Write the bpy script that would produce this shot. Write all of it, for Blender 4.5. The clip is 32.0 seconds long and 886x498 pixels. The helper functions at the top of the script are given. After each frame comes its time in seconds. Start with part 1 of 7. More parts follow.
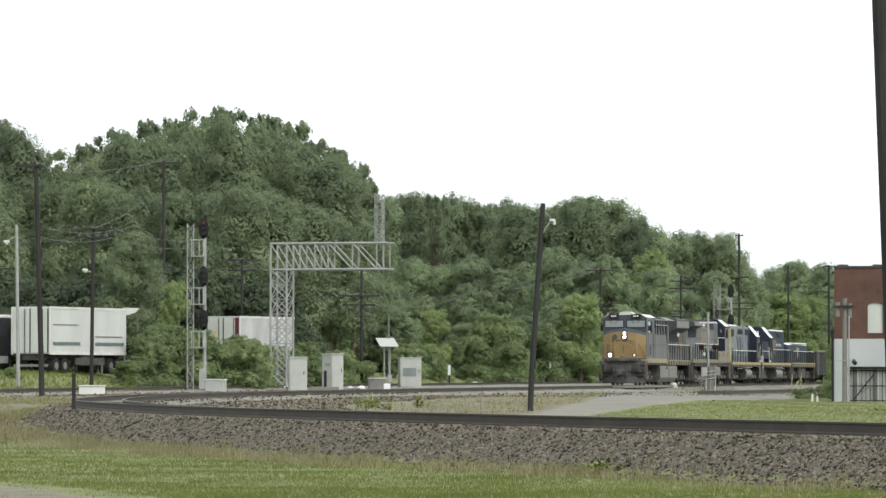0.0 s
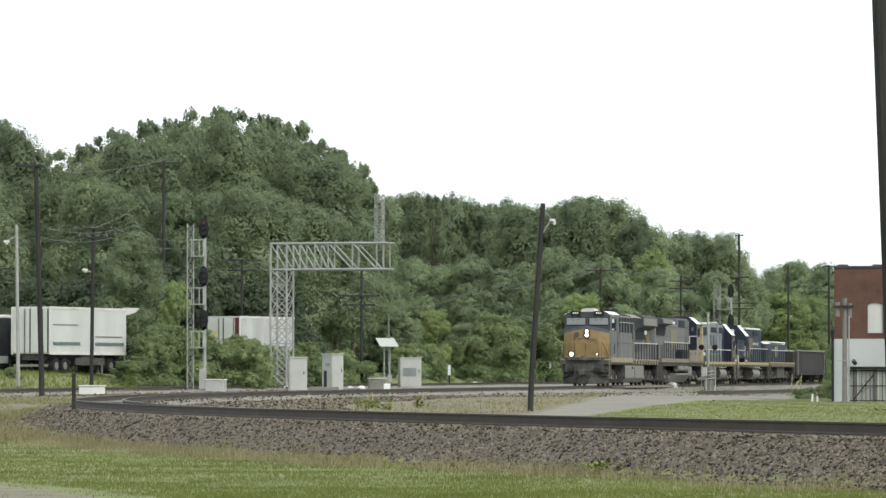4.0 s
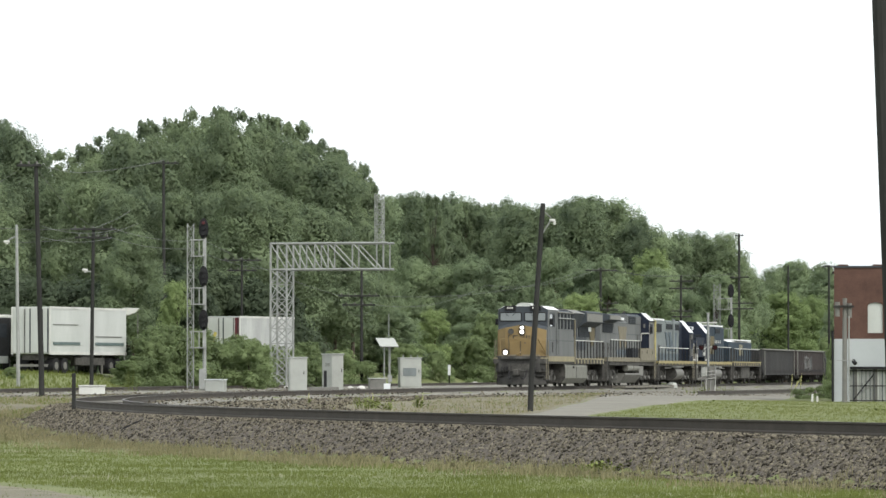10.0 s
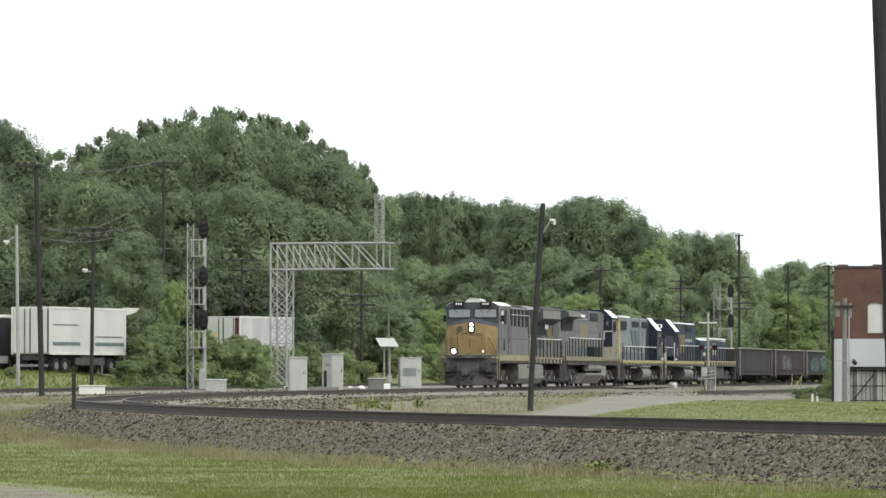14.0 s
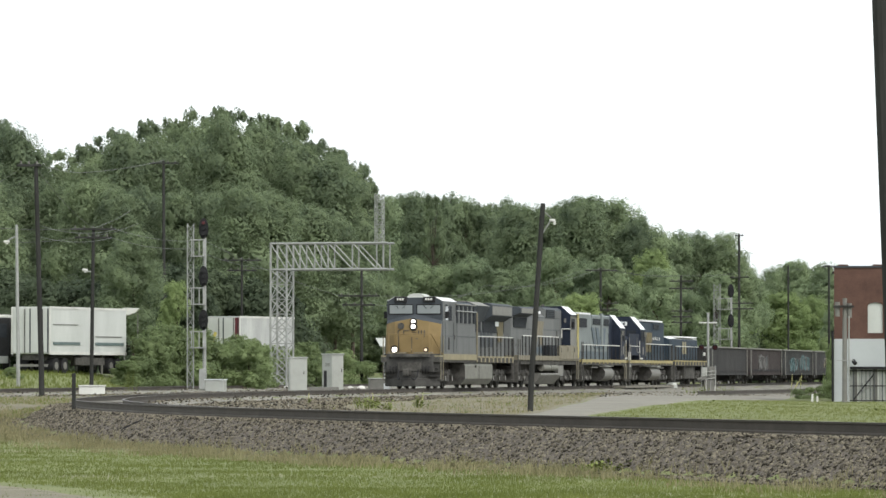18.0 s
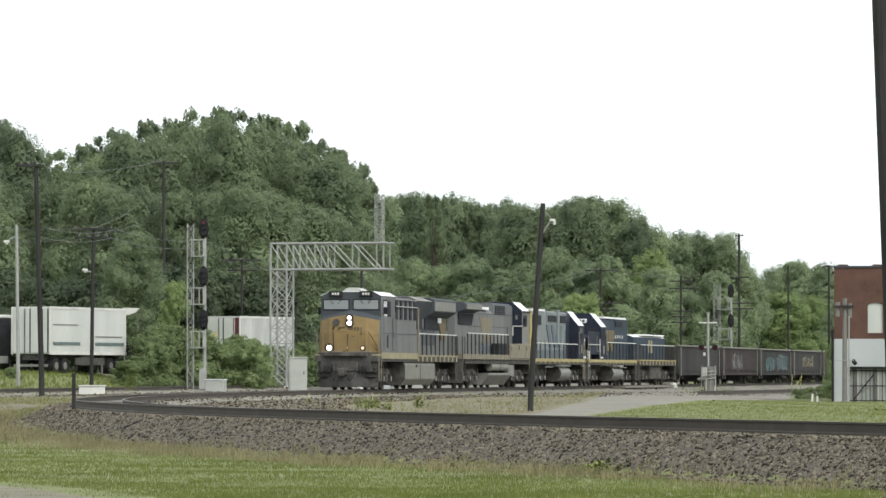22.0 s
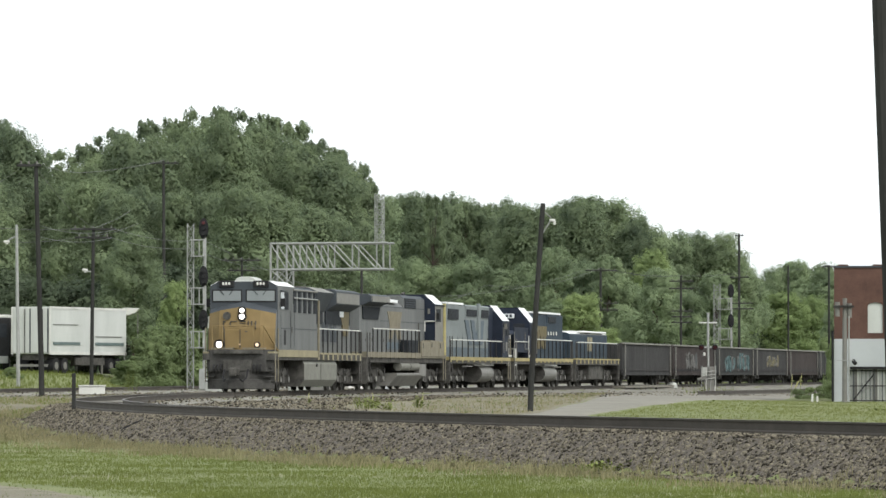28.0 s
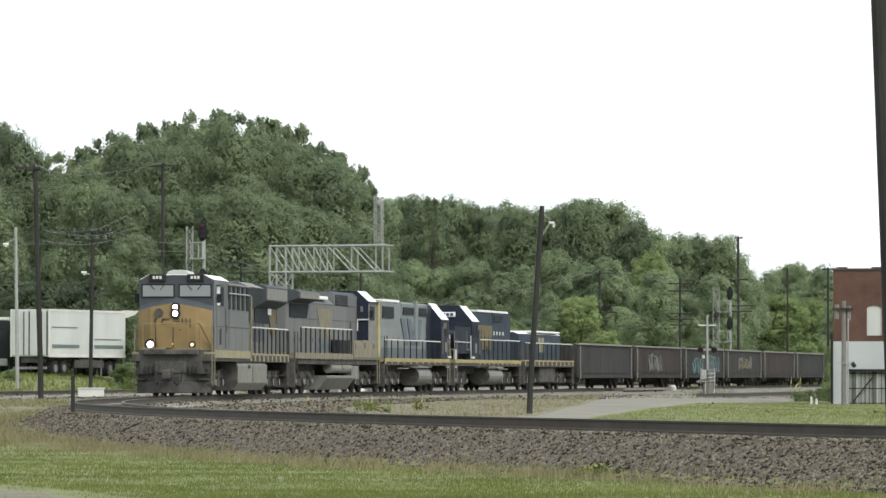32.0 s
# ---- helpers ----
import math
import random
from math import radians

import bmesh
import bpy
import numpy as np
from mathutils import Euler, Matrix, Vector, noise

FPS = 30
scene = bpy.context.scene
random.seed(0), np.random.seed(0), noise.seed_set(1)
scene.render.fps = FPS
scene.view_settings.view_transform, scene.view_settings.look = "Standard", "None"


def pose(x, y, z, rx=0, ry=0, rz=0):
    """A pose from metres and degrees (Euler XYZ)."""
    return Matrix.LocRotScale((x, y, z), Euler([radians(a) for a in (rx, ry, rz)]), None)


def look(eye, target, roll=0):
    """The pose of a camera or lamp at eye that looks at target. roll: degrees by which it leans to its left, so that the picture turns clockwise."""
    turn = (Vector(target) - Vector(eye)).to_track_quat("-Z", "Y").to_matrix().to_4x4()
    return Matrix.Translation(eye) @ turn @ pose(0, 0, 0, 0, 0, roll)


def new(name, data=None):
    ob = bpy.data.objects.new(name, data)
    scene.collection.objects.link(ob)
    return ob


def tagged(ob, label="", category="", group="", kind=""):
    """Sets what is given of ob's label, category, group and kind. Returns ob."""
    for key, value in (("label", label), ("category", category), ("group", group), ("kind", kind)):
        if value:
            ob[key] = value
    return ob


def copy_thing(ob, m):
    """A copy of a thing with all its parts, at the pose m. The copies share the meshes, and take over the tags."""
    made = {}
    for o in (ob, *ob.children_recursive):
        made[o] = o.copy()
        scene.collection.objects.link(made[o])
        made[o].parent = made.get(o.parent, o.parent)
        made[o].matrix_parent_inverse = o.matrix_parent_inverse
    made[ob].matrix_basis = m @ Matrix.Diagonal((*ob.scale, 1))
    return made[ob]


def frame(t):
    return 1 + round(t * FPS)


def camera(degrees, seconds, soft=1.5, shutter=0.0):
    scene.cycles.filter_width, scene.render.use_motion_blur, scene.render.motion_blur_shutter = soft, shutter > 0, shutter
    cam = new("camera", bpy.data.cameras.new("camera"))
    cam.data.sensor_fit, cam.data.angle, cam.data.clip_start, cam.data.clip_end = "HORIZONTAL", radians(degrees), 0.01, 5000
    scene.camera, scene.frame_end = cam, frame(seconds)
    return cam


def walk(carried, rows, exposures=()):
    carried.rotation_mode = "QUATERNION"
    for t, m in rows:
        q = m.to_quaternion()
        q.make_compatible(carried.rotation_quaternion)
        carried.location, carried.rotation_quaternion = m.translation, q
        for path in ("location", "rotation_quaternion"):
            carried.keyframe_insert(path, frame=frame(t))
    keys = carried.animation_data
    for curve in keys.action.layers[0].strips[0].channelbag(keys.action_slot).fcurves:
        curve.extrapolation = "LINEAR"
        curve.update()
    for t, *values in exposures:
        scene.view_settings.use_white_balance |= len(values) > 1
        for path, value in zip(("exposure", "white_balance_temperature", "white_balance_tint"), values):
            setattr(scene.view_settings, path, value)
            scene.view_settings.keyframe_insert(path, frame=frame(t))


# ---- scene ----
FOV = 10.81
cam = camera(FOV, 32.0, soft=1.5)
EYE = (0.0, 0.0, 0.778)
F = 8285.0


def aim(du=0.0, dv=0.0):
    """The camera on its tripod, turned by a hair to the right (du) and up (dv)."""
    return look(EYE, (du, F, EYE[2] + 220.2 + dv))


walk(cam, [(0, aim()), (31.7, aim()), (31.8, aim()), (31.9, aim(0.5, 1.2)), (32.0, aim(1.5, 4.5))],
     exposures=[(0, 0.38), (32, 0.38)])


def spot(u, v, d):
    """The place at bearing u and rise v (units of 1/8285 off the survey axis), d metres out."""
    return Vector(((u - 784) / F * d, d, EYE[2] + (661.2 - v) / F * d))


# ---- light: a bright, thinly overcast sky ----
world = bpy.data.worlds.new("world")
scene.world = world
world.use_nodes = True
wn = world.node_tree
sky = wn.nodes.new("ShaderNodeTexSky")
sky.sky_type = "NISHITA"
sky.sun_disc = False
sky.sun_elevation = radians(46)
sky.sun_rotation = radians(140)
sky.air_density = 1.0
sky.dust_density = 6.0
sky.ozone_density = 1.0
hsv = wn.nodes.new("ShaderNodeHueSaturation")
hsv.inputs["Saturation"].default_value = 0.22
hsv.inputs["Value"].default_value = 1.0
wn.links.new(sky.outputs[0], hsv.inputs["Color"])
bg = wn.nodes["Background"]
bg.inputs[1].default_value = 0.15
veil = wn.nodes.new("ShaderNodeMixRGB")                # the thin cloud sheet over the whole sky
veil.inputs[0].default_value = 0.78
veil.inputs[2].default_value = (7.7, 8.2, 8.35, 1)
wn.links.new(hsv.outputs[0], veil.inputs[1])
wn.links.new(veil.outputs[0], bg.inputs[0])
sun = new("sun", bpy.data.lights.new("sun", "SUN"))
sun.data.energy = 1.8
sun.data.angle = radians(30)
sun.data.color = (1.0, 0.97, 0.92)
sun.matrix_world = look((math.sin(radians(140)) * 60, math.cos(radians(140)) * 60, 60 * math.tan(radians(46))), (0, 0, 0))


# ---- materials ----
def material(name, colour, rough=0.8, metal=0.0, vary=0.25, scale=3.0, bump=0.2, fine=40.0, colour2=None,
             per_object=0.0, per_island=0.0, coat=0.0, spec=0.3, transmission=0.0, emission=0.0, stretch=(1, 1, 1)):
    m = bpy.data.materials.new(name)
    m.use_nodes = True
    nt = m.node_tree
    p = nt.nodes["Principled BSDF"]
    p.inputs["Roughness"].default_value = rough
    p.inputs["Metallic"].default_value = metal
    p.inputs["Coat Weight"].default_value = coat
    p.inputs["Specular IOR Level"].default_value = spec
    if emission:
        p.inputs["Emission Color"].default_value = (*colour, 1)
        p.inputs["Emission Strength"].default_value = emission
    tc = nt.nodes.new("ShaderNodeTexCoord")
    mp = nt.nodes.new("ShaderNodeMapping")
    mp.inputs["Scale"].default_value = stretch
    nt.links.new(tc.outputs["Object"], mp.inputs["Vector"])
    n1 = nt.nodes.new("ShaderNodeTexNoise")
    n1.inputs["Scale"].default_value = scale
    n1.inputs["Detail"].default_value = 6
    n1.inputs["Roughness"].default_value = 0.65
    nt.links.new(mp.outputs[0], n1.inputs["Vector"])
    n2 = nt.nodes.new("ShaderNodeTexNoise")
    n2.inputs["Scale"].default_value = fine
    n2.inputs["Detail"].default_value = 3
    nt.links.new(mp.outputs[0], n2.inputs["Vector"])
    add = nt.nodes.new("ShaderNodeMath")
    add.operation = "MULTIPLY_ADD"
    add.inputs[1].default_value = 0.7
    nt.links.new(n1.outputs[0], add.inputs[0])
    half = nt.nodes.new("ShaderNodeMath")
    half.operation = "MULTIPLY"
    half.inputs[1].default_value = 0.3
    nt.links.new(n2.outputs[0], half.inputs[0])
    nt.links.new(half.outputs[0], add.inputs[2])
    last = add.outputs[0]
    for amount, socket in ((per_object, ("ShaderNodeObjectInfo", "Random")), (per_island, ("ShaderNodeNewGeometry", "Random Per Island"))):
        if amount:
            info = nt.nodes.new(socket[0])
            mad = nt.nodes.new("ShaderNodeMath")
            mad.operation = "MULTIPLY_ADD"
            mad.inputs[1].default_value = amount
            nt.links.new(info.outputs[socket[1]], mad.inputs[0])
            sub = nt.nodes.new("ShaderNodeMath")
            sub.operation = "SUBTRACT"
            sub.inputs[1].default_value = amount / 2
            nt.links.new(last, mad.inputs[2])
            nt.links.new(mad.outputs[0], sub.inputs[0])
            last = sub.outputs[0]
    ramp = nt.nodes.new("ShaderNodeValToRGB")
    c2 = colour2 or tuple(min(1, c * (1 + vary)) for c in colour)
    c1 = tuple(c * (1 - vary) for c in colour)
    ramp.color_ramp.elements[0].position, ramp.color_ramp.elements[0].color = 0.3, (*c1, 1)
    ramp.color_ramp.elements[1].position, ramp.color_ramp.elements[1].color = 0.7, (*c2, 1)
    nt.links.new(last, ramp.inputs[0])
    nt.links.new(ramp.outputs[0], p.inputs["Base Color"])
    if bump:
        b = nt.nodes.new("ShaderNodeBump")
        b.inputs["Strength"].default_value = bump
        b.inputs["Distance"].default_value = 0.02
        nt.links.new(n2.outputs[0], b.inputs["Height"])
        nt.links.new(b.outputs[0], p.inputs["Normal"])
    if transmission:
        p.inputs["Transmission Weight"].default_value = transmission
    return m


def leaves(name, dark, light, size=0.35):
    m = material(name, dark, 0.6, vary=0.2, scale=size, bump=0, fine=3.0, colour2=light, per_object=0.18, per_island=0.06)
    nt = m.node_tree
    p = nt.nodes["Principled BSDF"]
    p.inputs["Specular IOR Level"].default_value = 0.12
    tr = nt.nodes.new("ShaderNodeBsdfTranslucent")
    ramp = [n for n in nt.nodes if n.type == "VALTORGB"][0]
    nt.links.new(ramp.outputs[0], tr.inputs[0])
    mix = nt.nodes.new("ShaderNodeMixShader")
    mix.inputs[0].default_value = 0.5
    nt.links.new(p.outputs[0], mix.inputs[1])
    nt.links.new(tr.outputs[0], mix.inputs[2])
    nt.links.new(mix.outputs[0], nt.nodes["Material Output"].inputs[0])
    return m


M = dict(
    # tree greens lifted and blued: distance haze put into the colour
    leaf=leaves("leaf_green", (0.134, 0.178, 0.117), (0.262, 0.325, 0.176)),
    # the far wood's green, with more of the haze in it
    leaf_haze=leaves("leaf_haze", (0.168, 0.225, 0.143), (0.308, 0.38, 0.21)),
    leaf_light=leaves("leaf_light", (0.19, 0.26, 0.11), (0.335, 0.415, 0.18)),
    leaf_bush=leaves("leaf_bush", (0.165, 0.218, 0.104), (0.305, 0.38, 0.178)),
    # bush green darkened to hold the shade under the canopy
    leaf_shade=leaves("leaf_shade", (0.062, 0.086, 0.056), (0.135, 0.17, 0.098)),
    bark=material("bark", (0.071, 0.055, 0.043), 0.9, bump=0.6, fine=12),
    grass=material("grass_blade", (0.094, 0.122, 0.029), 0.8, vary=0.2, scale=0.4, bump=0, colour2=(0.148, 0.17, 0.05), per_island=0.05, spec=0.08),
    verge_grass=material("verge_grass_blade", (0.116, 0.136, 0.041), 0.8, vary=0.2, scale=0.2, bump=0, colour2=(0.17, 0.185, 0.065), per_island=0.1, spec=0.08),
    dry_ground=material("dry_stony_ground", (0.108, 0.1, 0.064), 0.95, vary=0.3, scale=0.5, bump=0.8, fine=14, colour2=(0.185, 0.166, 0.112), stretch=(1, 0.4, 1)),
    dry=material("dry_grass", (0.17, 0.16, 0.083), 0.9, vary=0.25, scale=0.6, bump=0, colour2=(0.262, 0.242, 0.138), per_island=0.25, spec=0.08),
    weed=material("weed", (0.14, 0.165, 0.05), 0.8, bump=0, per_island=0.4, spec=0.08),
    flower=material("weed_flower", (0.50, 0.47, 0.22), 0.8, bump=0),
    ballast=material("ballast_stone", (0.05, 0.044, 0.034), 0.95, vary=0.5, scale=3.0, bump=0.3, colour2=(0.178, 0.158, 0.12), per_island=0.7, spec=0.1),
    gravel=material("gravel", (0.128, 0.122, 0.102), 0.95, vary=0.35, scale=0.9, bump=0.9, fine=18, colour2=(0.235, 0.226, 0.193), stretch=(1, 0.35, 1)),
    tie=material("tie_wood", (0.057, 0.048, 0.040), 0.9, bump=0.5, fine=20),
    rail=material("rail_steel", (0.060, 0.052, 0.043), 0.75, 0.2, vary=0.35, scale=1.5, bump=0.3),
    railhead=material("rail_head", (0.091, 0.083, 0.074), 0.5, 0.5, vary=0.2, scale=2.0, bump=0.05),
    asphalt=material("old_asphalt", (0.145, 0.136, 0.112), 0.9, vary=0.25, scale=0.4, bump=0.4, fine=30, colour2=(0.215, 0.203, 0.17)),
    galv=material("galvanised_steel", (0.282, 0.289, 0.275), 0.55, 0.35, vary=0.2, scale=2, bump=0.1),
    alu=material("aluminium_case", (0.355, 0.366, 0.338), 0.5, 0.2, vary=0.12, scale=1.2, bump=0.05),
    white=material("white_paint", (0.58, 0.60, 0.61), 0.5, vary=0.06, scale=0.8, bump=0.03),
    dirty_white=material("weathered_white", (0.490, 0.490, 0.458), 0.7, vary=0.18, scale=0.7, bump=0.08),
    black=material("black_paint", (0.025, 0.025, 0.026), 0.6, vary=0.3, bump=0.1, spec=0.05),
    sooty=material("sooty_underframe", (0.046, 0.046, 0.044), 0.85, vary=0.5, scale=2.5, bump=0.3, colour2=(0.12, 0.115, 0.104), spec=0.05),
    gold=material("gold_paint", (0.185, 0.13, 0.056), 0.7, vary=0.18, scale=1.3, bump=0.05),
    yellow=material("yellow_paint", (0.27, 0.228, 0.105), 0.75, vary=0.3, scale=1.5, bump=0.05),
    grey=material("grey_loco_paint", (0.122, 0.127, 0.125), 0.7, vary=0.35, scale=0.7, bump=0.05, spec=0.12, stretch=(1, 1, 0.25)),
    band=material("dark_grey_paint", (0.050, 0.057, 0.064), 0.7, vary=0.25, scale=1.0, bump=0.05, spec=0.15),
    navy=material("navy_paint", (0.020, 0.025, 0.038), 0.65, vary=0.35, scale=1.0, bump=0.04, spec=0.08),
    blue=material("faded_blue_paint", (0.030, 0.043, 0.058), 0.65, vary=0.35, scale=0.8, bump=0.04, spec=0.08),
    pale=material("pale_grey_blue_paint", (0.16, 0.18, 0.18), 0.7, vary=0.3, scale=0.8, bump=0.05, spec=0.15, stretch=(1, 1, 0.3)),
    tan=material("dirty_tan_paint", (0.225, 0.2, 0.125), 0.75, vary=0.3, scale=1.5, bump=0.05),
    grille=material("grille_black", (0.026, 0.029, 0.033), 0.7, vary=0.3, bump=0.4, fine=60, spec=0.05),
    tank=material("tank_grey", (0.148, 0.145, 0.131), 0.6, vary=0.3, scale=1.4, bump=0.1),
    glass=material("window_glass", (0.19, 0.21, 0.21), 0.06, vary=0.05, bump=0),
    # glossy roof paint with the sky's glare put into its base colour
    silver=material("roof_sky_glare", (0.569, 0.569, 0.553), 0.3, vary=0.12, bump=0.03, coat=0.5, spec=0.6),
    rust=material("rusty_gondola", (0.026, 0.0255, 0.027), 0.85, vary=0.35, scale=0.7, bump=0.3, colour2=(0.046, 0.0435, 0.0425), per_object=0.3, spec=0.1, stretch=(1, 1, 0.4)),
    lamp=material("lamp_lens", (1.0, 0.93, 0.86), 0.3, vary=0, bump=0, emission=3),
    lamp_side=material("lamp_seen_aslant", (1.0, 0.74, 0.5), 0.3, vary=0, bump=0, emission=0.22),
    dusty=material("dusty_black_steel", (0.038, 0.038, 0.037), 0.9, vary=0.35, scale=1.6, bump=0.25, colour2=(0.095, 0.092, 0.086), spec=0.05),
    red=material("red_lens", (0.075, 0.012, 0.014), 0.3, vary=0.1, bump=0, emission=0.03),
    wood=material("pole_wood", (0.033, 0.033, 0.031), 0.9, vary=0.35, scale=2, bump=0.5, fine=15, spec=0.1, stretch=(1, 1, 0.15)),
    brick=material("red_brick", (0.088, 0.048, 0.037), 0.9, vary=0.3, scale=1.2, bump=0.4, fine=14),
    stone=material("white_rock", (0.490, 0.474, 0.450), 0.9, vary=0.2, bump=0.6, fine=8),
    bed=material("stone_bed", (0.055, 0.047, 0.038), 0.95, vary=0.5, scale=8.0, bump=1.0, fine=30, colour2=(0.13, 0.112, 0.092)),
    dim_red=material("unlit_red_lens", (0.032, 0.009, 0.010), 0.5, vary=0.1, bump=0, spec=0.1),
    chord=material("worn_edge_paint", (0.15, 0.15, 0.128), 0.7, vary=0.3),
    facade=material("white_facade_paint", (0.355, 0.375, 0.38), 0.7, vary=0.12, scale=0.5, bump=0.1),
    dull_gold=material("dull_gold_paint", (0.108, 0.088, 0.043), 0.7, vary=0.2),
    bright_yellow=material("bright_yellow_paint", (0.42, 0.36, 0.10), 0.7, vary=0.2),
    pale_gravel=material("pale_path_gravel", (0.115, 0.108, 0.074), 0.95, vary=0.25, scale=1.4, bump=0.8, fine=25, colour2=(0.205, 0.188, 0.138), stretch=(0.5, 1, 1)),
    trailer=material("trailer_white", (0.43, 0.445, 0.42), 0.6, vary=0.14, scale=0.6, bump=0.05, stretch=(1, 1, 0.4)),
    # wire grey lightened: the sky's sheen is in the colour
    cable=material("cable", (0.13, 0.135, 0.13), 0.6, bump=0),
    teal=material("teal_stripe", (0.098, 0.132, 0.127), 0.6, bump=0),
    straw_ground=material("straw_ground", (0.112, 0.115, 0.05), 0.95, vary=0.3, scale=0.8, bump=0.8, fine=12, colour2=(0.19, 0.172, 0.096), stretch=(1, 0.5, 1)),
)


# ---- mesh helpers ----
def link_mesh(name, bm, mat, parent=None, label="", smooth=False):
    me = bpy.data.meshes.new(name)
    bm.to_mesh(me)
    bm.free()
    for one in (mat if isinstance(mat, (list, tuple)) else [mat]):
        me.materials.append(M[one])
    if smooth:
        for poly in me.polygons:
            poly.use_smooth = True
    ob = new(name, me)
    if parent is not None:
        ob.parent = parent
    if label:
        tagged(ob, label)
    return ob


def part(name, bm, mat, parent, label="", smooth=False):
    return link_mesh(name, bm, mat, parent, label, smooth)


def thing(name, m, label, category, group="", kind=""):
    ob = new(name)
    ob.empty_display_size = 0.2
    ob.matrix_world = m
    return tagged(ob, label, category, group, kind)


def box(bm, x0, x1, y0, y1, z0, z1, bevel=0.0, mi=0):
    vs = [bm.verts.new((x, y, z)) for x in (x0, x1) for y in (y0, y1) for z in (z0, z1)]
    fs = [bm.faces.new([vs[i] for i in q]) for q in
          ((0, 1, 3, 2), (4, 6, 7, 5), (0, 4, 5, 1), (2, 3, 7, 6), (0, 2, 6, 4), (1, 5, 7, 3))]
    for f in fs:
        f.material_index = mi
    if bevel:
        es = list({e for f in fs for e in f.edges})
        bmesh.ops.bevel(bm, geom=es, offset=bevel, segments=2, affect="EDGES", profile=0.5)
    return bm


def boxes(*rows, bevel=0.0):
    bm = bmesh.new()
    for r in rows:
        box(bm, *r, bevel=bevel)
    return bm


def prism(bm, outline, a, b, axis="x", bevel=0.0):
    """Sweep a closed outline from a to b along an axis. The outline is in the two other axes, in order."""
    def at(p, s):
        return {"x": (s, p[0], p[1]), "y": (p[0], s, p[1]), "z": (p[0], p[1], s)}[axis]
    lo = [bm.verts.new(at(p, a)) for p in outline]
    hi = [bm.verts.new(at(p, b)) for p in outline]
    n = len(outline)
    fs = [bm.faces.new([lo[i], lo[(i + 1) % n], hi[(i + 1) % n], hi[i]]) for i in range(n)]
    fs += [bm.faces.new(lo[::-1]), bm.faces.new(hi)]
    bmesh.ops.recalc_face_normals(bm, faces=fs)
    if bevel:
        bmesh.ops.bevel(bm, geom=list({e for f in fs for e in f.edges}), offset=bevel, segments=2, affect="EDGES", profile=0.5)
    return bm


def rod(bm, a, b, r, r2=None, n=8):
    a, b = Vector(a), Vector(b)
    r2 = r if r2 is None else r2
    d = b - a
    q = d.to_track_quat("Z", "Y")
    rings = []
    for p, rr in ((a, r), (b, r2)):
        rings.append([bm.verts.new(p + q @ Vector((rr * math.cos(2 * math.pi * i / n), rr * math.sin(2 * math.pi * i / n), 0))) for i in range(n)])
    for i in range(n):
        bm.faces.new([rings[0][i], rings[0][(i + 1) % n], rings[1][(i + 1) % n], rings[1][i]])
    bm.faces.new(rings[0][::-1])
    bm.faces.new(rings[1])
    return bm


def tube(points, radii, n=10):
    """One continuous round tube through points."""
    bm = bmesh.new()
    pts = [Vector(p) for p in points]
    rings = []
    for i, p in enumerate(pts):
        d = (pts[min(i + 1, len(pts) - 1)] - pts[max(i - 1, 0)]).normalized()
        q = d.to_track_quat("Z", "Y")
        rings.append([bm.verts.new(p + q @ Vector((radii[i] * math.cos(2 * math.pi * k / n), radii[i] * math.sin(2 * math.pi * k / n), 0))) for k in range(n)])
    for a, b in zip(rings, rings[1:]):
        for k in range(n):
            bm.faces.new([a[k], a[(k + 1) % n], b[(k + 1) % n], b[k]])
    bm.faces.new(rings[0][::-1])
    bm.faces.new(rings[-1])
    return bm


def rods(*rows, n=8):
    bm = bmesh.new()
    for a, b, r in rows:
        rod(bm, a, b, r, n=n)
    return bm


# ---- the plan: track centre lines, as (distance out, sideways slope) ----
CURVE = ((30, -0.384), (60, -0.3838), (85, -0.3836), (105, -0.3099), (125, -0.1771), (150, -0.0343), (180, 0.078),
         (210, 0.1634), (250, 0.1937), (300, 0.1923), (360, 0.1893), (430, 0.1921), (520, 0.1949), (800, 0.2))
D_ = np.arange(30, 760, 1.0)
S_ = np.interp(D_, [c[0] for c in CURVE], [c[1] for c in CURVE])
X_ = np.concatenate([[0], np.cumsum((S_[1:] + S_[:-1]) / 2)])
X_ += 13.15 - np.interp(60, D_, X_)
A_ = np.concatenate([[0], np.cumsum(np.hypot(np.diff(X_), 1))])
A_ -= np.interp(60, D_, A_)


def path_x(d):
    return float(np.interp(d, D_, X_))


def main_x(d):
    return -19.5 + 0.135 * (d - 258) if d < 330 else -9.78 + 0.19 * (d - 330)


def path_point(a):
    d = float(np.interp(a, A_, D_))
    return Vector((path_x(d), d, 0))


def on_path(a, bogie=7.0):
    """Pose of a car whose two bogies, each that far from its middle, ride the curved track: x forward, y to its left, z up."""
    p, q = path_point(a - bogie), path_point(a + bogie)
    h = (p - q).normalized()
    return Matrix.Translation((p + q) / 2) @ Matrix.Rotation(math.atan2(h.y, h.x), 4, "Z")


def smooth01(x):
    x = max(0.0, min(1.0, x))
    return x * x * (3 - 2 * x)


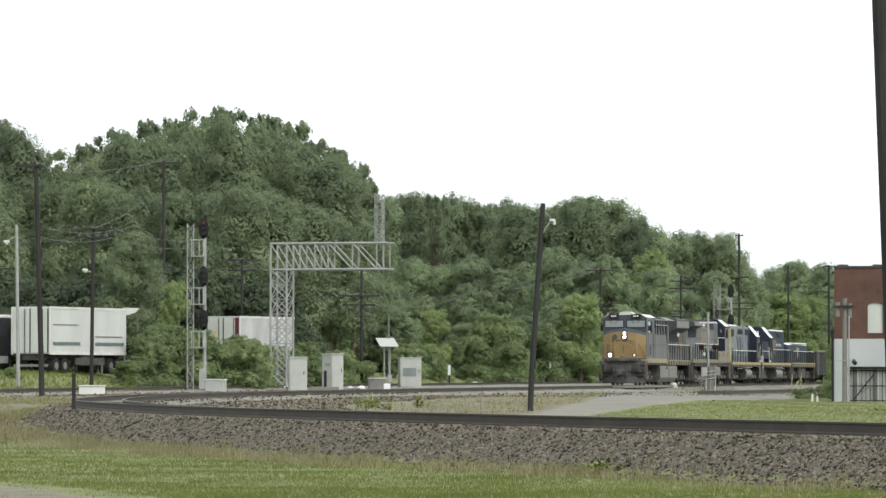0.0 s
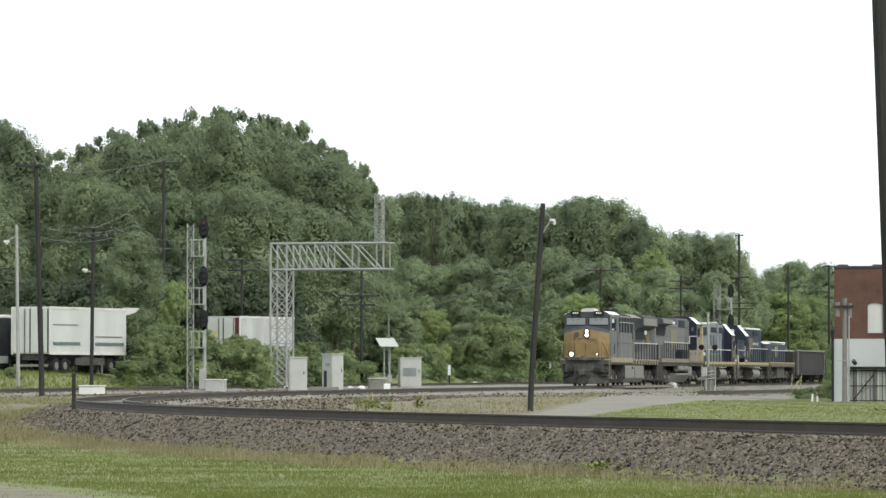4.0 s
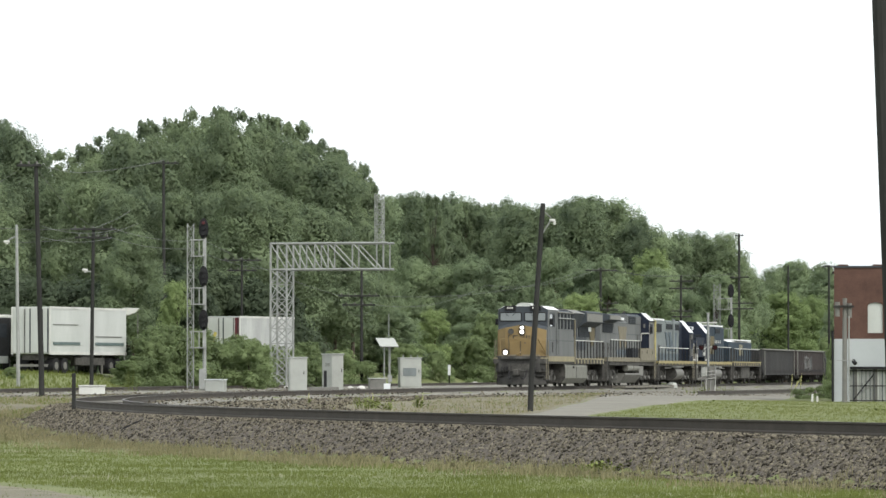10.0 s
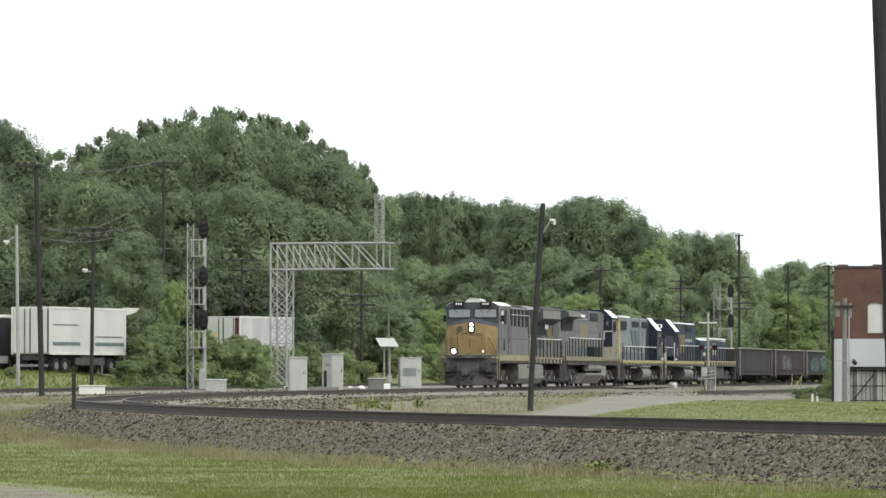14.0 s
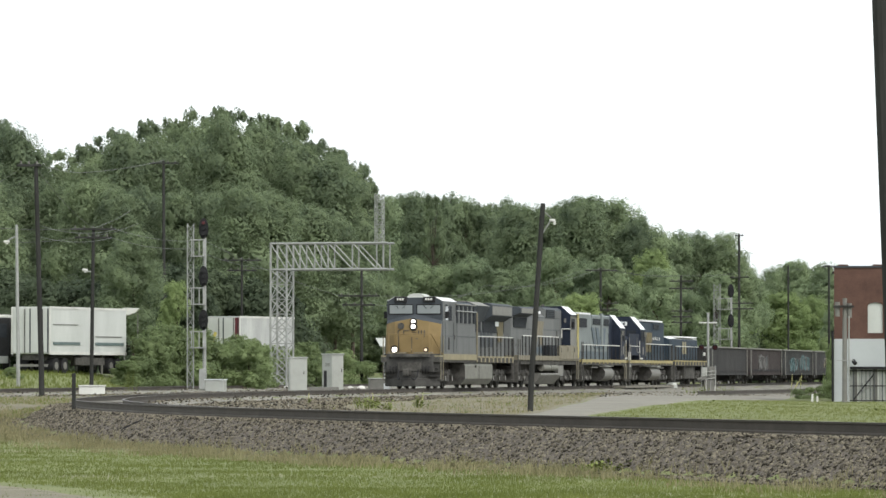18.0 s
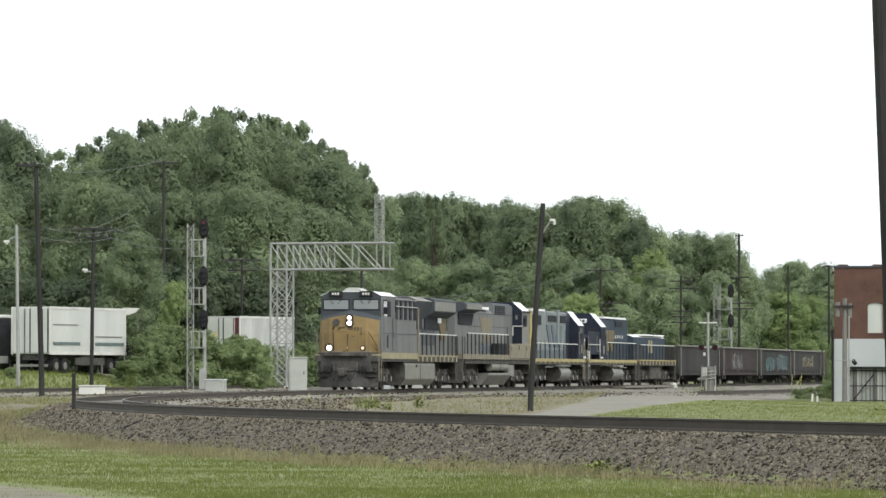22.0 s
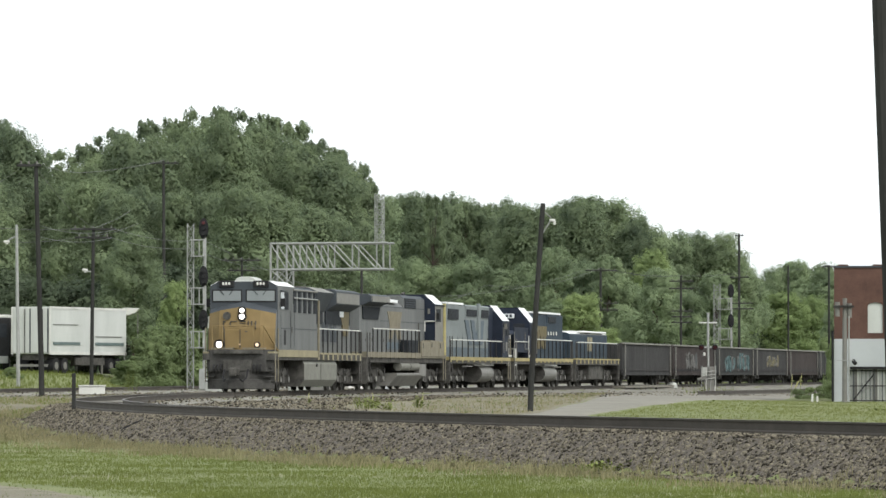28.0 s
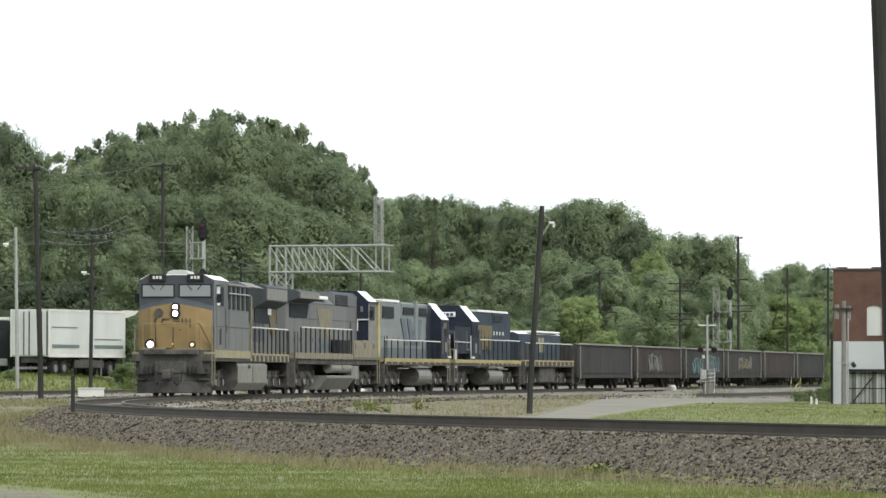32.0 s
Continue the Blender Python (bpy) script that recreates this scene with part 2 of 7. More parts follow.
def ground_z(x, d):
    """Height of the ground sheet."""
    near = -0.92
    z = near + (0.57) * smooth01((d - 95) / 90)                       # outside the curve
    c = x - path_x(min(max(d, 30), 750))
    if c > 0:
        z = -0.35 - 0.25 * smooth01((x - 8) / 12) * smooth01((d - 90) / 60)       # inside the curve
    w = abs(c) / math.sqrt(1 + float(np.interp(d, D_, S_)) ** 2)
    bed = -0.2 - 0.065 * (1 - smooth01((d - 140) / 20)) - max(0.0, w - 1.55) * 0.53
    z = max(z, bed) if w < 3.2 else z
    if d > 190:
        q = main_x(d) - x
        if abs(q) < 2.6:
            z = max(z, -0.2 - max(0.0, abs(q) - 1.6) * 0.4)
        z += 1.15 * smooth01((q - 2.5) / 6) * smooth01((d - 215) / 30)
    z += 0.02 * noise.noise((x * 0.4, d * 0.4, 0)) + 0.05 * noise.noise((x * 0.08, d * 0.05, 3)) * (w > 3)
    return z


# ---- ground sheet ----
def make_ground():
    ds = list(np.arange(-60, 40, 10.0)) + list(np.arange(40, 140, 0.5)) + list(np.arange(140, 300, 2.0)) + list(np.arange(300, 520, 5.0)) + [520, 560, 620, 700, 850, 1100, 1500, 2200, 3200, 4500]
    verts, faces = [], []
    lat = np.linspace(-1, 1, 221)
    cols = len(lat)
    for d in ds:
        wide = 28 + max(0, d) * 0.09 if d < 600 else 28 + 54 + (d - 600) * 1.0
        for k in lat:
            x = k * wide if abs(k) < 0.96 else math.copysign(wide * 0.96 + (abs(k) - 0.96) / 0.04 * 3500, k)
            dd = min(max(d, 30), 750)
            verts.append((x, d, ground_z(x, dd)))
    for i in range(len(ds) - 1):
        for j in range(cols - 1):
            a = i * cols + j
            faces.append((a, a + 1, a + cols + 1, a + cols))
    me = bpy.data.meshes.new("ground")
    me.from_pydata(verts, [], faces)
    me.materials.append(ground_material())
    for p in me.polygons:
        p.use_smooth = True
    return tagged(new("ground", me), "uneven ground of patchy green and dry grass with gravel", "ground", kind="structure")


def ground_material():
    m = material("ground_cover", (0.104, 0.126, 0.041), 0.95, vary=0.25, scale=0.35, bump=0.7, fine=9, colour2=(0.158, 0.178, 0.068))
    nt = m.node_tree
    p = nt.nodes["Principled BSDF"]
    ramp = [n for n in nt.nodes if n.type == "VALTORGB"][0]
    tc = [n for n in nt.nodes if n.type == "TEX_COORD"][0]
    n = nt.nodes.new("ShaderNodeTexNoise")
    n.inputs["Scale"].default_value = 0.12
    n.inputs["Detail"].default_value = 8
    n.inputs["Roughness"].default_value = 0.75
    nt.links.new(tc.outputs["Object"], n.inputs["Vector"])
    r2 = nt.nodes.new("ShaderNodeValToRGB")
    r2.color_ramp.elements[0].position = 0.54
    r2.color_ramp.elements[1].position = 0.70
    nt.links.new(n.outputs[0], r2.inputs[0])
    mix = nt.nodes.new("ShaderNodeMixRGB")
    nt.links.new(r2.outputs[0], mix.inputs[0])
    nt.links.new(ramp.outputs[0], mix.inputs[1])
    mix.inputs[2].default_value = (0.165, 0.148, 0.095, 1)
    nt.links.new(mix.outputs[0], p.inputs["Base Color"])
    return m


ground = make_ground()


def ribbon(name, left, right, mat, label, category, lift=0.03, step=4.0, kind="structure", wob=0.0, k=9):
    """A surface laid on the ground between two edges, each a function of distance out, over (d0, d1)."""
    (d0, d1, fl), fr = left, right
    verts, faces = [], []
    d = d0
    rows = 0
    while d <= d1 + 1e-6:
        a, b = fl(d), fr(d)
        a += wob * noise.noise((d * 0.5, 1.0, 0))
        b += wob * noise.noise((d * 0.5, 7.0, 0))
        for i in range(k):
            x = a + (b - a) * i / (k - 1)
            edge = 0.0 if 0 < i < k - 1 else -0.06
            verts.append((x, d, ground_z(x, d) + lift + edge))
        rows += 1
        d += step
    for i in range(rows - 1):
        for j in range(k - 1):
            q = i * k + j
            faces.append((q, q + 1, q + k + 1, q + k))
    me = bpy.data.meshes.new(name)
    me.from_pydata(verts, [], faces)
    me.materials.append(M[mat])
    return tagged(new(name, me), label, category, kind=kind)


# ---- tracks ----
RAIL = ((-0.07, -0.215), (0.07, -0.215), (0.07, -0.19), (0.012, -0.165), (0.012, -0.045), (0.037, -0.035), (0.037, -0.002), (0.03, 0.0), (-0.03, 0.0), (-0.037, -0.002), (-0.037, -0.035), (-0.012, -0.045), (-0.012, -0.165), (-0.07, -0.19))


def rail_line(name, fx, d0, d1, offset, label, step=2.0, z=0.0, cant=0.0):
    bm = bmesh.new()
    prev = None
    d = d0
    while d <= d1 + 1e-6:
        s = (fx(d + 0.5) - fx(d - 0.5))
        nrm = Vector((1, -s, 0)).normalized()
        low = cant * (1 - smooth01((d - 110) / 60))          # the inner rail of the curve lies lower
        c = Vector((fx(d), d, z - low)) + nrm * offset
        ring = [bm.verts.new(c + nrm * u + Vector((0, 0, v))) for u, v in RAIL]
        if prev:
            n = len(RAIL)
            for i in range(n):
                f = bm.faces.new([prev[i], prev[(i + 1) % n], ring[(i + 1) % n], ring[i]])
                f.material_index = 1 if i in (6, 7, 8) else 0
        else:
            bm.faces.new(ring[::-1])
        prev = ring
        d += step
    bm.faces.new(prev)
    return tagged(link_mesh(name, bm, ["rail", "railhead"]), label, "rail", kind="structure")


def ties(name, fx, d0, d1, z=-0.185):
    bm = bmesh.new()
    d = d0
    while d < d1:
        s = fx(d + 0.5) - fx(d - 0.5)
        a = -s
        ca, sa = 1 / math.hypot(1, a), a / math.hypot(1, a)
        vs = []
        for x in (-1.3, 1.3):
            for y in (-0.11, 0.11):
                for zz in (-0.18, 0):
                    vs.append(bm.verts.new((fx(d) + x * ca - y * sa, d + x * sa + y * ca, z + zz)))
        for q in ((4, 6, 7, 5), (0, 1, 3, 2), (0, 4, 5, 1), (2, 3, 7, 6), (1, 5, 7, 3)):
            bm.faces.new([vs[i] for i in q])
        d += 0.52 / math.hypot(1, s)
    return tagged(link_mesh(name, bm, "tie"), "weathered timber sleepers bedded in ballast", "sleepers", kind="stuff")


for off in (-0.755, 0.755):
    rail_line("rail", path_x, 34, 640, off, "rusty brown steel rail with a worn head on ballast", 1.0, cant=0.045 if off > 0 else 0.0)
    rail_line("rail", main_x, 200, 640, off, "rusty steel rail of the main line", 4.0)
ties("sleepers", path_x, 34, 150, -0.25)
ties("sleepers", path_x, 150, 520)
ties("sleepers", main_x, 200, 520)


# ---- the train ----
def wheel_mesh():
    bm = bmesh.new()
    for y in (-0.76, 0.76):
        sgn = 1 if y > 0 else -1
        rod(bm, (0, y - 0.035, 0), (0, y + 0.065 * sgn, 0), 0.51, 0.50, n=20)
        rod(bm, (0, y - 0.07 * sgn, 0), (0, y - 0.035 * sgn, 0), 0.535, n=20)
        rod(bm, (0, y, 0), (0, y + 0.15 * sgn, 0), 0.13, n=10)
        for k in range(4):
            a = k * math.pi / 2
            c = Vector((0.3 * math.cos(a), y + 0.07 * sgn, 0.3 * math.sin(a)))
            rod(bm, c - Vector((0, 0.02, 0)), c + Vector((0, 0.02, 0)), 0.06, n=6)
    rod(bm, (0, -0.76, 0), (0, 0.76, 0), 0.09, n=10)
    me = bpy.data.meshes.new("wheelset")
    bm.to_mesh(me)
    bm.free()
    me.materials.append(M["sooty"])
    return me


WHEEL = wheel_mesh()


def wheelset(parent, x):
    ob = new("wheelset", WHEEL)
    ob.parent = parent
    ob.matrix_local = pose(x, 0, 0.51)
    return ob


def truck(parent, x, axles, mat="sooty"):
    """A bogie: two side frames with pedestals and springs, and its wheelsets."""
    half = axles[-1]
    for sgn in (-1, 1):
        bm = bmesh.new()
        y0, y1 = sorted((sgn * 0.98, sgn * 1.16))
        prism(bm, [(x - half - 0.5, 0.62), (x - half - 0.3, 0.5), (x + half + 0.3, 0.5), (x + half + 0.5, 0.62), (x + half + 0.45, 0.85), (x + half - 0.2, 0.98), (x - half + 0.2, 0.98), (x - half - 0.45, 0.85)], y0, y1, "y")
        for a in axles:
            box(bm, x + a - 0.2, x + a + 0.2, min(y0, sgn * 1.0), max(y1, sgn * 1.24), 0.36, 0.72, 0.02)
        for a, b in zip(axles, axles[1:]):
            m = x + (a + b) / 2
            for k in (-0.14, 0.14):
                part("spring", rods(((m + k, sgn * 1.19, 0.36), (m + k, sgn * 1.19, 0.62), 0.09), n=8), "dusty", parent)
            rod(bm, (m - 0.3, sgn * 1.2, 0.95), (m + 0.3, sgn * 1.2, 0.72), 0.07, n=8)
        part("truck_frame", bm, mat, parent)
        for a in axles:
            part("brake_rod", rods(((x + a + 0.32, sgn * 1.27, 1.02), (x + a + 0.1, sgn * 1.27, 0.4), 0.028), n=6), "dusty", parent, "dusty brake rod")
            part("axle_cover", rods(((x + a, sgn * 1.24, 0.52), (x + a, sgn * 1.3, 0.52), 0.13), n=10), "tank", parent)
    part("bolster", boxes((x - 0.4, x + 0.4, -0.95, 0.95, 0.55, 1.0)), mat, parent)
    for a in axles:
        part("traction_motor", boxes((x + a - 0.42, x + a + 0.42, -0.6, 0.6, 0.2, 1.0), bevel=0.05), "sooty", parent)
        wheelset(parent, x + a)


def coupler(parent, x, sgn):
    bm = bmesh.new()
    box(bm, *sorted((x - sgn * 0.95, x - sgn * 0.15)), -0.12, 0.12, 0.72, 0.98, 0.03)
    box(bm, *sorted((x - sgn * 0.3, x + sgn * 0.05)), -0.16, 0.14, 0.66, 1.02, 0.05)
    part("coupler", bm, "sooty", parent)
    for y in (-0.5, 0.5):
        bm = bmesh.new()
        pts = [Vector((x - sgn * 0.75, y, 0.95)), Vector((x - sgn * 0.45, y, 0.6)), Vector((x - sgn * 0.2, y * 0.8, 0.45)), Vector((x, y * 0.6, 0.55))]
        for a, b in zip(pts, pts[1:]):
            rod(bm, a, b, 0.035, n=6)
        part("air_hose", bm, "black", parent)


def handrail(parent, x0, x1, y, n, top=2.75, low=1.65, mat="dirty_white", post="black", block="yellow"):
    part("handrail", rods(((x0, y, top), (x1, y, top), 0.028)), mat, parent, "pale grab rail along the walkway")
    for i in range(n):
        x = x0 + (x1 - x0) * i / (n - 1)
        part("stanchion", rods(((x, y, low - 0.3), (x, y, top), 0.032), n=6), post, parent)
        part("sill_block", boxes((x - 0.16, x + 0.16, y + (0.012 if y > 0 else -0.03), y + (0.03 if y > 0 else -0.012), low - 0.28, low - 0.02)), block, parent)


def steps(parent, x, sgn, mat="yellow"):
    for side in (-1, 1):
        bm = bmesh.new()
        y = side * 1.22
        for xx in (x - 0.32, x + 0.32):
            rod(bm, (xx, side * 1.5, 0.45), (xx, side * 1.5, 2.7), 0.028, n=6)
        part("grab_iron", bm, mat, parent)
        for z in (0.42, 0.78, 1.15):
            part("step", boxes((x - 0.3, x + 0.3, y - 0.25, y + 0.25, z, z + 0.05)), "sooty", parent)


def bars(parent, x0, x1, y, z0, z1, n, mat, name="letter_bar", axis="x"):
    w = (x1 - x0) / n
    for i in range(n):
        a, b = x0 + w * i + w * 0.14, x0 + w * (i + 1) - w * 0.14
        q = sorted((y, y * 1.012))
        row = (a, b, *q, z0, z1) if axis == "x" else (*q, a, b, z0, z1)
        part(name, boxes(row), mat, parent)


def roof_line(bm, half, z0, z1, x0, x1, shoulder=0.4, drop=0.36, bevel=0.0, foot=None):
    f = foot or half
    prism(bm, [(-f, z0), (f, z0), (half, z1 - drop), (half - shoulder, z1), (-half + shoulder, z1), (-half, z1 - drop)], x0, x1, "x", bevel)
    return bm


def lamp(parent, name, x, y, z, r, mat="lamp", ring="black"):
    bm = rods(((x - 0.1, y, z), (x + 0.02, y, z), r * 1.75), n=20)
    h = part(name, bm, ring, parent, "round black lamp housing")
    bm = rods(((x + 0.021, y, z), (x + 0.035, y, z), r), n=16)
    part("lens", bm, mat, h, "glowing white lens")


def six_axle(parent, half, spread=1.85, at=7.0):
    for s in (-1, 1):
        truck(parent, s * at, (-spread, 0, spread))


def fuel_tank(parent, x0, x1, mat="tank", cyl=False, top=1.2):
    bm = bmesh.new()
    if cyl:
        for y in (-0.85, 0.85):
            prism(bm, [(y + 0.58 * math.cos(a), 0.78 + 0.48 * math.sin(a)) for a in np.arange(0, 2 * math.pi, math.pi / 10)], x0, x1, "x")
    else:
        prism(bm, [(-1.25, 0.2), (1.25, 0.2), (1.48, 0.5), (1.48, top - 0.15), (1.4, top), (-1.4, top), (-1.48, top - 0.15), (-1.48, 0.5)], x0, x1, "x", 0.03)
    for f in bm.faces:
        f.material_index = 1 if abs(f.normal.x) > 0.7 else 0
    part("fuel_tank", bm, [mat, "sooty"], parent, "grey steel fuel tank under the frame")


def shade_roof(bm, low, high, front=None):
    """Roof facets take material index high, end faces towards +x index front, the rest low."""
    for f in bm.faces:
        f.material_index = high if f.normal.z > 0.3 else front if front is not None and f.normal.x > 0.7 else low
    return bm


def road_engine(name, label, c, length, cabinet_end, tank, screen, intake):
    """Six-axle wide-cab engine, cab towards +x; the full-width cabinet behind the cab ends at cabinet_end."""
    h = length / 2
    xh = h - 1.43                        # headlight plane
    ob = thing(name, Matrix(), label, "locomotive", "locomotives of the train")
    part("frame", boxes((-h + 0.6, h - 1.0, -0.6, 0.6, 0.9, 1.35), (-h + 0.8, h - 1.1, -1.5, 1.5, 1.35, 1.62)), "sooty", ob)
    part("walkway", boxes((-h + 0.75, xh + 0.2, -1.52, 1.52, 1.62, 1.7)), c["sill"], ob)
    for s in (-1, 1):
        part("cab_sill", boxes((cabinet_end, xh - 0.8, *sorted((s * 1.49, s * 1.535)), 1.48, 1.7)), c["stripe"], ob, "dirty tan stripe below the cab")
        part("stripe_edge", boxes((cabinet_end, xh - 0.8, *sorted((s * 1.49, s * 1.54)), 1.7, 1.78)), c["stripe_top"], ob)
    # pilot and plough
    bm = bmesh.new()
    prism(bm, [(xh - 0.5, -1.5), (xh + 0.35, -1.2), (xh + 0.35, 1.2), (xh - 0.5, 1.5)], 0.85, 1.78, "z", 0.03)
    # lighter steel for dust and for the haze in front of it
    part("pilot", bm, "dusty", ob, "dusty black pilot, also lightened for haze")
    bm = bmesh.new()
    prism(bm, [(xh - 0.4, -1.45), (xh + 0.75, -0.35), (xh + 0.75, 0.35), (xh - 0.4, 1.45)], 0.12, 0.55, "z", 0.03)
    prism(bm, [(xh - 0.4, -1.4), (xh + 0.55, -0.35), (xh + 0.55, 0.35), (xh - 0.4, 1.4)], 0.55, 0.86, "z")
    part("snow_plough", bm, "dusty", ob, "dusty black plough blade under the pilot")
    part("end_pilot", boxes((-h + 0.55, -h + 0.8, -1.5, 1.5, 0.4, 1.62)), "sooty", ob)
    part("end_door", boxes((-h + 0.93, -h + 0.96, -0.4, 0.4, 1.75, 3.3)), "band", ob)
    bm = bmesh.new()
    prism(bm, [(xh - 0.3, -1.42), (xh + 0.5, -1.0), (xh + 0.55, 0.0), (xh + 0.5, 1.0), (xh - 0.3, 1.42)], 1.6, 1.78, "z", 0.02)
    part("anticlimber", bm, "sooty", ob)
    for y in (-1.0, -0.85, -0.7, 0.7, 0.85, 1.0):
        part("control_hose", tube([(xh + 0.36, y, 1.15), (xh + 0.5, y, 0.98), (xh + 0.42, y * 0.95, 0.78)], [0.03] * 3, 6), "black", ob)
    for y in (-1.22, 1.22):
        for z in (0.62, 1.0, 1.36):
            part("corner_step", boxes((xh - 0.45, xh + 0.16, *sorted((y - 0.18, y + 0.18)), z, z + 0.05)), "dusty", ob)
    # nose, wedge-shaped in plan
    w = 1.43
    bm = bmesh.new()
    rows = [(xh, 1.76, 1.76), (xh, 2.65, 2.7), (xh - 0.14, 3.3, 3.58), (xh - 1.0, 3.48, 3.82)]
    sect = []
    for k, (x, ze, zc) in enumerate(rows):
        back = 0.62 if k < 3 else 0.0
        sect.append([bm.verts.new((x - back * u, y, zc + (ze - zc) * v)) for y, u, v in ((-w, 1, 1), (-w * 0.62, 0.12, 0.55), (0, 0, 0), (w * 0.62, 0.12, 0.55), (w, 1, 1))])
    for p, q in zip(sect, sect[1:]):
        for i in range(4):
            f = bm.faces.new([p[i], p[i + 1], q[i + 1], q[i]])
            f.material_index = 2 if q is sect[3] else 0
    base = [bm.verts.new((xh - 1.0, y, 1.76)) for y in (-w, w)]
    for f in (bm.faces.new([base[0], sect[0][0], sect[1][0], sect[2][0], sect[3][0]]), bm.faces.new([base[1], sect[3][4], sect[2][4], sect[1][4], sect[0][4]])):
        f.material_index = 1
    bm.faces.new([sect[0][i] for i in range(4, -1, -1)] + [base[0], base[1]])
    bmesh.ops.recalc_face_normals(bm, faces=bm.faces)
    part("nose", bm, [c["nose"], c["cab"], c["band"]], ob, "wide wedge-shaped nose in " + c["nose_word"])
    part("nose_door", boxes((xh - 0.02, xh + 0.02, -0.62, 0.0, 1.85, 2.62), bevel=0.01), c["nose"], ob)
    for y in (-0.66, 0.02):
        part("door_seam", boxes((xh - 0.01, xh + 0.012, y, y + 0.03, 1.85, 2.64)), "sooty", ob)
    for y0, y1, z0, z1 in ((-0.7, -0.67, 2.62, 2.98), (-0.7, -0.6, 2.96, 2.99), (-0.4, -0.12, 2.95, 2.985), (-0.4, -0.12, 2.76, 2.795), (-0.42, -0.385, 2.78, 2.96), (0.0, 0.26, 2.95, 2.985), (0.0, 0.26, 2.76, 2.795), (0.0, 0.26, 2.86, 2.89), (0.36, 0.4, 2.76, 2.985), (0.5, 0.54, 2.76, 2.985), (0.67, 0.7, 2.62, 2.98), (0.22, 0.34, 2.52, 2.56)):
        part("letter_bar", boxes((xh - 0.2, xh - 0.02, y0, y1, z0, z1)), "sooty", ob)
    # cab
    xw, xr = xh - 1.0, xh - c["cab_length"]
    # sloped roof facets get the pale colour that imitates sky glare
    bm = shade_roof(roof_line(bmesh.new(), 1.46, 1.76, 4.69, xr, xw, 0.36, 0.2, 0.02), 0, 2, 1)
    part("cab", bm, [c["cab"], c["band"], "silver"], ob, "angular crew cab in " + c["cab_word"])
    for y0, y1 in ((-1.32, -0.13), (0.13, 1.32)):
        pane = part("windscreen", boxes((xw, xw + 0.035, y0, y1, 3.84, 4.27), bevel=0.012), "glass", ob, "wide windscreen pane reflecting sky")
        part("gasket", boxes((xw - 0.005, xw + 0.02, y0 - 0.05, y1 + 0.05, 4.27, 4.32), (xw - 0.005, xw + 0.02, y0 - 0.05, y1 + 0.05, 3.79, 3.84), (xw - 0.005, xw + 0.02, y0 - 0.05, y0, 3.84, 4.27), (xw - 0.005, xw + 0.02, y1, y1 + 0.05, 3.84, 4.27)), "black", pane)
        for q in (-0.3, 0.25):
            part("wiper", rods(((xw + 0.05, (y0 + y1) / 2 + q, 4.29), (xw + 0.05, (y0 + y1) / 2 + q * 0.4, 4.1), 0.014), n=5), "black", pane)
    for y0, y1 in ((-0.98, -0.5), (0.5, 0.98)):
        nb = part("marker_board", boxes((xw - 0.03, xw + 0.1, y0 - 0.08, y1 + 0.08, 4.42, 4.7), bevel=0.02), "black", ob, "black marker board with plain white bars")
        for i in range(3):
            a = y0 + 0.06 + i * 0.13
            part("figure_bar", boxes((xw + 0.1, xw + 0.106, a, a + 0.085, 4.52, 4.63)), "dirty_white", nb)
    bm = bmesh.new()
    prism(bm, [(-0.5, 4.68), (0.42, 4.68), (0.34, 4.82), (0.15, 4.88), (-0.22, 4.88), (-0.42, 4.82)], xw - 2.0, xw - 0.5, "x", 0.03)
    part("air_conditioner", bm, "alu", ob, "pale rounded cooling unit on the cab roof")
    part("horn", rods(((xr + 0.3, -0.3, 4.8), (xr + 0.9, -0.3, 4.86), 0.08), n=8), "sooty", ob)
    for s in (-1, 1):
        y = sorted((s * 1.455, s * 1.49))
        part("quarter_light", boxes((xw - 1.35, xw - 0.55, *y, 3.5, 4.24), bevel=0.01), "glass", ob, "pale cab side window")
        part("cab_window", boxes((max(xr + 0.1, xw - 2.3), xw - 1.45, *y, 3.5, 4.24), bevel=0.01), "grille", ob, "dark cab side window")
        part("mirror", boxes((xw - 0.45, xw - 0.4, *sorted((s * 1.5, s * 1.7)), 3.6, 3.95)), "black", ob)
        dr = part("cab_door", boxes((xr + 0.25, xr + 0.95, *sorted((s * 1.455, s * 1.478)), 1.85, 3.75), bevel=0.01), c["cab"], ob)
        part("door_handle", rods(((xr + 0.85, s * 1.49, 2.5), (xr + 0.85, s * 1.49, 2.75), 0.02), n=6), "sooty", dr)
        for k in range(4):
            part("vent_slot", boxes((xw - 3.6, xw - 3.1, *sorted((s * 1.455, s * 1.47)), 2.1 + k * 0.12, 2.15 + k * 0.12)), c["band"], ob)
        part("sun_shade", boxes((xw - 1.4, xw - 0.5, *sorted((s * 1.46, s * 1.62)), 4.26, 4.3)), c["band"], ob)
        part("side_hatch", boxes((xw - 1.8, xw - 1.4, *sorted((s * 1.455, s * 1.475)), 2.0, 2.62)), "black", ob)
        part("panel_seam", boxes((xr, xw - 0.8, *sorted((s * 1.455, s * 1.468)), 2.68, 2.71)), c["band"], ob)
        for xx in (xw - 0.7, xw - 2.9, xr + 0.1):
            part("panel_seam", boxes((xx, xx + 0.05, *sorted((s * 1.455, s * 1.468)), 1.9, 3.4)), c["band"], ob)
    # full-width cabinet behind the cab
    bm = shade_roof(roof_line(bmesh.new(), 1.45, 1.76, 4.5, cabinet_end, xr, 0.3, 0.2, 0.02), 0, 1)
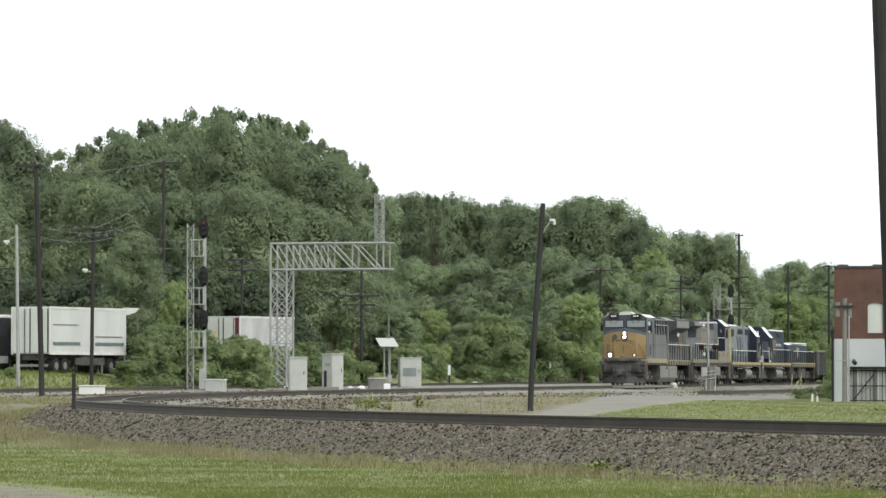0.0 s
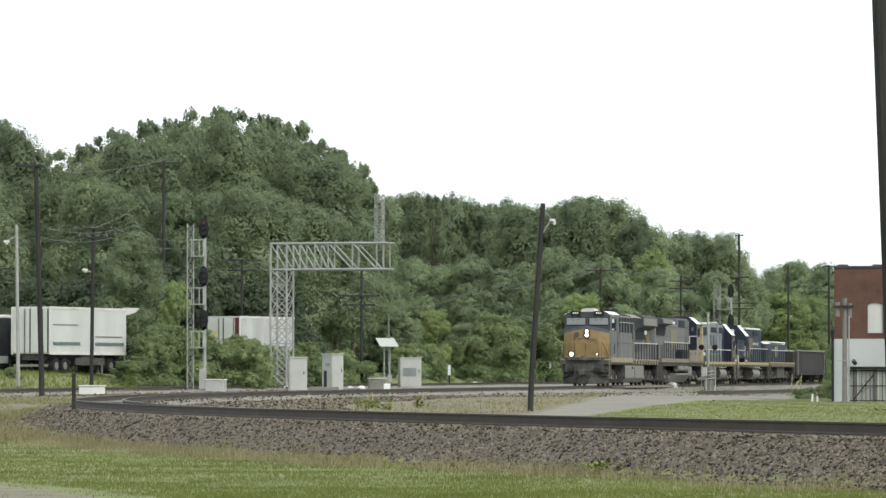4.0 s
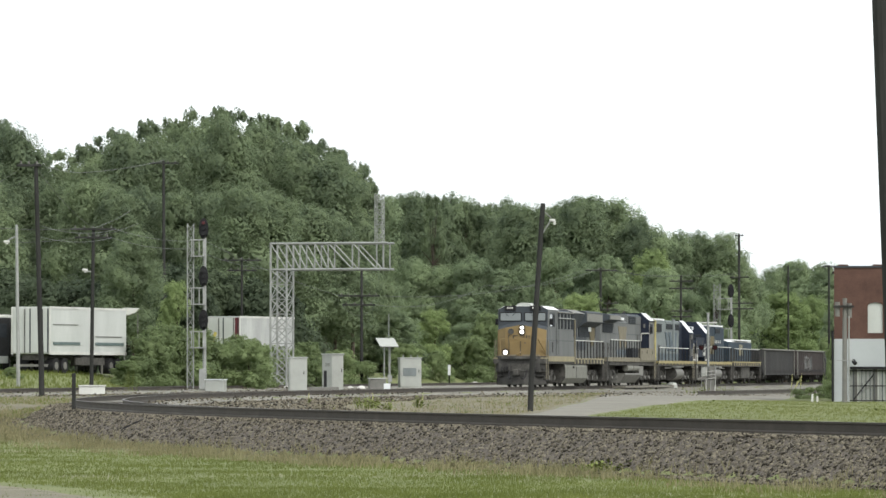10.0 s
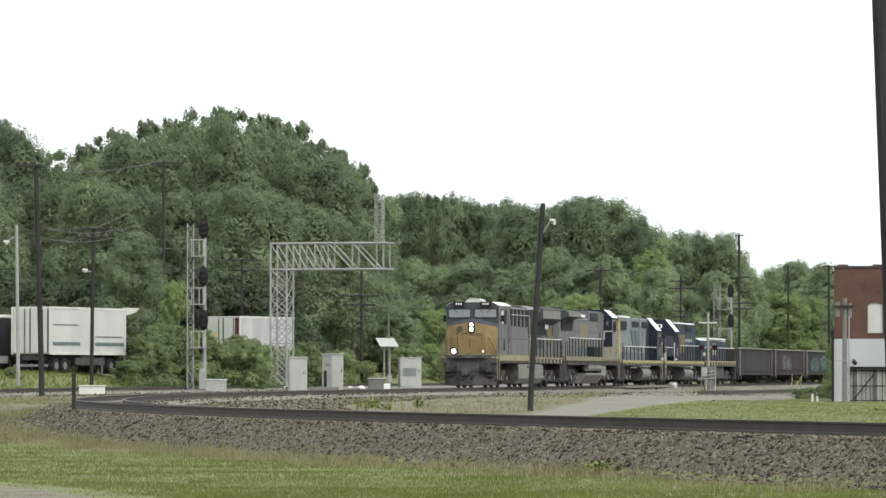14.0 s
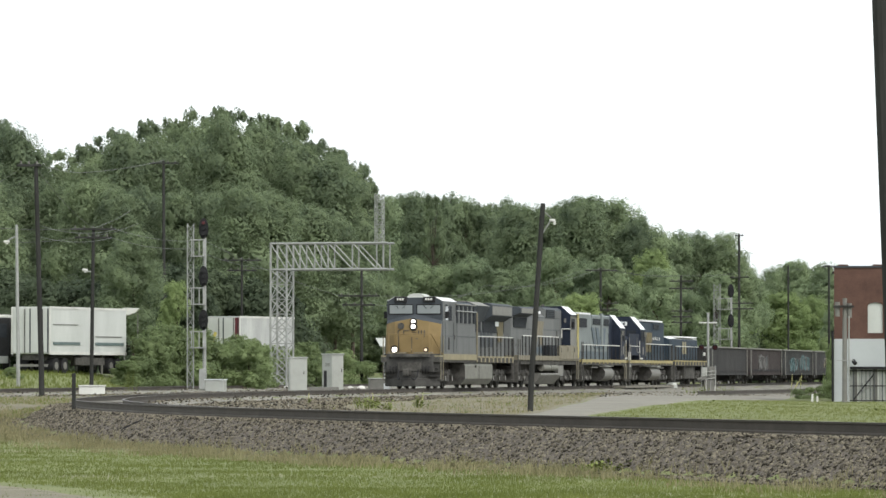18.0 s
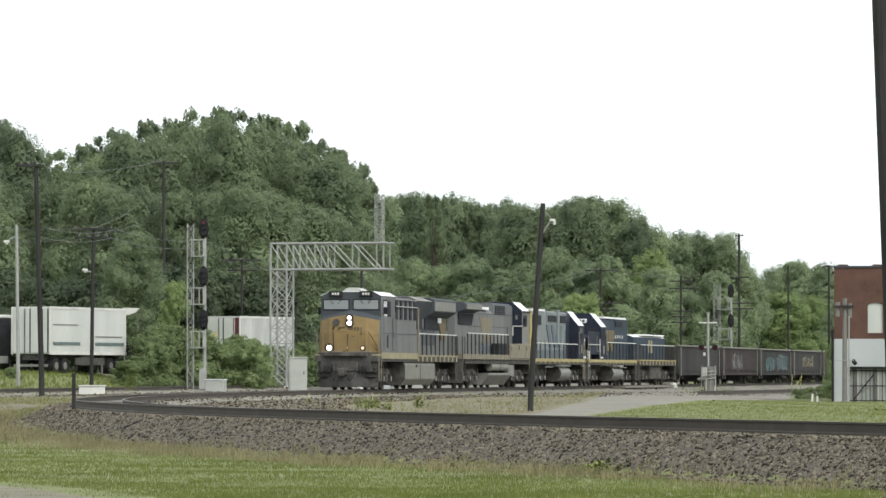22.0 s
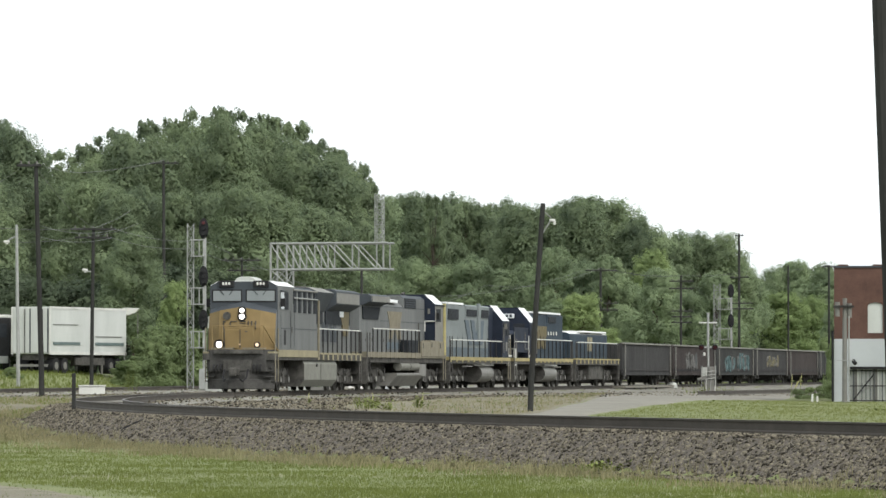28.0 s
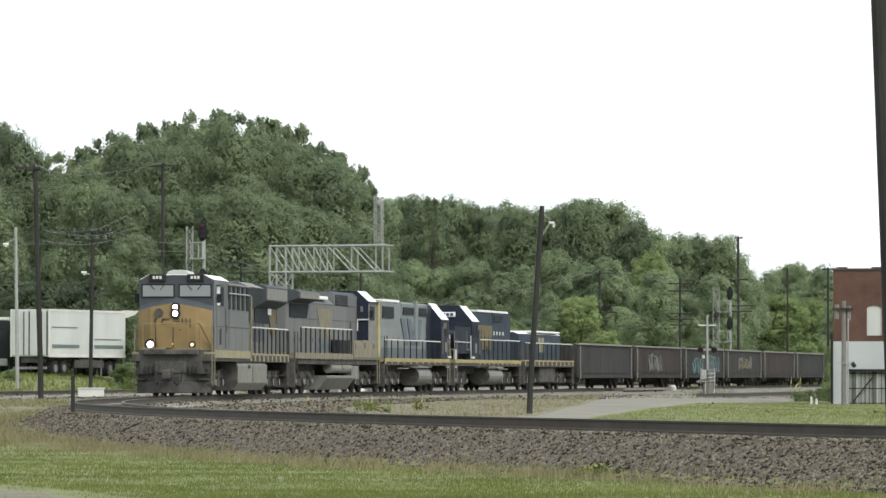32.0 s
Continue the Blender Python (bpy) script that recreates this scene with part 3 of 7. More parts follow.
    part("equipment_cabinet", bm, [c["cabinet"], "band"], ob, "full-width equipment cabinet behind the cab")
    for s in (-1, 1):
        n = 5
        for i in range(n):
            x0 = cabinet_end + 0.5 + i * (xr + 0.4 - cabinet_end - 0.8) / (n - 1)
            part("louvre", boxes((x0 - 0.27, x0 + 0.27, *sorted((s * 1.445, s * 1.5)), 3.4, 4.32), bevel=0.02), "grille", ob, "tall dark louvre")
        part("louvre_rail", rods(((cabinet_end + 0.1, s * 1.53, 4.02), (xr + 0.5, s * 1.53, 4.02), 0.03)), "galv", ob)
        part("louvre_rail", rods(((cabinet_end + 0.1, s * 1.5, 4.36), (xr + 0.5, s * 1.5, 4.36), 0.04)), "tank", ob)
        part("grab_post", rods(((cabinet_end - 0.05, s * 1.54, 1.5), (cabinet_end - 0.05, s * 1.54, 4.0), 0.05)), c["post"], ob)
        part("panel_seam", boxes((cabinet_end, xr, *sorted((s * 1.445, s * 1.462)), 2.68, 2.71)), c["band"], ob)
    # hood
    bm = shade_roof(roof_line(bmesh.new(), 0.98, 1.7, 4.45, screen[0] - 0.2, cabinet_end, 0.3, 0.3, 0.02), 0, 1)
    part("long_hood", bm, [c["hood"], "band"], ob, "engine hood in " + c["hood_word"])
    # blower top paler than its sides, sky glare in the colour
    bm = shade_roof(roof_line(bmesh.new(), 1.4, 3.55, 4.62, screen[0] + 0.3, cabinet_end - 1.0, 0.55, 0.22, 0.02, foot=1.0), 0, 1)
    part("blower_housing", bm, [c["hood2"], c["hood2_top"]], ob)
    bm = roof_line(bmesh.new(), 1.0, 1.7, 3.6, -h + 0.95, screen[0] - 0.2, 0.1, 0.05)
    part("rear_hood", bm, c["hood"], ob)
    bm = bmesh.new()
    prism(bm, [(-1.0, 3.62), (1.0, 3.62), (1.47, 3.9), (1.47, 4.5), (1.2, 4.6), (-1.2, 4.6), (-1.47, 4.5), (-1.47, 3.9)], -h + 0.9, screen[0], "x", 0.02)
    part("radiator_wing", bm, "band", ob, "flared dark radiator housing at the hood end")
    for s in (-1, 1):
        part("radiator_screen", boxes((screen[1], screen[0], *sorted((s * 1.465, s * 1.5)), 3.95, 4.42)), "tank", ob, "pale grey radiator screen")
        part("intake_grille", boxes((-h + 1.2, screen[0] + 0.4, *sorted((s * 0.985, s * 1.04)), 3.0, 3.62)), "grille", ob)
        part("intake_grille", boxes((intake[0], intake[1], *sorted((s * 0.97, s * 1.03)), 3.0, 3.55)), "grille", ob)
        part("side_panel", boxes((-8.8, -7.8, *sorted((s * 1.06, s * 1.075)), 3.36, 3.62)), "white", ob, "small pale panel")
        x0, x1, z0, z1 = c["logo"]
        bm = bmesh.new()
        prism(bm, [(x0 + (x1 - x0) * p, z0 + (z1 - z0) * q) for p, q in ((0.15, 0.0), (0.6, 0.0), (0.72, 0.45), (1.0, 1.0), (0.0, 1.0), (0.05, 0.5))], *sorted((s * 0.985, s * 1.055)), "y")
        part("logo_panel", bm, c["patch"], ob, "faded golden emblem")
        bars(ob, c["text"][0], c["text"][1], s * 1.0, c["text"][2], c["text"][3], 4, c["letters"])
        n = 8
        for k in range(n):
            x0 = -h + 1.3 + k * (cabinet_end + h - 1.5) / n
            part("hood_door", boxes((x0, x0 + (cabinet_end + h - 1.5) / n - 0.08, *sorted((s * 0.975, s * 0.992)), 1.78, 2.9)), c["hood"], ob)
        handrail(ob, -h + 1.1, cabinet_end - 0.2, s * 1.5, 10, post=c["stanchion"], block=c["block"])
    part("exhaust", boxes((-3.0, -1.6, -0.4, 0.4, 4.5, 4.68)), "sooty", ob)
    # end rails and steps
    for y in (-1.1, -0.66, 0.66, 1.1):
        part("grab_iron", rods(((xh + 0.3, y, 1.78), (xh + 0.3, y, 2.78), 0.022), n=6), c["nose"], ob)
    part("grab_iron", rods(((xh + 0.3, -1.1, 2.78), (xh + 0.3, 1.1, 2.78), 0.022), n=6), c["nose"], ob)
    part("grab_iron", rods(((xh + 0.3, 1.1, 2.78), (xh - 0.7, 1.5, 1.75), 0.03), n=6), c["nose"], ob)
    for s in (-1, 1):
        part("tread_plate", boxes((xh + 0.05, xh + 0.37, *sorted((s * 0.2, s * 1.15)), 1.8, 1.86)), c["post"], ob)
    steps(ob, xh - 0.55, 1, c["post"])
    steps(ob, -h + 1.05, -1, "dusty")
    lamp(ob, "headlight", xh - 0.03, 0.11, 3.42, 0.1)
    lamp(ob, "headlight", xh - 0.0, 0.11, 3.17, 0.11)
    lamp(ob, "ditch_light", xh + 0.2, -0.82, 1.99, 0.125)
    lamp(ob, "ditch_light", xh + 0.2, 0.8, 1.98, 0.075, "lamp_side")
    part("round_emblem", rods(((xh - 0.3, -0.55, 3.2), (xh - 0.06, -0.55, 3.2), 0.17), n=18), "sooty", ob)
    part("class_lamp", rods(((xh - 0.05, 0.02, 2.0), (xh + 0.03, 0.02, 2.0), 0.02), n=8), "lamp_side", ob)
    fuel_tank(ob, tank[1], tank[0], "chord", top=1.34)
    for s in (-1, 1):
        part("tank_seam", boxes(((tank[0] + tank[1]) / 2, (tank[0] + tank[1]) / 2 + 0.05, *sorted((s * 1.48, s * 1.495)), 0.5, 1.2)), "sooty", ob)
        part("filler_cap", rods((((tank[0] + tank[1]) / 2 + 1.2, s * 1.48, 1.15), ((tank[0] + tank[1]) / 2 + 1.2, s * 1.56, 1.15), 0.07), n=8), "sooty", ob)
    six_axle(ob, 0, 1.85, h - 4.0)
    coupler(ob, h, 1)
    coupler(ob, -h, -1)
    return ob


def hood_engine(name, label, c, length, cab, tank, grilles, slope=(0.7, 0.84)):
    """Six-axle hood engine, cab towards +x. cab: its rear and front; grilles: spans of dark screens along the hood."""
    h = length / 2
    c0, c1 = cab
    ob = thing(name, Matrix(), label, "locomotive", "locomotives of the train")
    part("frame", boxes((-h + 0.5, h - 0.6, -0.6, 0.6, 0.9, 1.35), (-h + 0.7, h - 0.8, -1.5, 1.5, 1.3, 1.58)), "sooty", ob)
    part("walkway", boxes((-h + 0.65, h - 0.75, -1.53, 1.53, 1.46, 1.64)), "yellow", ob, "dirty yellow walkway edge")
    for x in (-h + 0.6, h - 0.75):
        part("pilot", boxes((x - 0.08, x + 0.08, -1.5, 1.5, 0.3, 1.36)), "sooty", ob)
    bm = roof_line(bmesh.new(), c["nose_half"], 1.64, 3.2, c1, h - 1.2, 0.3, 0.2, 0.03)
    part("short_hood", bm, c["end"], ob, "low nose")
    part("nose_lamp", boxes((h - 1.21, h - 1.1, -0.25, 0.25, 2.6, 2.85), bevel=0.02), "black", ob)
    # cab roof facets coloured near white as sky glare
    bm = shade_roof(roof_line(bmesh.new(), 1.5, 1.64, 4.5, c0, c1, slope[0], slope[1], 0.0), 0, 1)
    part("cab", bm, [c["cab"], "silver"], ob, "crew cab with a ridged roof in " + c["cab_word"])
    for s in (-1, 1):
        y = sorted((s * 1.49, s * 1.525))
        for x0 in (c0 + 0.3, (c0 + c1) / 2 + 0.1):
            part("cab_window", boxes((x0, x0 + (c1 - c0) * 0.34, *y, 2.85, 3.55), bevel=0.01), "grille", ob, "dark cab side window")
        part("windscreen", boxes((c1 - 0.01, c1 + 0.03, *sorted((s * 0.55, s * 1.2)), 3.05, 3.6), bevel=0.01), "grille", ob)
        part("marker_panel", boxes((h - 2.0, h - 1.19, *sorted((s * (c["nose_half"] + 0.005), s * (c["nose_half"] + 0.02))), 1.7, 2.9)), c["mark"], ob)
        part("end_post", boxes((h - 1.25, h - 1.05, *sorted((s * 1.38, s * 1.5)), 1.2, 2.15)), "dirty_white", ob, "pale end post by the steps")
    board = part("marker_board", boxes((c1 - 0.04, c1 + 0.08, -0.45, 0.6, 3.9, 4.16), bevel=0.03), "white", ob, "white marker board with plain dark bars")
    for i in range(4):
        part("figure_bar", boxes((c1 + 0.08, c1 + 0.085, -0.33 + i * 0.22, -0.18 + i * 0.22, 3.95, 4.11)), "band", board)
    bm = shade_roof(roof_line(bmesh.new(), 0.95, 1.64, c["top"], -h + 1.0, c0, 0.12, 0.08, 0.0), 0, 1)
    part("long_hood", bm, [c["hood"], c["hood_top"]], ob, "long engine hood in " + c["hood_word"])
    if c["dark"] is not None:
        bm = shade_roof(roof_line(bmesh.new(), 0.975, 1.66, 4.43, c["dark"], c0, 0.12, 0.08, 0.0), 0, 0)
        part("dark_band", bm, c["cab"], ob, "navy band of paint behind the cab")
    for k, (g0, g1, z0, z1, out) in enumerate(grilles):
        bm = shade_roof(roof_line(bmesh.new(), out, 3.3, c["top"] + 0.03, g0 - 0.3, g1 + 0.3, 0.12, 0.08, 0.0, foot=0.96), 0, 1)
        part("hood_flare", bm, [c["hood"], c["hood_top"]], ob)
        for s in (-1, 1):
            part("hood_grille", boxes((g0, g1, *sorted((s * (out - 0.04), s * (out + 0.03))), z0, z1)), "grille", ob, "dark intake screen")
    for s in (-1, 1):
        x0, x1, z0, z1 = c["emblem"]           # the big faded emblem as plain crossing strokes
        w = (x1 - x0) / 4
        for k, (p, q) in enumerate(c["strokes"]):
            bm = bmesh.new()
            prism(bm, [(x0 + w * p - w * 0.3, z1), (x0 + w * p + w * 0.4, z1), (x0 + w * q + w * 0.4, z0), (x0 + w * q - w * 0.3, z0)], *sorted((s * 0.95, s * (1.0 + 0.004 * k))), "y")
            part("emblem_stroke", bm, c["letters"], ob)
        if c["patch"]:
            part("emblem_panel", boxes((x0, x1, *sorted((s * 0.95, s * 0.985)), z1 - 0.6, z1)), c["patch"], ob)
        r0, r1 = c["strip"]
        # the bright line of sky on the hood roof, as a pale strip
        part("roof_edge", boxes((r0, r1, *sorted((s * 0.55, s * 0.99)), c["top"] - 0.02, c["top"] + 0.1), bevel=0.02), "silver", ob, "hood roof edge coloured pale for sky glare")
        for x0 in c["marks"]:
            part("small_mark", boxes((x0, x0 + 0.25, *sorted((s * 0.95, s * 0.975)), 3.02, 3.22)), "dirty_white", ob)
        part("lower_band", boxes((-h + 1.05, c0 - 0.05, *sorted((s * 0.945, s * 0.966)), 1.66, c["low"])), "worn_blue" if c["dark"] else "blue", ob, "faded blue lower band")
        for x0 in c["fins"]:
            part("hood_rib", boxes((x0, x0 + 0.55, *sorted((s * 0.94, s * 1.08)), 2.5, c["top"] + 0.12), bevel=0.02), c["hood"], ob)
        part("side_door", boxes((c1 + 0.02, h - 1.1, *sorted((s * 1.38, s * 1.42)), 1.95, 3.35), bevel=0.01), c["mark"], ob, "panel beside the cab steps")
        n = 10
        for k in range(n):
            x0 = -h + 1.2 + k * (c0 + h - 1.4) / n
            part("hood_door", boxes((x0, x0 + (c0 + h - 1.4) / n - 0.07, *sorted((s * 0.945, s * 0.958)), 1.72, 2.9)), c["hood"], ob)
            part("door_hinge", boxes((x0 + 0.02, x0 + 0.08, *sorted((s * 0.955, s * 0.972)), 2.6, 2.7)), "sooty", ob)
        handrail(ob, -h + 0.9, c0 - 0.2, s * 1.48, 10, top=2.52 if c["dark"] else 2.72, mat=c["rail"])
        part("cab_rail", rods(((c1 + 0.3, s * 1.48, 1.6), (c1 + 0.3, s * 1.48, 2.9), 0.03), ((c1 + 0.3, s * 1.48, 2.55), (h - 1.0, s * 1.48, 2.55), 0.025)), c["rail"], ob)
    for k in range(4):
        x = -h + 2.0 + k * 1.5
        part("roof_fan", rods(((x, 0, c["top"] - 0.05), (x, 0, c["top"] + 0.14), 0.5), n=18), "tank", ob)
    for s in (-1, 1):
        part("mirror", boxes((c0 + 0.5, c0 + 0.55, *sorted((s * 1.52, s * 1.66)), 3.2, 3.5)), "tank", ob)
        part("cab_rail", rods(((c1 + 0.5, s * 1.5, 1.6), (c1 + 0.5, s * 1.5, 2.15), 0.02), ((c1 + 0.5, s * 1.5, 2.15), (c1 + 1.6, s * 1.5, 2.15), 0.028), ((c1 + 1.6, s * 1.5, 2.15), (c1 + 1.6, s * 1.5, 3.1), 0.02), n=6), "tank", ob)
        part("step_light", boxes((c1 - 0.5, c1 + 0.4, *sorted((s * 1.53, s * 1.56)), 1.7, 1.8)), "dirty_white", ob)
        part("sand_hatch", boxes((c1 - 1.2, c1 - 0.8, *sorted((s * 1.5, s * 1.53)), 2.0, 2.5), bevel=0.01), "tank", ob)
        part("cab_handle", rods(((c0 + 0.15, s * 1.55, 1.9), (c0 + 0.15, s * 1.55, 3.3), 0.025), n=6), "tank", ob)
        for k in range(3):
            part("air_pipe", rods(((-h + 4.5 + k * 3.2, s * 1.42, 1.15 + 0.08 * k), (-h + 7.2 + k * 3.2, s * 1.42, 1.15 + 0.05 * k), 0.035), n=6), "tank", ob)
    steps(ob, h - 1.0, 1, c["step"])
    steps(ob, -h + 0.95, -1, "dusty")
    fuel_tank(ob, tank[0], tank[1], "tank", True)
    part("tank_top", boxes((tank[0], tank[1], -1.42, 1.42, 1.2, 1.36)), "dirty_white", ob, "pale skirt above the fuel tank")
    six_axle(ob, 0, 1.6, h - 3.7)
    coupler(ob, h, 1)
    coupler(ob, -h, -1)
    return ob


def old_engine():
    """Six-axle engine with a narrow hood and a plain cab towards +x, built for running hood first."""
    h = 11.09
    ob = thing("second_locomotive", Matrix(), "faded grey diesel locomotive with navy cab, running hood first", "locomotive", "locomotives of the train")
    part("frame", boxes((-h + 0.6, h - 0.6, -0.6, 0.6, 0.9, 1.35), (-h + 0.8, h - 0.8, -1.45, 1.45, 1.3, 1.54)), "sooty", ob)
    part("walkway", boxes((-h + 0.7, h - 0.7, -1.52, 1.52, 1.54, 1.8)), "dust_tan", ob, "dusty tan walkway edge")
    for x in (-h + 0.62, h - 0.62):
        part("pilot", boxes((x - 0.08, x + 0.08, -1.5, 1.5, 0.3, 1.54)), "sooty", ob)
    bm = shade_roof(roof_line(bmesh.new(), 0.95, 1.8, 4.34, -9.6, 1.6, 0.34, 0.3, 0.02), 0, 1)
    part("long_hood", bm, ["grey", "grey"], ob, "narrow engine hood in faded grey")
    bm = shade_roof(roof_line(bmesh.new(), 0.95, 1.8, 4.66, 1.6, 7.5, 0.2, 0.16, 0.02), 0, 1)
    part("blower_hood", bm, ["grey", "band"], ob, "taller grey hood next to the cab")
    bm = bmesh.new()
    prism(bm, [(-0.95, 3.98), (0.95, 3.98), (1.45, 4.16), (1.45, 4.44), (1.25, 4.54), (-1.25, 4.54), (-1.45, 4.44), (-1.45, 4.16)], -9.3, -4.5, "x", 0.02)
    part("radiator_wing", bm, "band", ob, "flared radiator housing at the hood end")
    for s in (-1, 1):
        part("radiator_screen", boxes((-9.0, -4.6, *sorted((s * 1.44, s * 1.475)), 4.17, 4.44)), "tank", ob, "pale grey radiator screen")
        bm = bmesh.new()
        prism(bm, [(-8.9, 3.95), (-4.6, 3.95), (-5.1, 3.36), (-8.9, 3.36)], *sorted((s * 0.95, s * 1.0)), "y")
        part("intake_grille", bm, "grille", ob, "dark intake screen")
        # pale strip for the sky's glint on the roof edge
        part("roof_edge", boxes((-2.9, 0.1, *sorted((s * 0.6, s * 0.97)), 4.22, 4.38), bevel=0.02), "silver", ob, "roof edge coloured pale for sky glare")
        part("hood_window", boxes((1.95, 4.9, *sorted((s * 0.95, s * 0.99)), 4.02, 4.5), bevel=0.01), "grille", ob, "dark square screen high on the hood")
        for k in range(4):
            part("grille_slat", boxes((2.05, 4.8, *sorted((s * 0.985, s * 1.0)), 4.07 + k * 0.11, 4.1 + k * 0.11)), "band", ob)
        x0, x1 = -2.6, 1.3                       # faded emblem: a shield with two legs
        bm = bmesh.new()
        prism(bm, [(x0, 3.8), (x1, 3.8), (x1 - 0.5, 3.2), (x1 - 0.3, 2.45), (x1 - 1.3, 2.45), (-0.6, 3.05), (x0 + 1.3, 2.45), (x0 + 0.4, 2.45), (x0 + 0.7, 3.1)], *sorted((s * 0.95, s * 0.968)), "y")
        part("emblem", bm, "faded_gold", ob, "faded tan emblem")
        part("faded_patch", boxes((-3.0, 2.2, *sorted((s * 0.95, s * 0.96)), 1.95, 2.3)), "worn_blue", ob)
        for k in range(11):
            x0 = -9.4 + k * 1.5
            if x0 < 7.0:
                part("hood_door", boxes((x0, x0 + 1.42, *sorted((s * 0.945, s * 0.957)), 1.86, 2.9)), "grey", ob)
                part("door_latch", boxes((x0 + 1.28, x0 + 1.34, *sorted((s * 0.957, s * 0.975)), 2.3, 2.46)), "sooty", ob)
        for z in (3.3, 4.0):
            part("panel_seam", boxes((-4.4, 7.4, *sorted((s * 0.95, s * 0.958)), z, z + 0.03)), "band", ob)
        part("hood_grab", rods(((5.6, s * 1.0, 2.4), (5.6, s * 1.0, 3.3), 0.025), n=6), "sooty", ob)
        part("tool_chest", boxes((0.7, 3.3, *sorted((s * 1.02, s * 1.42)), 1.8, 2.42), bevel=0.03), "grille", ob, "dark box standing on the walkway")
        handrail(ob, -9.0, 3.15, s * 1.5, 12, top=2.9, low=1.8, mat="dirty_white", post="black", block="dust_tan")
        for x0, x1, z1 in ((3.45, 5.8, 2.38), (5.85, 8.2, 2.44), (8.25, 10.4, 2.4)):
            box_ = part("battery_box", boxes((x0, x1, *sorted((s * 1.1, s * 1.56)), 1.62, z1), bevel=0.02), "dust_tan", ob, "dusty tan battery box beside the cab")
            part("hinge", boxes((x0 + 0.3, x0 + 0.42, *sorted((s * 1.56, s * 1.58)), z1 - 0.35, z1 - 0.1)), "sooty", box_)
    # cab
    c0, c1 = 7.5, 9.9
    bm = bmesh.new()
    roof_line(bm, 1.5, 1.8, 4.78, c0, c1, 0.55, 0.5, 0.0)
    # upward facets take the painted glare, ends navy, sides grey
    for f in bm.faces:
        f.material_index = 1 if f.normal.z > 0.3 else 2 if abs(f.normal.x) > 0.7 else 0
    part("cab", bm, ["tank", "silver", "navy"], ob, "plain crew cab, navy ends, roof coloured pale for sky glare")
    for s in (-1, 1):
        part("cab_window", boxes((c0 + 0.35, c0 + 1.5, *sorted((s * 1.49, s * 1.525)), 3.4, 4.05), bevel=0.01), "grille", ob, "dark cab side window")
        part("windscreen", boxes((c1 - 0.01, c1 + 0.03, *sorted((s * 0.4, s * 1.2)), 3.4, 4.0), bevel=0.01), "grille", ob)
        part("corner_post", rods(((c1, s * 1.53, 1.7), (c1, s * 1.53, 4.34), 0.1), n=8), "cream_yellow", ob, "yellow cab corner")
        part("cab_rail", rods(((c0 - 0.06, s * 0.98, 3.42), (c0 - 0.06, s * 1.5, 3.42), 0.04), ((c0 - 0.06, s * 0.98, 3.42), (c0 - 0.06, s * 0.98, 2.9), 0.035), n=6), "dirty_white", ob)
        part("wall_plate", boxes((c0 - 0.03, c0, *sorted((s * 1.12, s * 1.24)), 3.8, 4.05)), "tank", ob)
        part("eave", boxes((c0, c1, *sorted((s * 1.5, s * 1.6)), 4.22, 4.27)), "navy", ob)
        part("mirror", boxes((c0 + 0.2, c0 + 0.24, *sorted((s * 1.52, s * 1.68)), 3.5, 3.85)), "black", ob)
        part("side_box", boxes((3.55, 5.4, *sorted((s * 1.15, s * 1.42)), 0.62, 1.25), bevel=0.02), "tank", ob, "pale box hung below the frame")
        for x0 in (-1.6, 1.05):
            part("air_tank", rods(((x0, s * 1.28, 1.12), (x0 + 2.4, s * 1.28, 1.12), 0.21), n=14), "chord", ob, "dusty air reservoir")
    part("short_hood", roof_line(bmesh.new(), 1.15, 1.8, 3.3, c1, h - 0.75, 0.3, 0.2, 0.02), "grey", ob)
    part("horn", rods(((c0 + 0.4, 0.3, 4.8), (c0 + 1.0, 0.3, 4.86), 0.07), n=8), "sooty", ob)
    for x in (-8.3, -6.9, -5.5, -3.4):
        part("roof_fan", rods(((x, 0, 4.3), (x, 0, 4.6), 0.5), n=16), "sooty", ob)
    part("exhaust", boxes((-1.5, 0.2, -0.35, 0.35, 4.3, 4.55)), "sooty", ob)
    bm = bmesh.new()
    prism(bm, [(-1.05, 0.16), (1.05, 0.16), (1.47, 0.68), (1.47, 0.8), (-1.47, 0.8), (-1.47, 0.68)], -2.8, 4.2, "x", 0.02)
    part("fuel_tank", bm, "tank", ob, "slope-sided grey fuel tank")
    steps(ob, h - 0.95, 1, "dust_tan")
    steps(ob, -h + 1.0, -1, "dusty")
    six_axle(ob, 0, 1.85, h - 4.0)
    coupler(ob, h, 1)
    coupler(ob, -h, -1)
    return ob


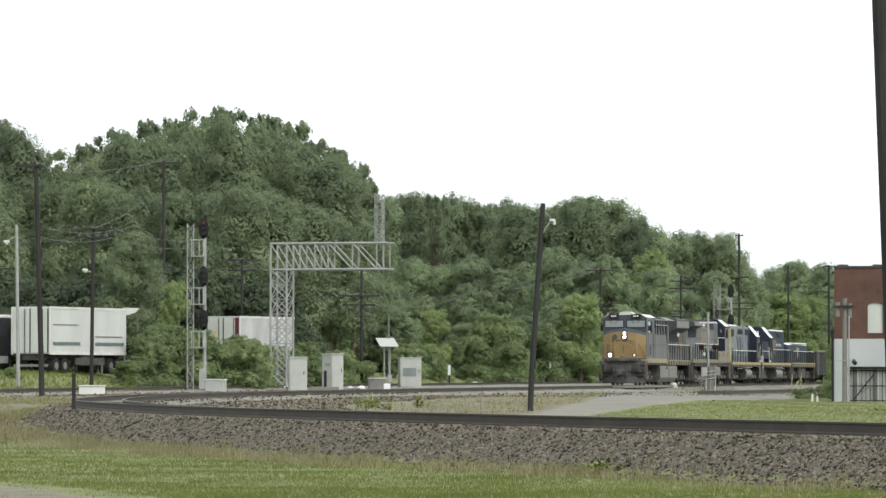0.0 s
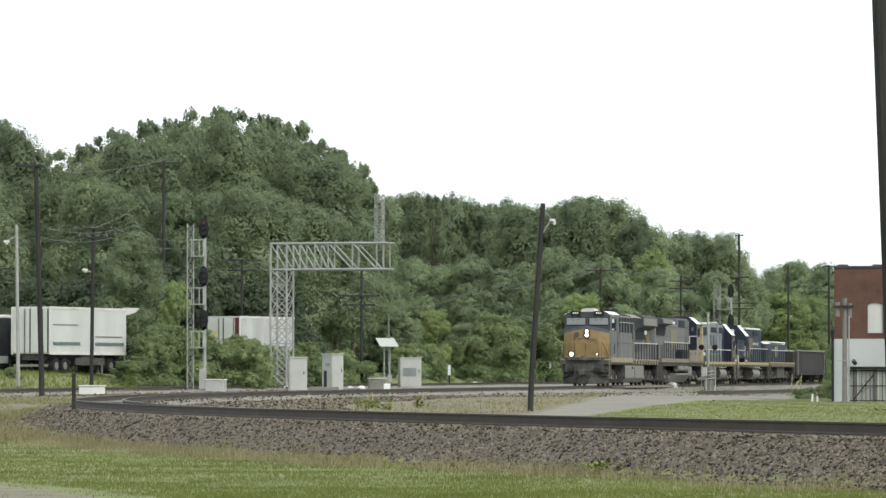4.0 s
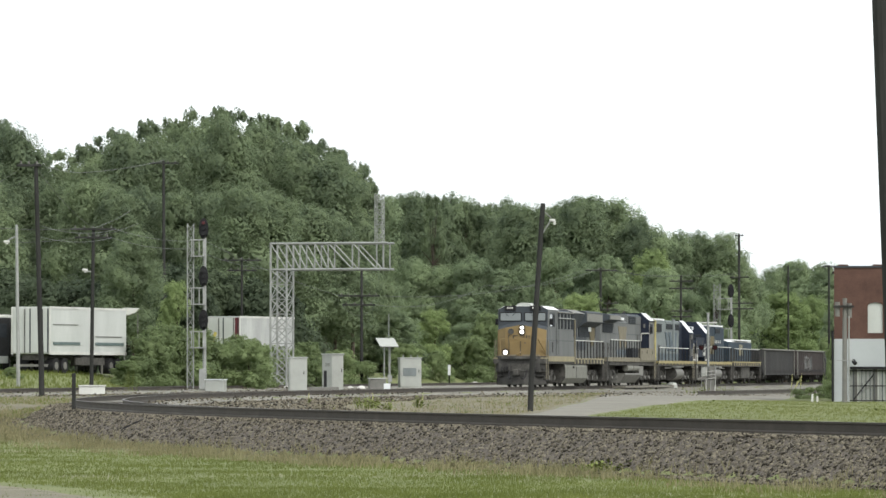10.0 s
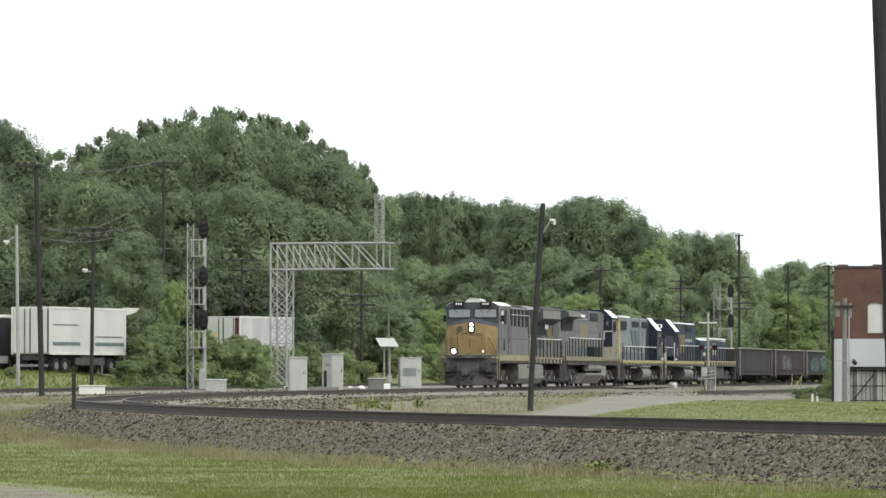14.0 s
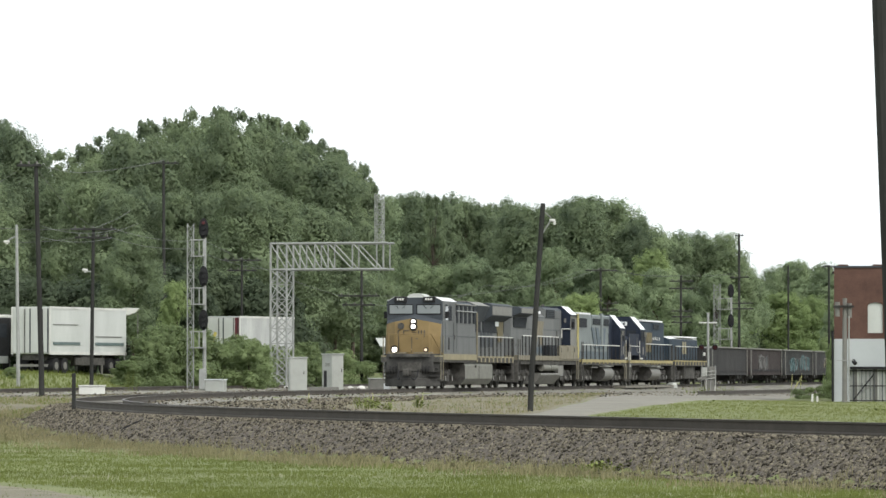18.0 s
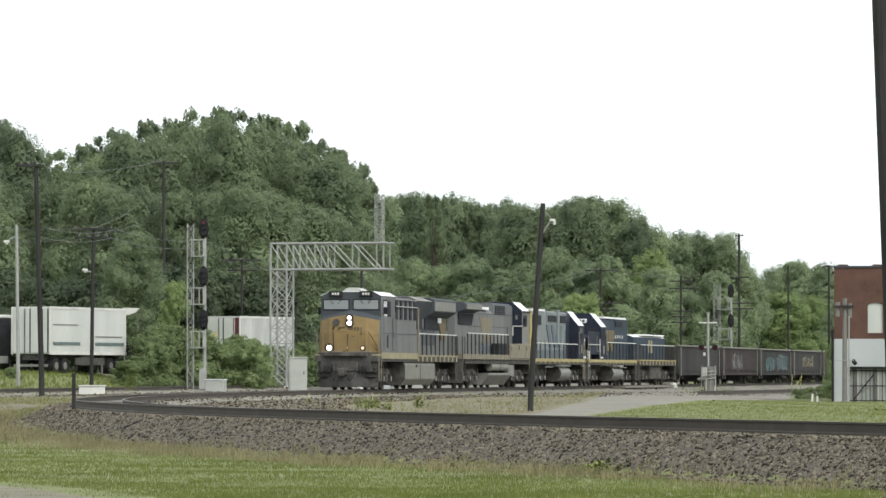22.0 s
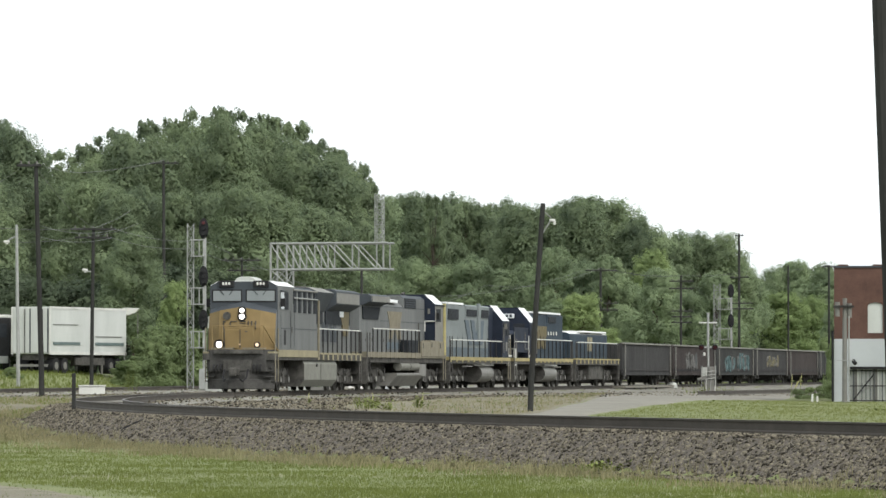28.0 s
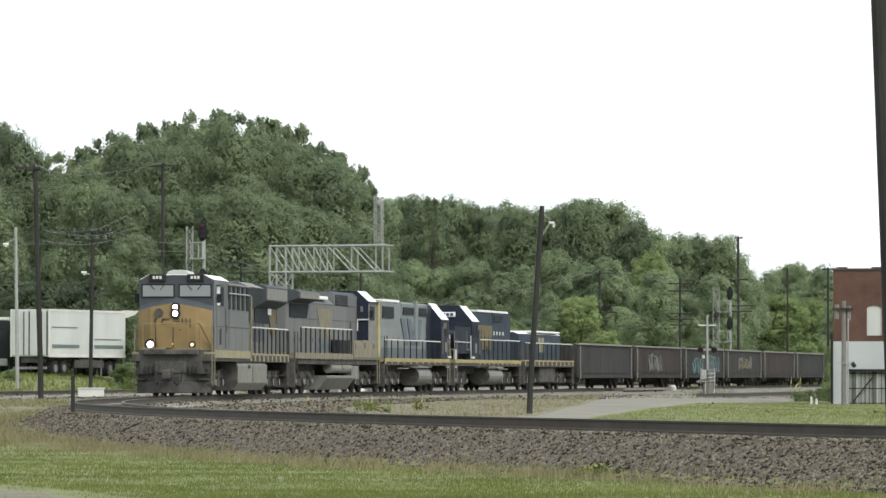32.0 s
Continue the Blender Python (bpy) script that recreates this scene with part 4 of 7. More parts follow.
def slug_engine():
    ob = thing("road_slug", Matrix(), "low navy blue cabless slug unit with white rails and yellow sill", "locomotive", "locomotives of the train")
    part("frame", boxes((-8.6, 8.6, -0.6, 0.6, 0.9, 1.35), (-8.5, 8.5, -1.5, 1.5, 1.3, 1.6)), "sooty", ob)
    part("walkway", boxes((-8.55, 8.55, -1.53, 1.53, 1.6, 1.68)), "yellow", ob)
    bm = shade_roof(roof_line(bmesh.new(), 0.95, 1.68, 3.3, -7.0, 7.4, 0.3, 0.12, 0.03), 0, 1)
    part("hood", bm, ["blue", "silver"], ob, "low navy hood")
    # slug roof whitened the same way, for reflected sky
    bm = boxes((-6.4, 3.5, -1.0, 1.0, 3.27, 3.38), bevel=0.03)
    part("roof_panel", bm, "silver", ob, "roof panel coloured pale for sky glare")
    for s in (-1, 1):
        bars(ob, -1.2, 1.0, s * 0.956, 2.15, 3.0, 2, "tan")
        for k in range(8):
            x0 = -6.8 + k * 1.65
            part("hood_door", boxes((x0, x0 + 1.55, *sorted((s * 0.945, s * 0.957)), 1.75, 2.85)), "blue", ob)
        handrail(ob, -8.2, 8.2, s * 1.48, 12, top=2.65)
    for x in (-8.55, 8.55):
        part("pilot", boxes((x - 0.08, x + 0.08, -1.5, 1.5, 0.3, 1.6)), "sooty", ob)
    steps(ob, 8.2, 1, "dusty")
    steps(ob, -8.2, -1, "dusty")
    for x in (-5.2, 5.2):
        truck(ob, x, (-1.37, 1.37))
    part("ballast_box", boxes((-2.6, 2.6, -1.35, 1.35, 0.4, 1.3), bevel=0.05), "sooty", ob)
    coupler(ob, 9.18, 1)
    coupler(ob, -9.18, -1)
    return ob


def gondola():
    ob = thing("gondola_car", Matrix(), "long dark rusty steel gondola car with ribbed sides", "rail car", "gondola cars of the train")
    L = 10.75
    part("floor", boxes((-L, L, -1.5, 1.5, 0.95, 1.1)), "rust", ob)
    part("centre_sill", boxes((-L, L, -0.35, 0.35, 0.65, 0.95)), "rust", ob)
    for s in (-1, 1):
        y = sorted((s * 1.42, s * 1.46))
        side = part("side_wall", boxes((-L, L, *y, 0.8, 2.66)), "rust", ob)
        part("top_chord", boxes((-L - 0.03, L + 0.03, *sorted((s * 1.36, s * 1.57)), 2.65, 2.76), bevel=0.02), "chord", ob)
        part("side_sill", boxes((-L, L, *sorted((s * 1.4, s * 1.55)), 0.66, 0.84)), "rust", ob)
        me = None
        for i in range(15):
            x = -L + 0.12 + i * (2 * L - 0.24) / 14
            if me is None:
                rib = part("rib", boxes((-0.05, 0.05, s * 1.46 if s > 0 else -1.468, 1.468 if s > 0 else -1.46, 0.7, 2.64)), "rust", ob)
                me = rib.data
            else:
                rib = new("rib", me)
                rib.parent = ob
            rib.location = (x, 0, 0)
        for x in (-L + 0.45, L - 0.45):
            part("ladder_post", rods(((x, s * 1.6, 0.6), (x, s * 1.6, 2.6), 0.045), n=6), "tank", ob, "pale end ladder post")
            for k in range(4):
                part("rung", rods(((x, s * 1.6, 0.9 + k * 0.42), (x + math.copysign(0.4, -x), s * 1.6, 0.9 + k * 0.42), 0.02), n=5), "tank", ob)
    for x in (-L, L):
        part("end_wall", boxes((x - 0.06, x + 0.06, -1.46, 1.46, 0.8, 2.7)), "rust", ob)
        part("brake_step", boxes((x - 0.3, x + 0.3, -1.4, 1.4, 0.98, 1.04)), "rust", ob)
    for x in (-7.9, 7.9):
        truck(ob, x, (-0.9, 0.9))
    coupler(ob, 11.57, 1)
    coupler(ob, -11.57, -1)
    return ob


def scrawl(car, x0, x1, z0, z1, mat, seed):
    """Sprayed lettering on a car's side: fat uneven outlines round duller fills."""
    rng = random.Random(seed)
    n = max(3, int((x1 - x0) / 1.1))
    for i in range(n):
        a = x0 + (x1 - x0) * i / n
        w = (x1 - x0) / n * rng.uniform(0.75, 1.05)
        lo, hi = z0 + rng.uniform(0, 0.15), z1 - rng.uniform(0, 0.3)
        m = rng.randint(6, 8)
        loop = []
        for k in range(m):
            q = 2 * math.pi * (k + rng.uniform(-0.25, 0.25)) / m
            r = rng.uniform(0.7, 1.05)
            loop.append((a + w * (0.5 + 0.5 * r * math.cos(q)), (lo + hi) / 2 + (hi - lo) / 2 * r * math.sin(q)))
        bm = bmesh.new()
        prism(bm, loop, 1.470, 1.474, "y")
        part("sprayed_fill", bm, rng.choice(("graf_d", mat, mat)), car, "faded spray paint")
        for k in range(rng.randint(2, 3)):
            s = rng.randrange(m)
            pts = [loop[(s + q) % m] for q in range(rng.randint(3, 5))]
            part("sprayed_line", tube([(x, 1.476, z) for x, z in pts], [rng.uniform(0.05, 0.09)] * len(pts), 5), rng.choice((mat, mat, "graf_a")), car)


M["worn_blue"] = material("worn_blue_lettering", (0.078, 0.1, 0.118), 0.7, vary=0.3)
M["cream_yellow"] = material("cream_yellow_paint", (0.31, 0.275, 0.125), 0.75, vary=0.3, scale=2.0)
M["faded_gold"] = material("faded_gold_paint", (0.16, 0.142, 0.1), 0.8, vary=0.3, scale=2.5)
M["dust_tan"] = material("dusty_tan_paint", (0.168, 0.152, 0.11), 0.8, vary=0.3)
GREY = dict(cab_length=4.9, sill="tan", nose="gold", nose_word="worn golden yellow", cab="grey", band="band", cab_word="dark grey", cabinet="grey",
            hood="grey", hood2="band", hood2_top="tank", hood_word="weathered grey", logo=(-10.4, -7.9, 2.5, 3.62), patch="dull_gold",
            text=(-7.4, -3.4, 2.2, 3.1), letters="band", stripe="tan", stripe_top="tan", post="dust_tan", stanchion="black", block="tan")
PALE = dict(nose_half=1.25, top=4.4, low=2.15, cab="navy", cab_word="navy blue", hood="pale", hood_top="pale", hood_word="faded pale grey and blue", end="bright_yellow", mark="bright_yellow", patch="", dark=5.0,
            emblem=(-2.0, 3.6, 2.3, 3.62), strokes=((0.3, 1.1), (1.5, 2.2), (3.2, 2.4), (3.6, 3.2)), letters="worn_blue", strip=(-6.6, -2.4), marks=(), fins=(1.6,), rail="dirty_white", step="dust_tan")
NAVY = dict(nose_half=0.95, top=4.25, low=2.1, cab="navy", cab_word="navy blue", hood="blue", hood_top="navy", hood_word="navy blue", end="navy", mark="navy", patch="dull_gold", dark=None,
            emblem=(-3.8, -0.2, 2.2, 3.52), strokes=((0.5, 0.9), (1.2, 2.6), (2.8, 1.2), (3.4, 3.1)), letters="dull_gold", strip=(-8.7, 0.5), marks=(-4.6, -5.5, -6.4, -7.4), fins=(), rail="dirty_white", step="tank")

CONSIST = [
    (road_engine("lead_locomotive", "golden yellow and grey wide-cab diesel locomotive, headlights lit", GREY, 23.75, 0.3, (3.4, -4.7), (-4.7, -10.6), (-3.6, -0.4)), 23.75, 0),
    (old_engine(), 22.18, 180),
    (hood_engine("third_locomotive", "pale grey-blue hood diesel locomotive with navy cab", PALE, 19.04, (6.4, 8.6), (0.6, 4.2), ((-6.8, -3.9, 3.6, 4.15, 0.99), (-1.5, 1.4, 3.82, 4.18, 0.99), (2.85, 4.9, 3.78, 4.2, 0.985))), 19.04, 180),
    (hood_engine("fourth_locomotive", "navy blue hood diesel locomotive with yellow markings", NAVY, 21.13, (2.8, 4.9), (-4.8, -0.6), ((-6.8, -4.2, 3.75, 4.1, 1.0),)), 21.13, 0),
    (slug_engine(), 18.22, 0)]
M["graf_d"] = material("graffiti_dark", (0.05, 0.056, 0.057), 0.8, bump=0)
M["graf_a"] = material("graffiti_pale", (0.095, 0.094, 0.09), 0.8, bump=0)
M["graf_b"] = material("graffiti_teal", (0.065, 0.105, 0.108), 0.8, bump=0)
M["graf_c"] = material("graffiti_tan", (0.13, 0.118, 0.075), 0.8, bump=0)
first_car = gondola()
CARS = [first_car] + [copy_thing(first_car, Matrix()) for _ in range(7)]
scrawl(CARS[1], -1.5, 4.8, 0.85, 2.4, "graf_a", 3)
scrawl(CARS[2], 0.0, 6.5, 0.85, 2.3, "graf_b", 5)
scrawl(CARS[2], -8.5, -1.0, 0.9, 2.4, "graf_b", 7)
scrawl(CARS[3], -5.0, 3.0, 1.2, 2.3, "graf_c", 9)
for k, (dark, lighter) in enumerate((((0.034, 0.034, 0.035), (0.056, 0.055, 0.053)), ((0.034, 0.029, 0.028), (0.058, 0.048, 0.045)), ((0.030, 0.032, 0.032), (0.050, 0.050, 0.048)))):
    M["car_%d" % k] = material("car_side", dark, 0.85, vary=0.35, scale=0.7, bump=0.3, colour2=lighter, spec=0.1, stretch=(1, 1, 0.4))
for k, car in enumerate(CARS):
    for piece in car.children:
        if piece.name.split(".")[0] in ("side_wall", "rib", "end_wall", "side_sill"):
            piece.material_slots[0].link = "OBJECT"
            piece.material_slots[0].material = M["car_%d" % (k % 3)]
CONSIST += [(car, 23.15, 0) for car in CARS]


def travel(t):
    """Arc length of the lead engine's headlight at t seconds."""
    q = t / 32
    return 254.40 - 126.82 * q + 11.99 * q ** 2 - 27.23 * q ** 3 + 10.87 * q ** 4


def motions():
    times = [float(t) for t in range(0, 33)]
    spin = [i * 32 / 168 for i in range(169)]
    back = -1.43
    for ob, length, turn in CONSIST:
        mid = back + length / 2
        back += length
        walk(ob, [(t, on_path(travel(t) + mid, length / 2 - 4.0) @ pose(0, 0, 0, 0, 0, turn)) for t in times])
        way = 1 if turn == 0 else -1
        for w in [c for c in ob.children if c.name.startswith("wheelset")]:
            x = w.location.x
            walk(w, [(t, Matrix.Translation((x, 0, 0.51)) @ Matrix.Rotation(way * (travel(0) - travel(t)) / 0.51, 4, "Y")) for t in spin])
    bird_motion()


# ---- trees ----
def unit(v):
    return v / np.maximum(np.linalg.norm(v, axis=-1, keepdims=True), 1e-6)


def spray(gen, p, out, turn, leaf):
    """Leaf sprays at p, one four-cornered card each, turned about the outward way; gives the corners and their soft normals."""
    n = unit(out + gen.normal(0, turn, p.shape))
    n = np.where((n * out).sum(1, keepdims=True) < 0, -n, n)
    u = unit(np.cross(n, gen.normal(size=p.shape)))
    v = np.cross(n, u)
    k = leaf * gen.uniform(0.6, 1.35, (len(p), 1))
    quad = np.stack([p - u * k, p - v * k * 0.5 + n * k * 0.1, p + u * k * 0.9 - n * k * 0.2, p + v * k * 0.55 + n * k * 0.15], 1)
    return quad.reshape(-1, 3), np.repeat(unit(out * 0.9 + n * 0.14), 4, 0)


def crown_mesh(name, rng, height, radius, base, lobes, clumps, cards, leaf, mat, core=True):
    """A crown of leafy boughs, each a cluster of clumps of many small leaf sprays."""
    gen = np.random.default_rng(rng.randrange(10 ** 6))
    centres = []
    for i in range(lobes):
        z = base + (height - base) * (0.12 + 0.83 * rng.random() ** 0.8)
        f = (z - base) / (height - base)
        wide = radius * (0.95 - 0.75 * max(0, f - 0.45) / 0.55) * (0.7 + 0.3 * min(1, f / 0.3))
        a = rng.random() * 2 * math.pi
        r = wide * (math.sqrt(rng.random()) if core else rng.random() ** 0.3) * 0.8
        size = radius * (rng.uniform(0.26, 0.46) if core else rng.uniform(0.13, 0.24)) * (1.05 - 0.35 * f)
        centres.append((Vector((r * math.cos(a), r * math.sin(a), min(z, height - size * 0.75))), size))
    V, N = [], []
    up = np.array((0, 0, 1.0))
    for c, size in centres:
        c = np.array(c)
        d = unit(gen.normal(size=(clumps, 3)) + up * 0.3)
        mid = c + d * np.array((1, 1, 0.78)) * size * (gen.uniform(0.84, 1.1, (clumps, 1)) if core else gen.uniform(0.45, 1.0, (clumps, 1)))
        rad = size * gen.uniform(0.28, 0.48, (clumps, 1))
        way = np.repeat(d, cards, 0)
        e = unit(gen.normal(size=way.shape) + way * (0.7 if core else 0.15) + up * 0.25)
        p = np.repeat(mid, cards, 0) + e * np.repeat(rad, cards, 0) * gen.uniform(0.62, 1.04, (len(e), 1))
        layers = [spray(gen, p, unit(e * 0.5 + way * 0.65 + up * 0.3), 0.2, leaf)]
        if core:                                           # the inner foliage that closes the bough
            way = unit(gen.normal(size=(260, 3)) + up * 0.3)
            layers.append(spray(gen, c + way * np.array((1, 1, 0.78)) * size * gen.uniform(0.7, 0.95, (260, 1)), unit(way + up * 0.35), 0.25, max(size * 0.105, leaf)))
        for got in layers:
            V.append(got[0])
            N.append(got[1])
    V, N = np.concatenate(V), np.concatenate(N)
    me = bpy.data.meshes.new(name)
    me.vertices.add(len(V))
    me.vertices.foreach_set("co", V.astype(np.float32).ravel())
    me.loops.add(len(V))
    me.loops.foreach_set("vertex_index", np.arange(len(V), dtype=np.int32))
    me.polygons.add(len(V) // 4)
    me.polygons.foreach_set("loop_start", np.arange(0, len(V), 4, dtype=np.int32))
    me.polygons.foreach_set("use_smooth", np.ones(len(V) // 4, dtype=bool))
    me.update(calc_edges=True)
    me.normals_split_custom_set_from_vertices(N.tolist())
    me.materials.append(M[mat])
    return me, centres


def trunk_bm(rng, height, girth, centres, limbs=9):
    bm = bmesh.new()
    p, r = Vector((0, 0, -0.6)), girth
    for i in range(5):
        q = Vector((rng.gauss(0, 0.15), rng.gauss(0, 0.15), height * 0.75 * (i + 1) / 5))
        rod(bm, p, q, r, r * 0.8, n=8)
        p, r = q, r * 0.8
    for c, size in rng.sample(centres, min(limbs, len(centres))):
        z0 = max(height * 0.18, min(c.z - size, height * 0.6))
        rod(bm, (0, 0, z0), c * 0.95, girth * 0.38, girth * 0.1, n=6)
    return bm


def tree_kind(seed, height, radius, base, lobes, clumps, cards, leaf, mat, label, girth=0.3, name="tree", core=True):
    rng = random.Random(seed)
    ob = thing(name, Matrix.Translation((0, -500, -200)), label, "tree")
    me, centres = crown_mesh("crown", rng, height, radius, base, lobes, clumps, cards, leaf, mat, core)
    cr = new("crown", me)
    cr.parent = ob
    part("trunk", trunk_bm(rng, height, girth, centres, 9 if core else 30), "bark", ob)
    return ob


def bush_kind(seed, height, radius, lobes, clumps, cards, leaf, mat, label):
    rng = random.Random(seed)
    ob = thing("bush", Matrix.Translation((0, -500, -200)), label, "bush")
    me, centres = crown_mesh("foliage", rng, height, radius, -0.15 * height, lobes, clumps, cards, leaf, mat)
    fo = new("foliage", me)
    fo.parent = ob
    part("stem", tube([(0, 0, -0.4), centres[0][0] * 0.5, centres[0][0]], [0.06, 0.05, 0.02], 6), "bark", ob)
    return ob


BIG = [tree_kind(11 + k, 20, 6.2 + 0.5 * (k % 2), 3.0, 60, 13, 46, 0.118, "leaf", "tall broadleaf tree in full dark green leaf") for k in range(4)]
# paler than the tall trees because haze is in the leaf colour
MID = [tree_kind(31 + k, 15, 4.8, 1.5, 46, 12, 44, 0.118, "leaf_haze", "broadleaf tree at the wood's edge, haze tinted into its green") for k in range(3)]
LIGHT = [tree_kind(51 + k, 12, 4.2, 1.0, 36, 11, 40, 0.112, "leaf_light", "light green young tree") for k in range(2)]
SPARSE = [tree_kind(61 + k, 20, 5.0, 5.0, 95, 8, 44, 0.105, "leaf", "open-crowned tree with sky showing through its leaves", 0.22, core=False) for k in range(2)]
BUSH = [bush_kind(71 + k, 3.5, 2.6, 20, 10, 34, 0.09, "leaf_bush", "dense green shrub beside the tracks") for k in range(3)]
# these bushes carry the canopy's shade in their leaf colour
SHADE = [bush_kind(81 + k, 3.5, 2.6, 20, 10, 34, 0.09, "leaf_shade", "undergrowth at the foot of the trees, shade in its green") for k in range(2)]
used = set()


def plant(kinds, u, v, d, rng, group, wide=1.0, sink=0.0):
    """Plants a tree at bearing u, d metres out, its top at rise v."""
    proto = rng.choice(kinds)
    top = spot(u, v, d)
    z = ground_z(top.x, min(d, 740)) - sink
    h0 = {"tree": 20 if proto in BIG + SPARSE else 15 if proto in MID else 12, "bush": 3.5}["bush" if proto in BUSH + SHADE else "tree"]
    sz = (top.z - z) / h0
    sxy = (sz ** 0.6) * wide * rng.uniform(0.9, 1.12)
    m = Matrix.Translation((top.x, top.y, z)) @ Matrix.Rotation(rng.random() * 6.28, 4, "Z")
    if proto.name not in used:
        used.add(proto.name)
        ob = proto
        ob.matrix_world = m
    else:
        ob = copy_thing(proto, m)
    ob.scale = (sxy, sxy, sz)
    tagged(ob, group=group)
    return ob


LEFT_TOP = ((-60, 200), (0, 212), (35, 225), (70, 262), (105, 262), (140, 275), (165, 240), (200, 234), (250, 212), (320, 198), (395, 190), (470, 194), (520, 215), (550, 235), (600, 262), (635, 275), (665, 330))
RIGHT_TOP = ((640, 345), (690, 345), (770, 340), (860, 356), (950, 364), (1000, 366), (1040, 352), (1095, 353), (1130, 385), (1160, 405), (1200, 415), (1250, 412), (1275, 410), (1300, 455), (1330, 487), (1370, 470), (1415, 457), (1450, 470), (1480, 488), (1540, 500), (1620, 500))


def top_at(rows, u):
    return float(np.interp(u, [r[0] for r in rows], [r[1] for r in rows]))


def woods():
    rng = random.Random(5)
    u = -50
    while u < 645:                                   # the tall stand
        plant(SPARSE if 55 < u < 140 or u < 20 else BIG, u, top_at(LEFT_TOP, u) + (rng.uniform(-8, 12) if u < 140 else rng.uniform(20, 50)), rng.uniform(395, 425), rng, "tall trees beyond the tracks", 0.78)
        u += rng.uniform(34, 52)
    u = 150
    while u < 640:                                   # open crowns that stand above the rest
        plant(SPARSE, u, top_at(LEFT_TOP, u) + rng.uniform(-16, 2), rng.uniform(400, 430), rng, "tall trees beyond the tracks", 0.66)
        u += rng.uniform(32, 50)
    u = 700
    while u < 1300:
        plant(SPARSE, u, top_at(RIGHT_TOP, u) + rng.uniform(-6, 5), rng.uniform(525, 560), rng, "wood along the railway", 0.5)
        u += rng.uniform(40, 70)
    u = -60
    while u < 640:                                   # its lower edge
        t = top_at(LEFT_TOP, u)
        plant(BIG, u, t + (660 - t) * rng.uniform(0.16, 0.4), rng.uniform(372, 392), rng, "tall trees beyond the tracks", 0.85)
        u += rng.uniform(45, 70)
    plant(BIG, 236, 414, 333, rng, "tall trees beyond the tracks", 0.75)
    plant(LIGHT, 312, 500, 318, rng, "tall trees beyond the tracks", 0.55)
    # behind the trailers: the dark under the tall trees, put into bush colour
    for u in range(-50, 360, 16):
        plant(SHADE, u, rng.uniform(470, 565), rng.uniform(352, 372), rng, "tall trees beyond the tracks", 1.4)
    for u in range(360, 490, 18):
        plant(SHADE, u, rng.uniform(465, 540), rng.uniform(362, 374), rng, "tall trees beyond the tracks", 1.3)
    for u in range(-60, 720, 15):                    # undergrowth deep in the stand, fills gaps, canopy shade in its colour
        plant(SHADE, u, rng.uniform(575, 600), rng.uniform(432, 446), rng, "tall trees beyond the tracks", 1.5)
    for u in range(500, 700, 22):
        plant(MID, u, rng.uniform(520, 560), rng.uniform(425, 440), rng, "tall trees beyond the tracks", 1.0)
    for u in range(640, 1340, 15):                   # undergrowth deep in the long wood, fills gaps, shade in its colour
        plant(SHADE, u, rng.uniform(585, 615), rng.uniform(563, 576), rng, "wood along the railway", 1.5)
    u = 650
    while u < 1320:                                  # the long wood behind
        plant(MID + BIG, u, top_at(RIGHT_TOP, u) + rng.uniform(-3, 10), rng.uniform(520, 560), rng, "wood along the railway", 0.85)
        u += rng.uniform(28, 42)
    u = 650
    while u < 1310:
        t = top_at(RIGHT_TOP, u)
        plant(MID, u, t + (665 - t) * rng.uniform(0.25, 0.5), rng.uniform(480, 510), rng, "wood along the railway", 0.9)
        u += rng.uniform(38, 55)
    u = 660
    while u < 1080:
        plant(LIGHT + MID, u, rng.uniform(520, 585), rng.uniform(448, 468), rng, "wood along the railway", 1.0)
        u += rng.uniform(42, 62)
    plant(LIGHT, 1153, 446, 505, rng, "wood along the railway", 0.75)
    u = 1300
    while u < 1640:                                  # far trees behind the brick building
        plant(MID, u, top_at(RIGHT_TOP, u) + rng.uniform(-3, 8), rng.uniform(640, 700), rng, "far trees", 0.9)
        u += rng.uniform(25, 38)
    u = 1080
    while u < 1600:
        plant(LIGHT + MID, u, rng.uniform(520, 570), rng.uniform(575, 625), rng, "far trees", 0.9)
        u += rng.uniform(32, 48)
    plant(LIGHT, 1388, 520, 566, rng, "far trees", 1.25)
    for u, v, d in ((262, 598, 296), (300, 583, 299), (345, 590, 302), (385, 612, 304), (415, 600, 308), (446, 612, 303), (480, 614, 326), (510, 620, 327), (440, 604, 310),
                    (225, 640, 290), (20, 650, 268), (250, 632, 292), (560, 640, 330), (600, 622, 345), (640, 640, 350), (425, 640, 305), (290, 636, 298), (330, 640, 300),
                    (720, 610, 400), (770, 625, 405), (830, 600, 420), (880, 560, 428), (905, 610, 418), (960, 585, 445), (1000, 640, 450), (1030, 650, 452), (850, 650, 410), (690, 650, 392),
                    (1100, 610, 560), (1160, 600, 565), (1230, 600, 565), (1340, 600, 570), (1400, 610, 575), (1460, 600, 575), (540, 610, 352)):
        plant(BUSH, u, v, d, rng, "shrubs by the tracks", 1.0)
    for u, v, d, w in ((1470, 612, 262, 0.2), (1471, 640, 258, 0.25), (1452, 684, 256, 0.5), (1432, 686, 255, 0.6), (1412, 689, 254, 0.6), (1470, 676, 252, 0.5)):
        plant(BUSH, u, v, d, rng, "shrubs by the tracks", w)


woods()


# ---- roads and beds on the ground ----
def lerp_rows(rows):
    ds, xs = [r[1] for r in rows], [r[0] for r in rows]
    return lambda d: float(np.interp(d, ds, xs))


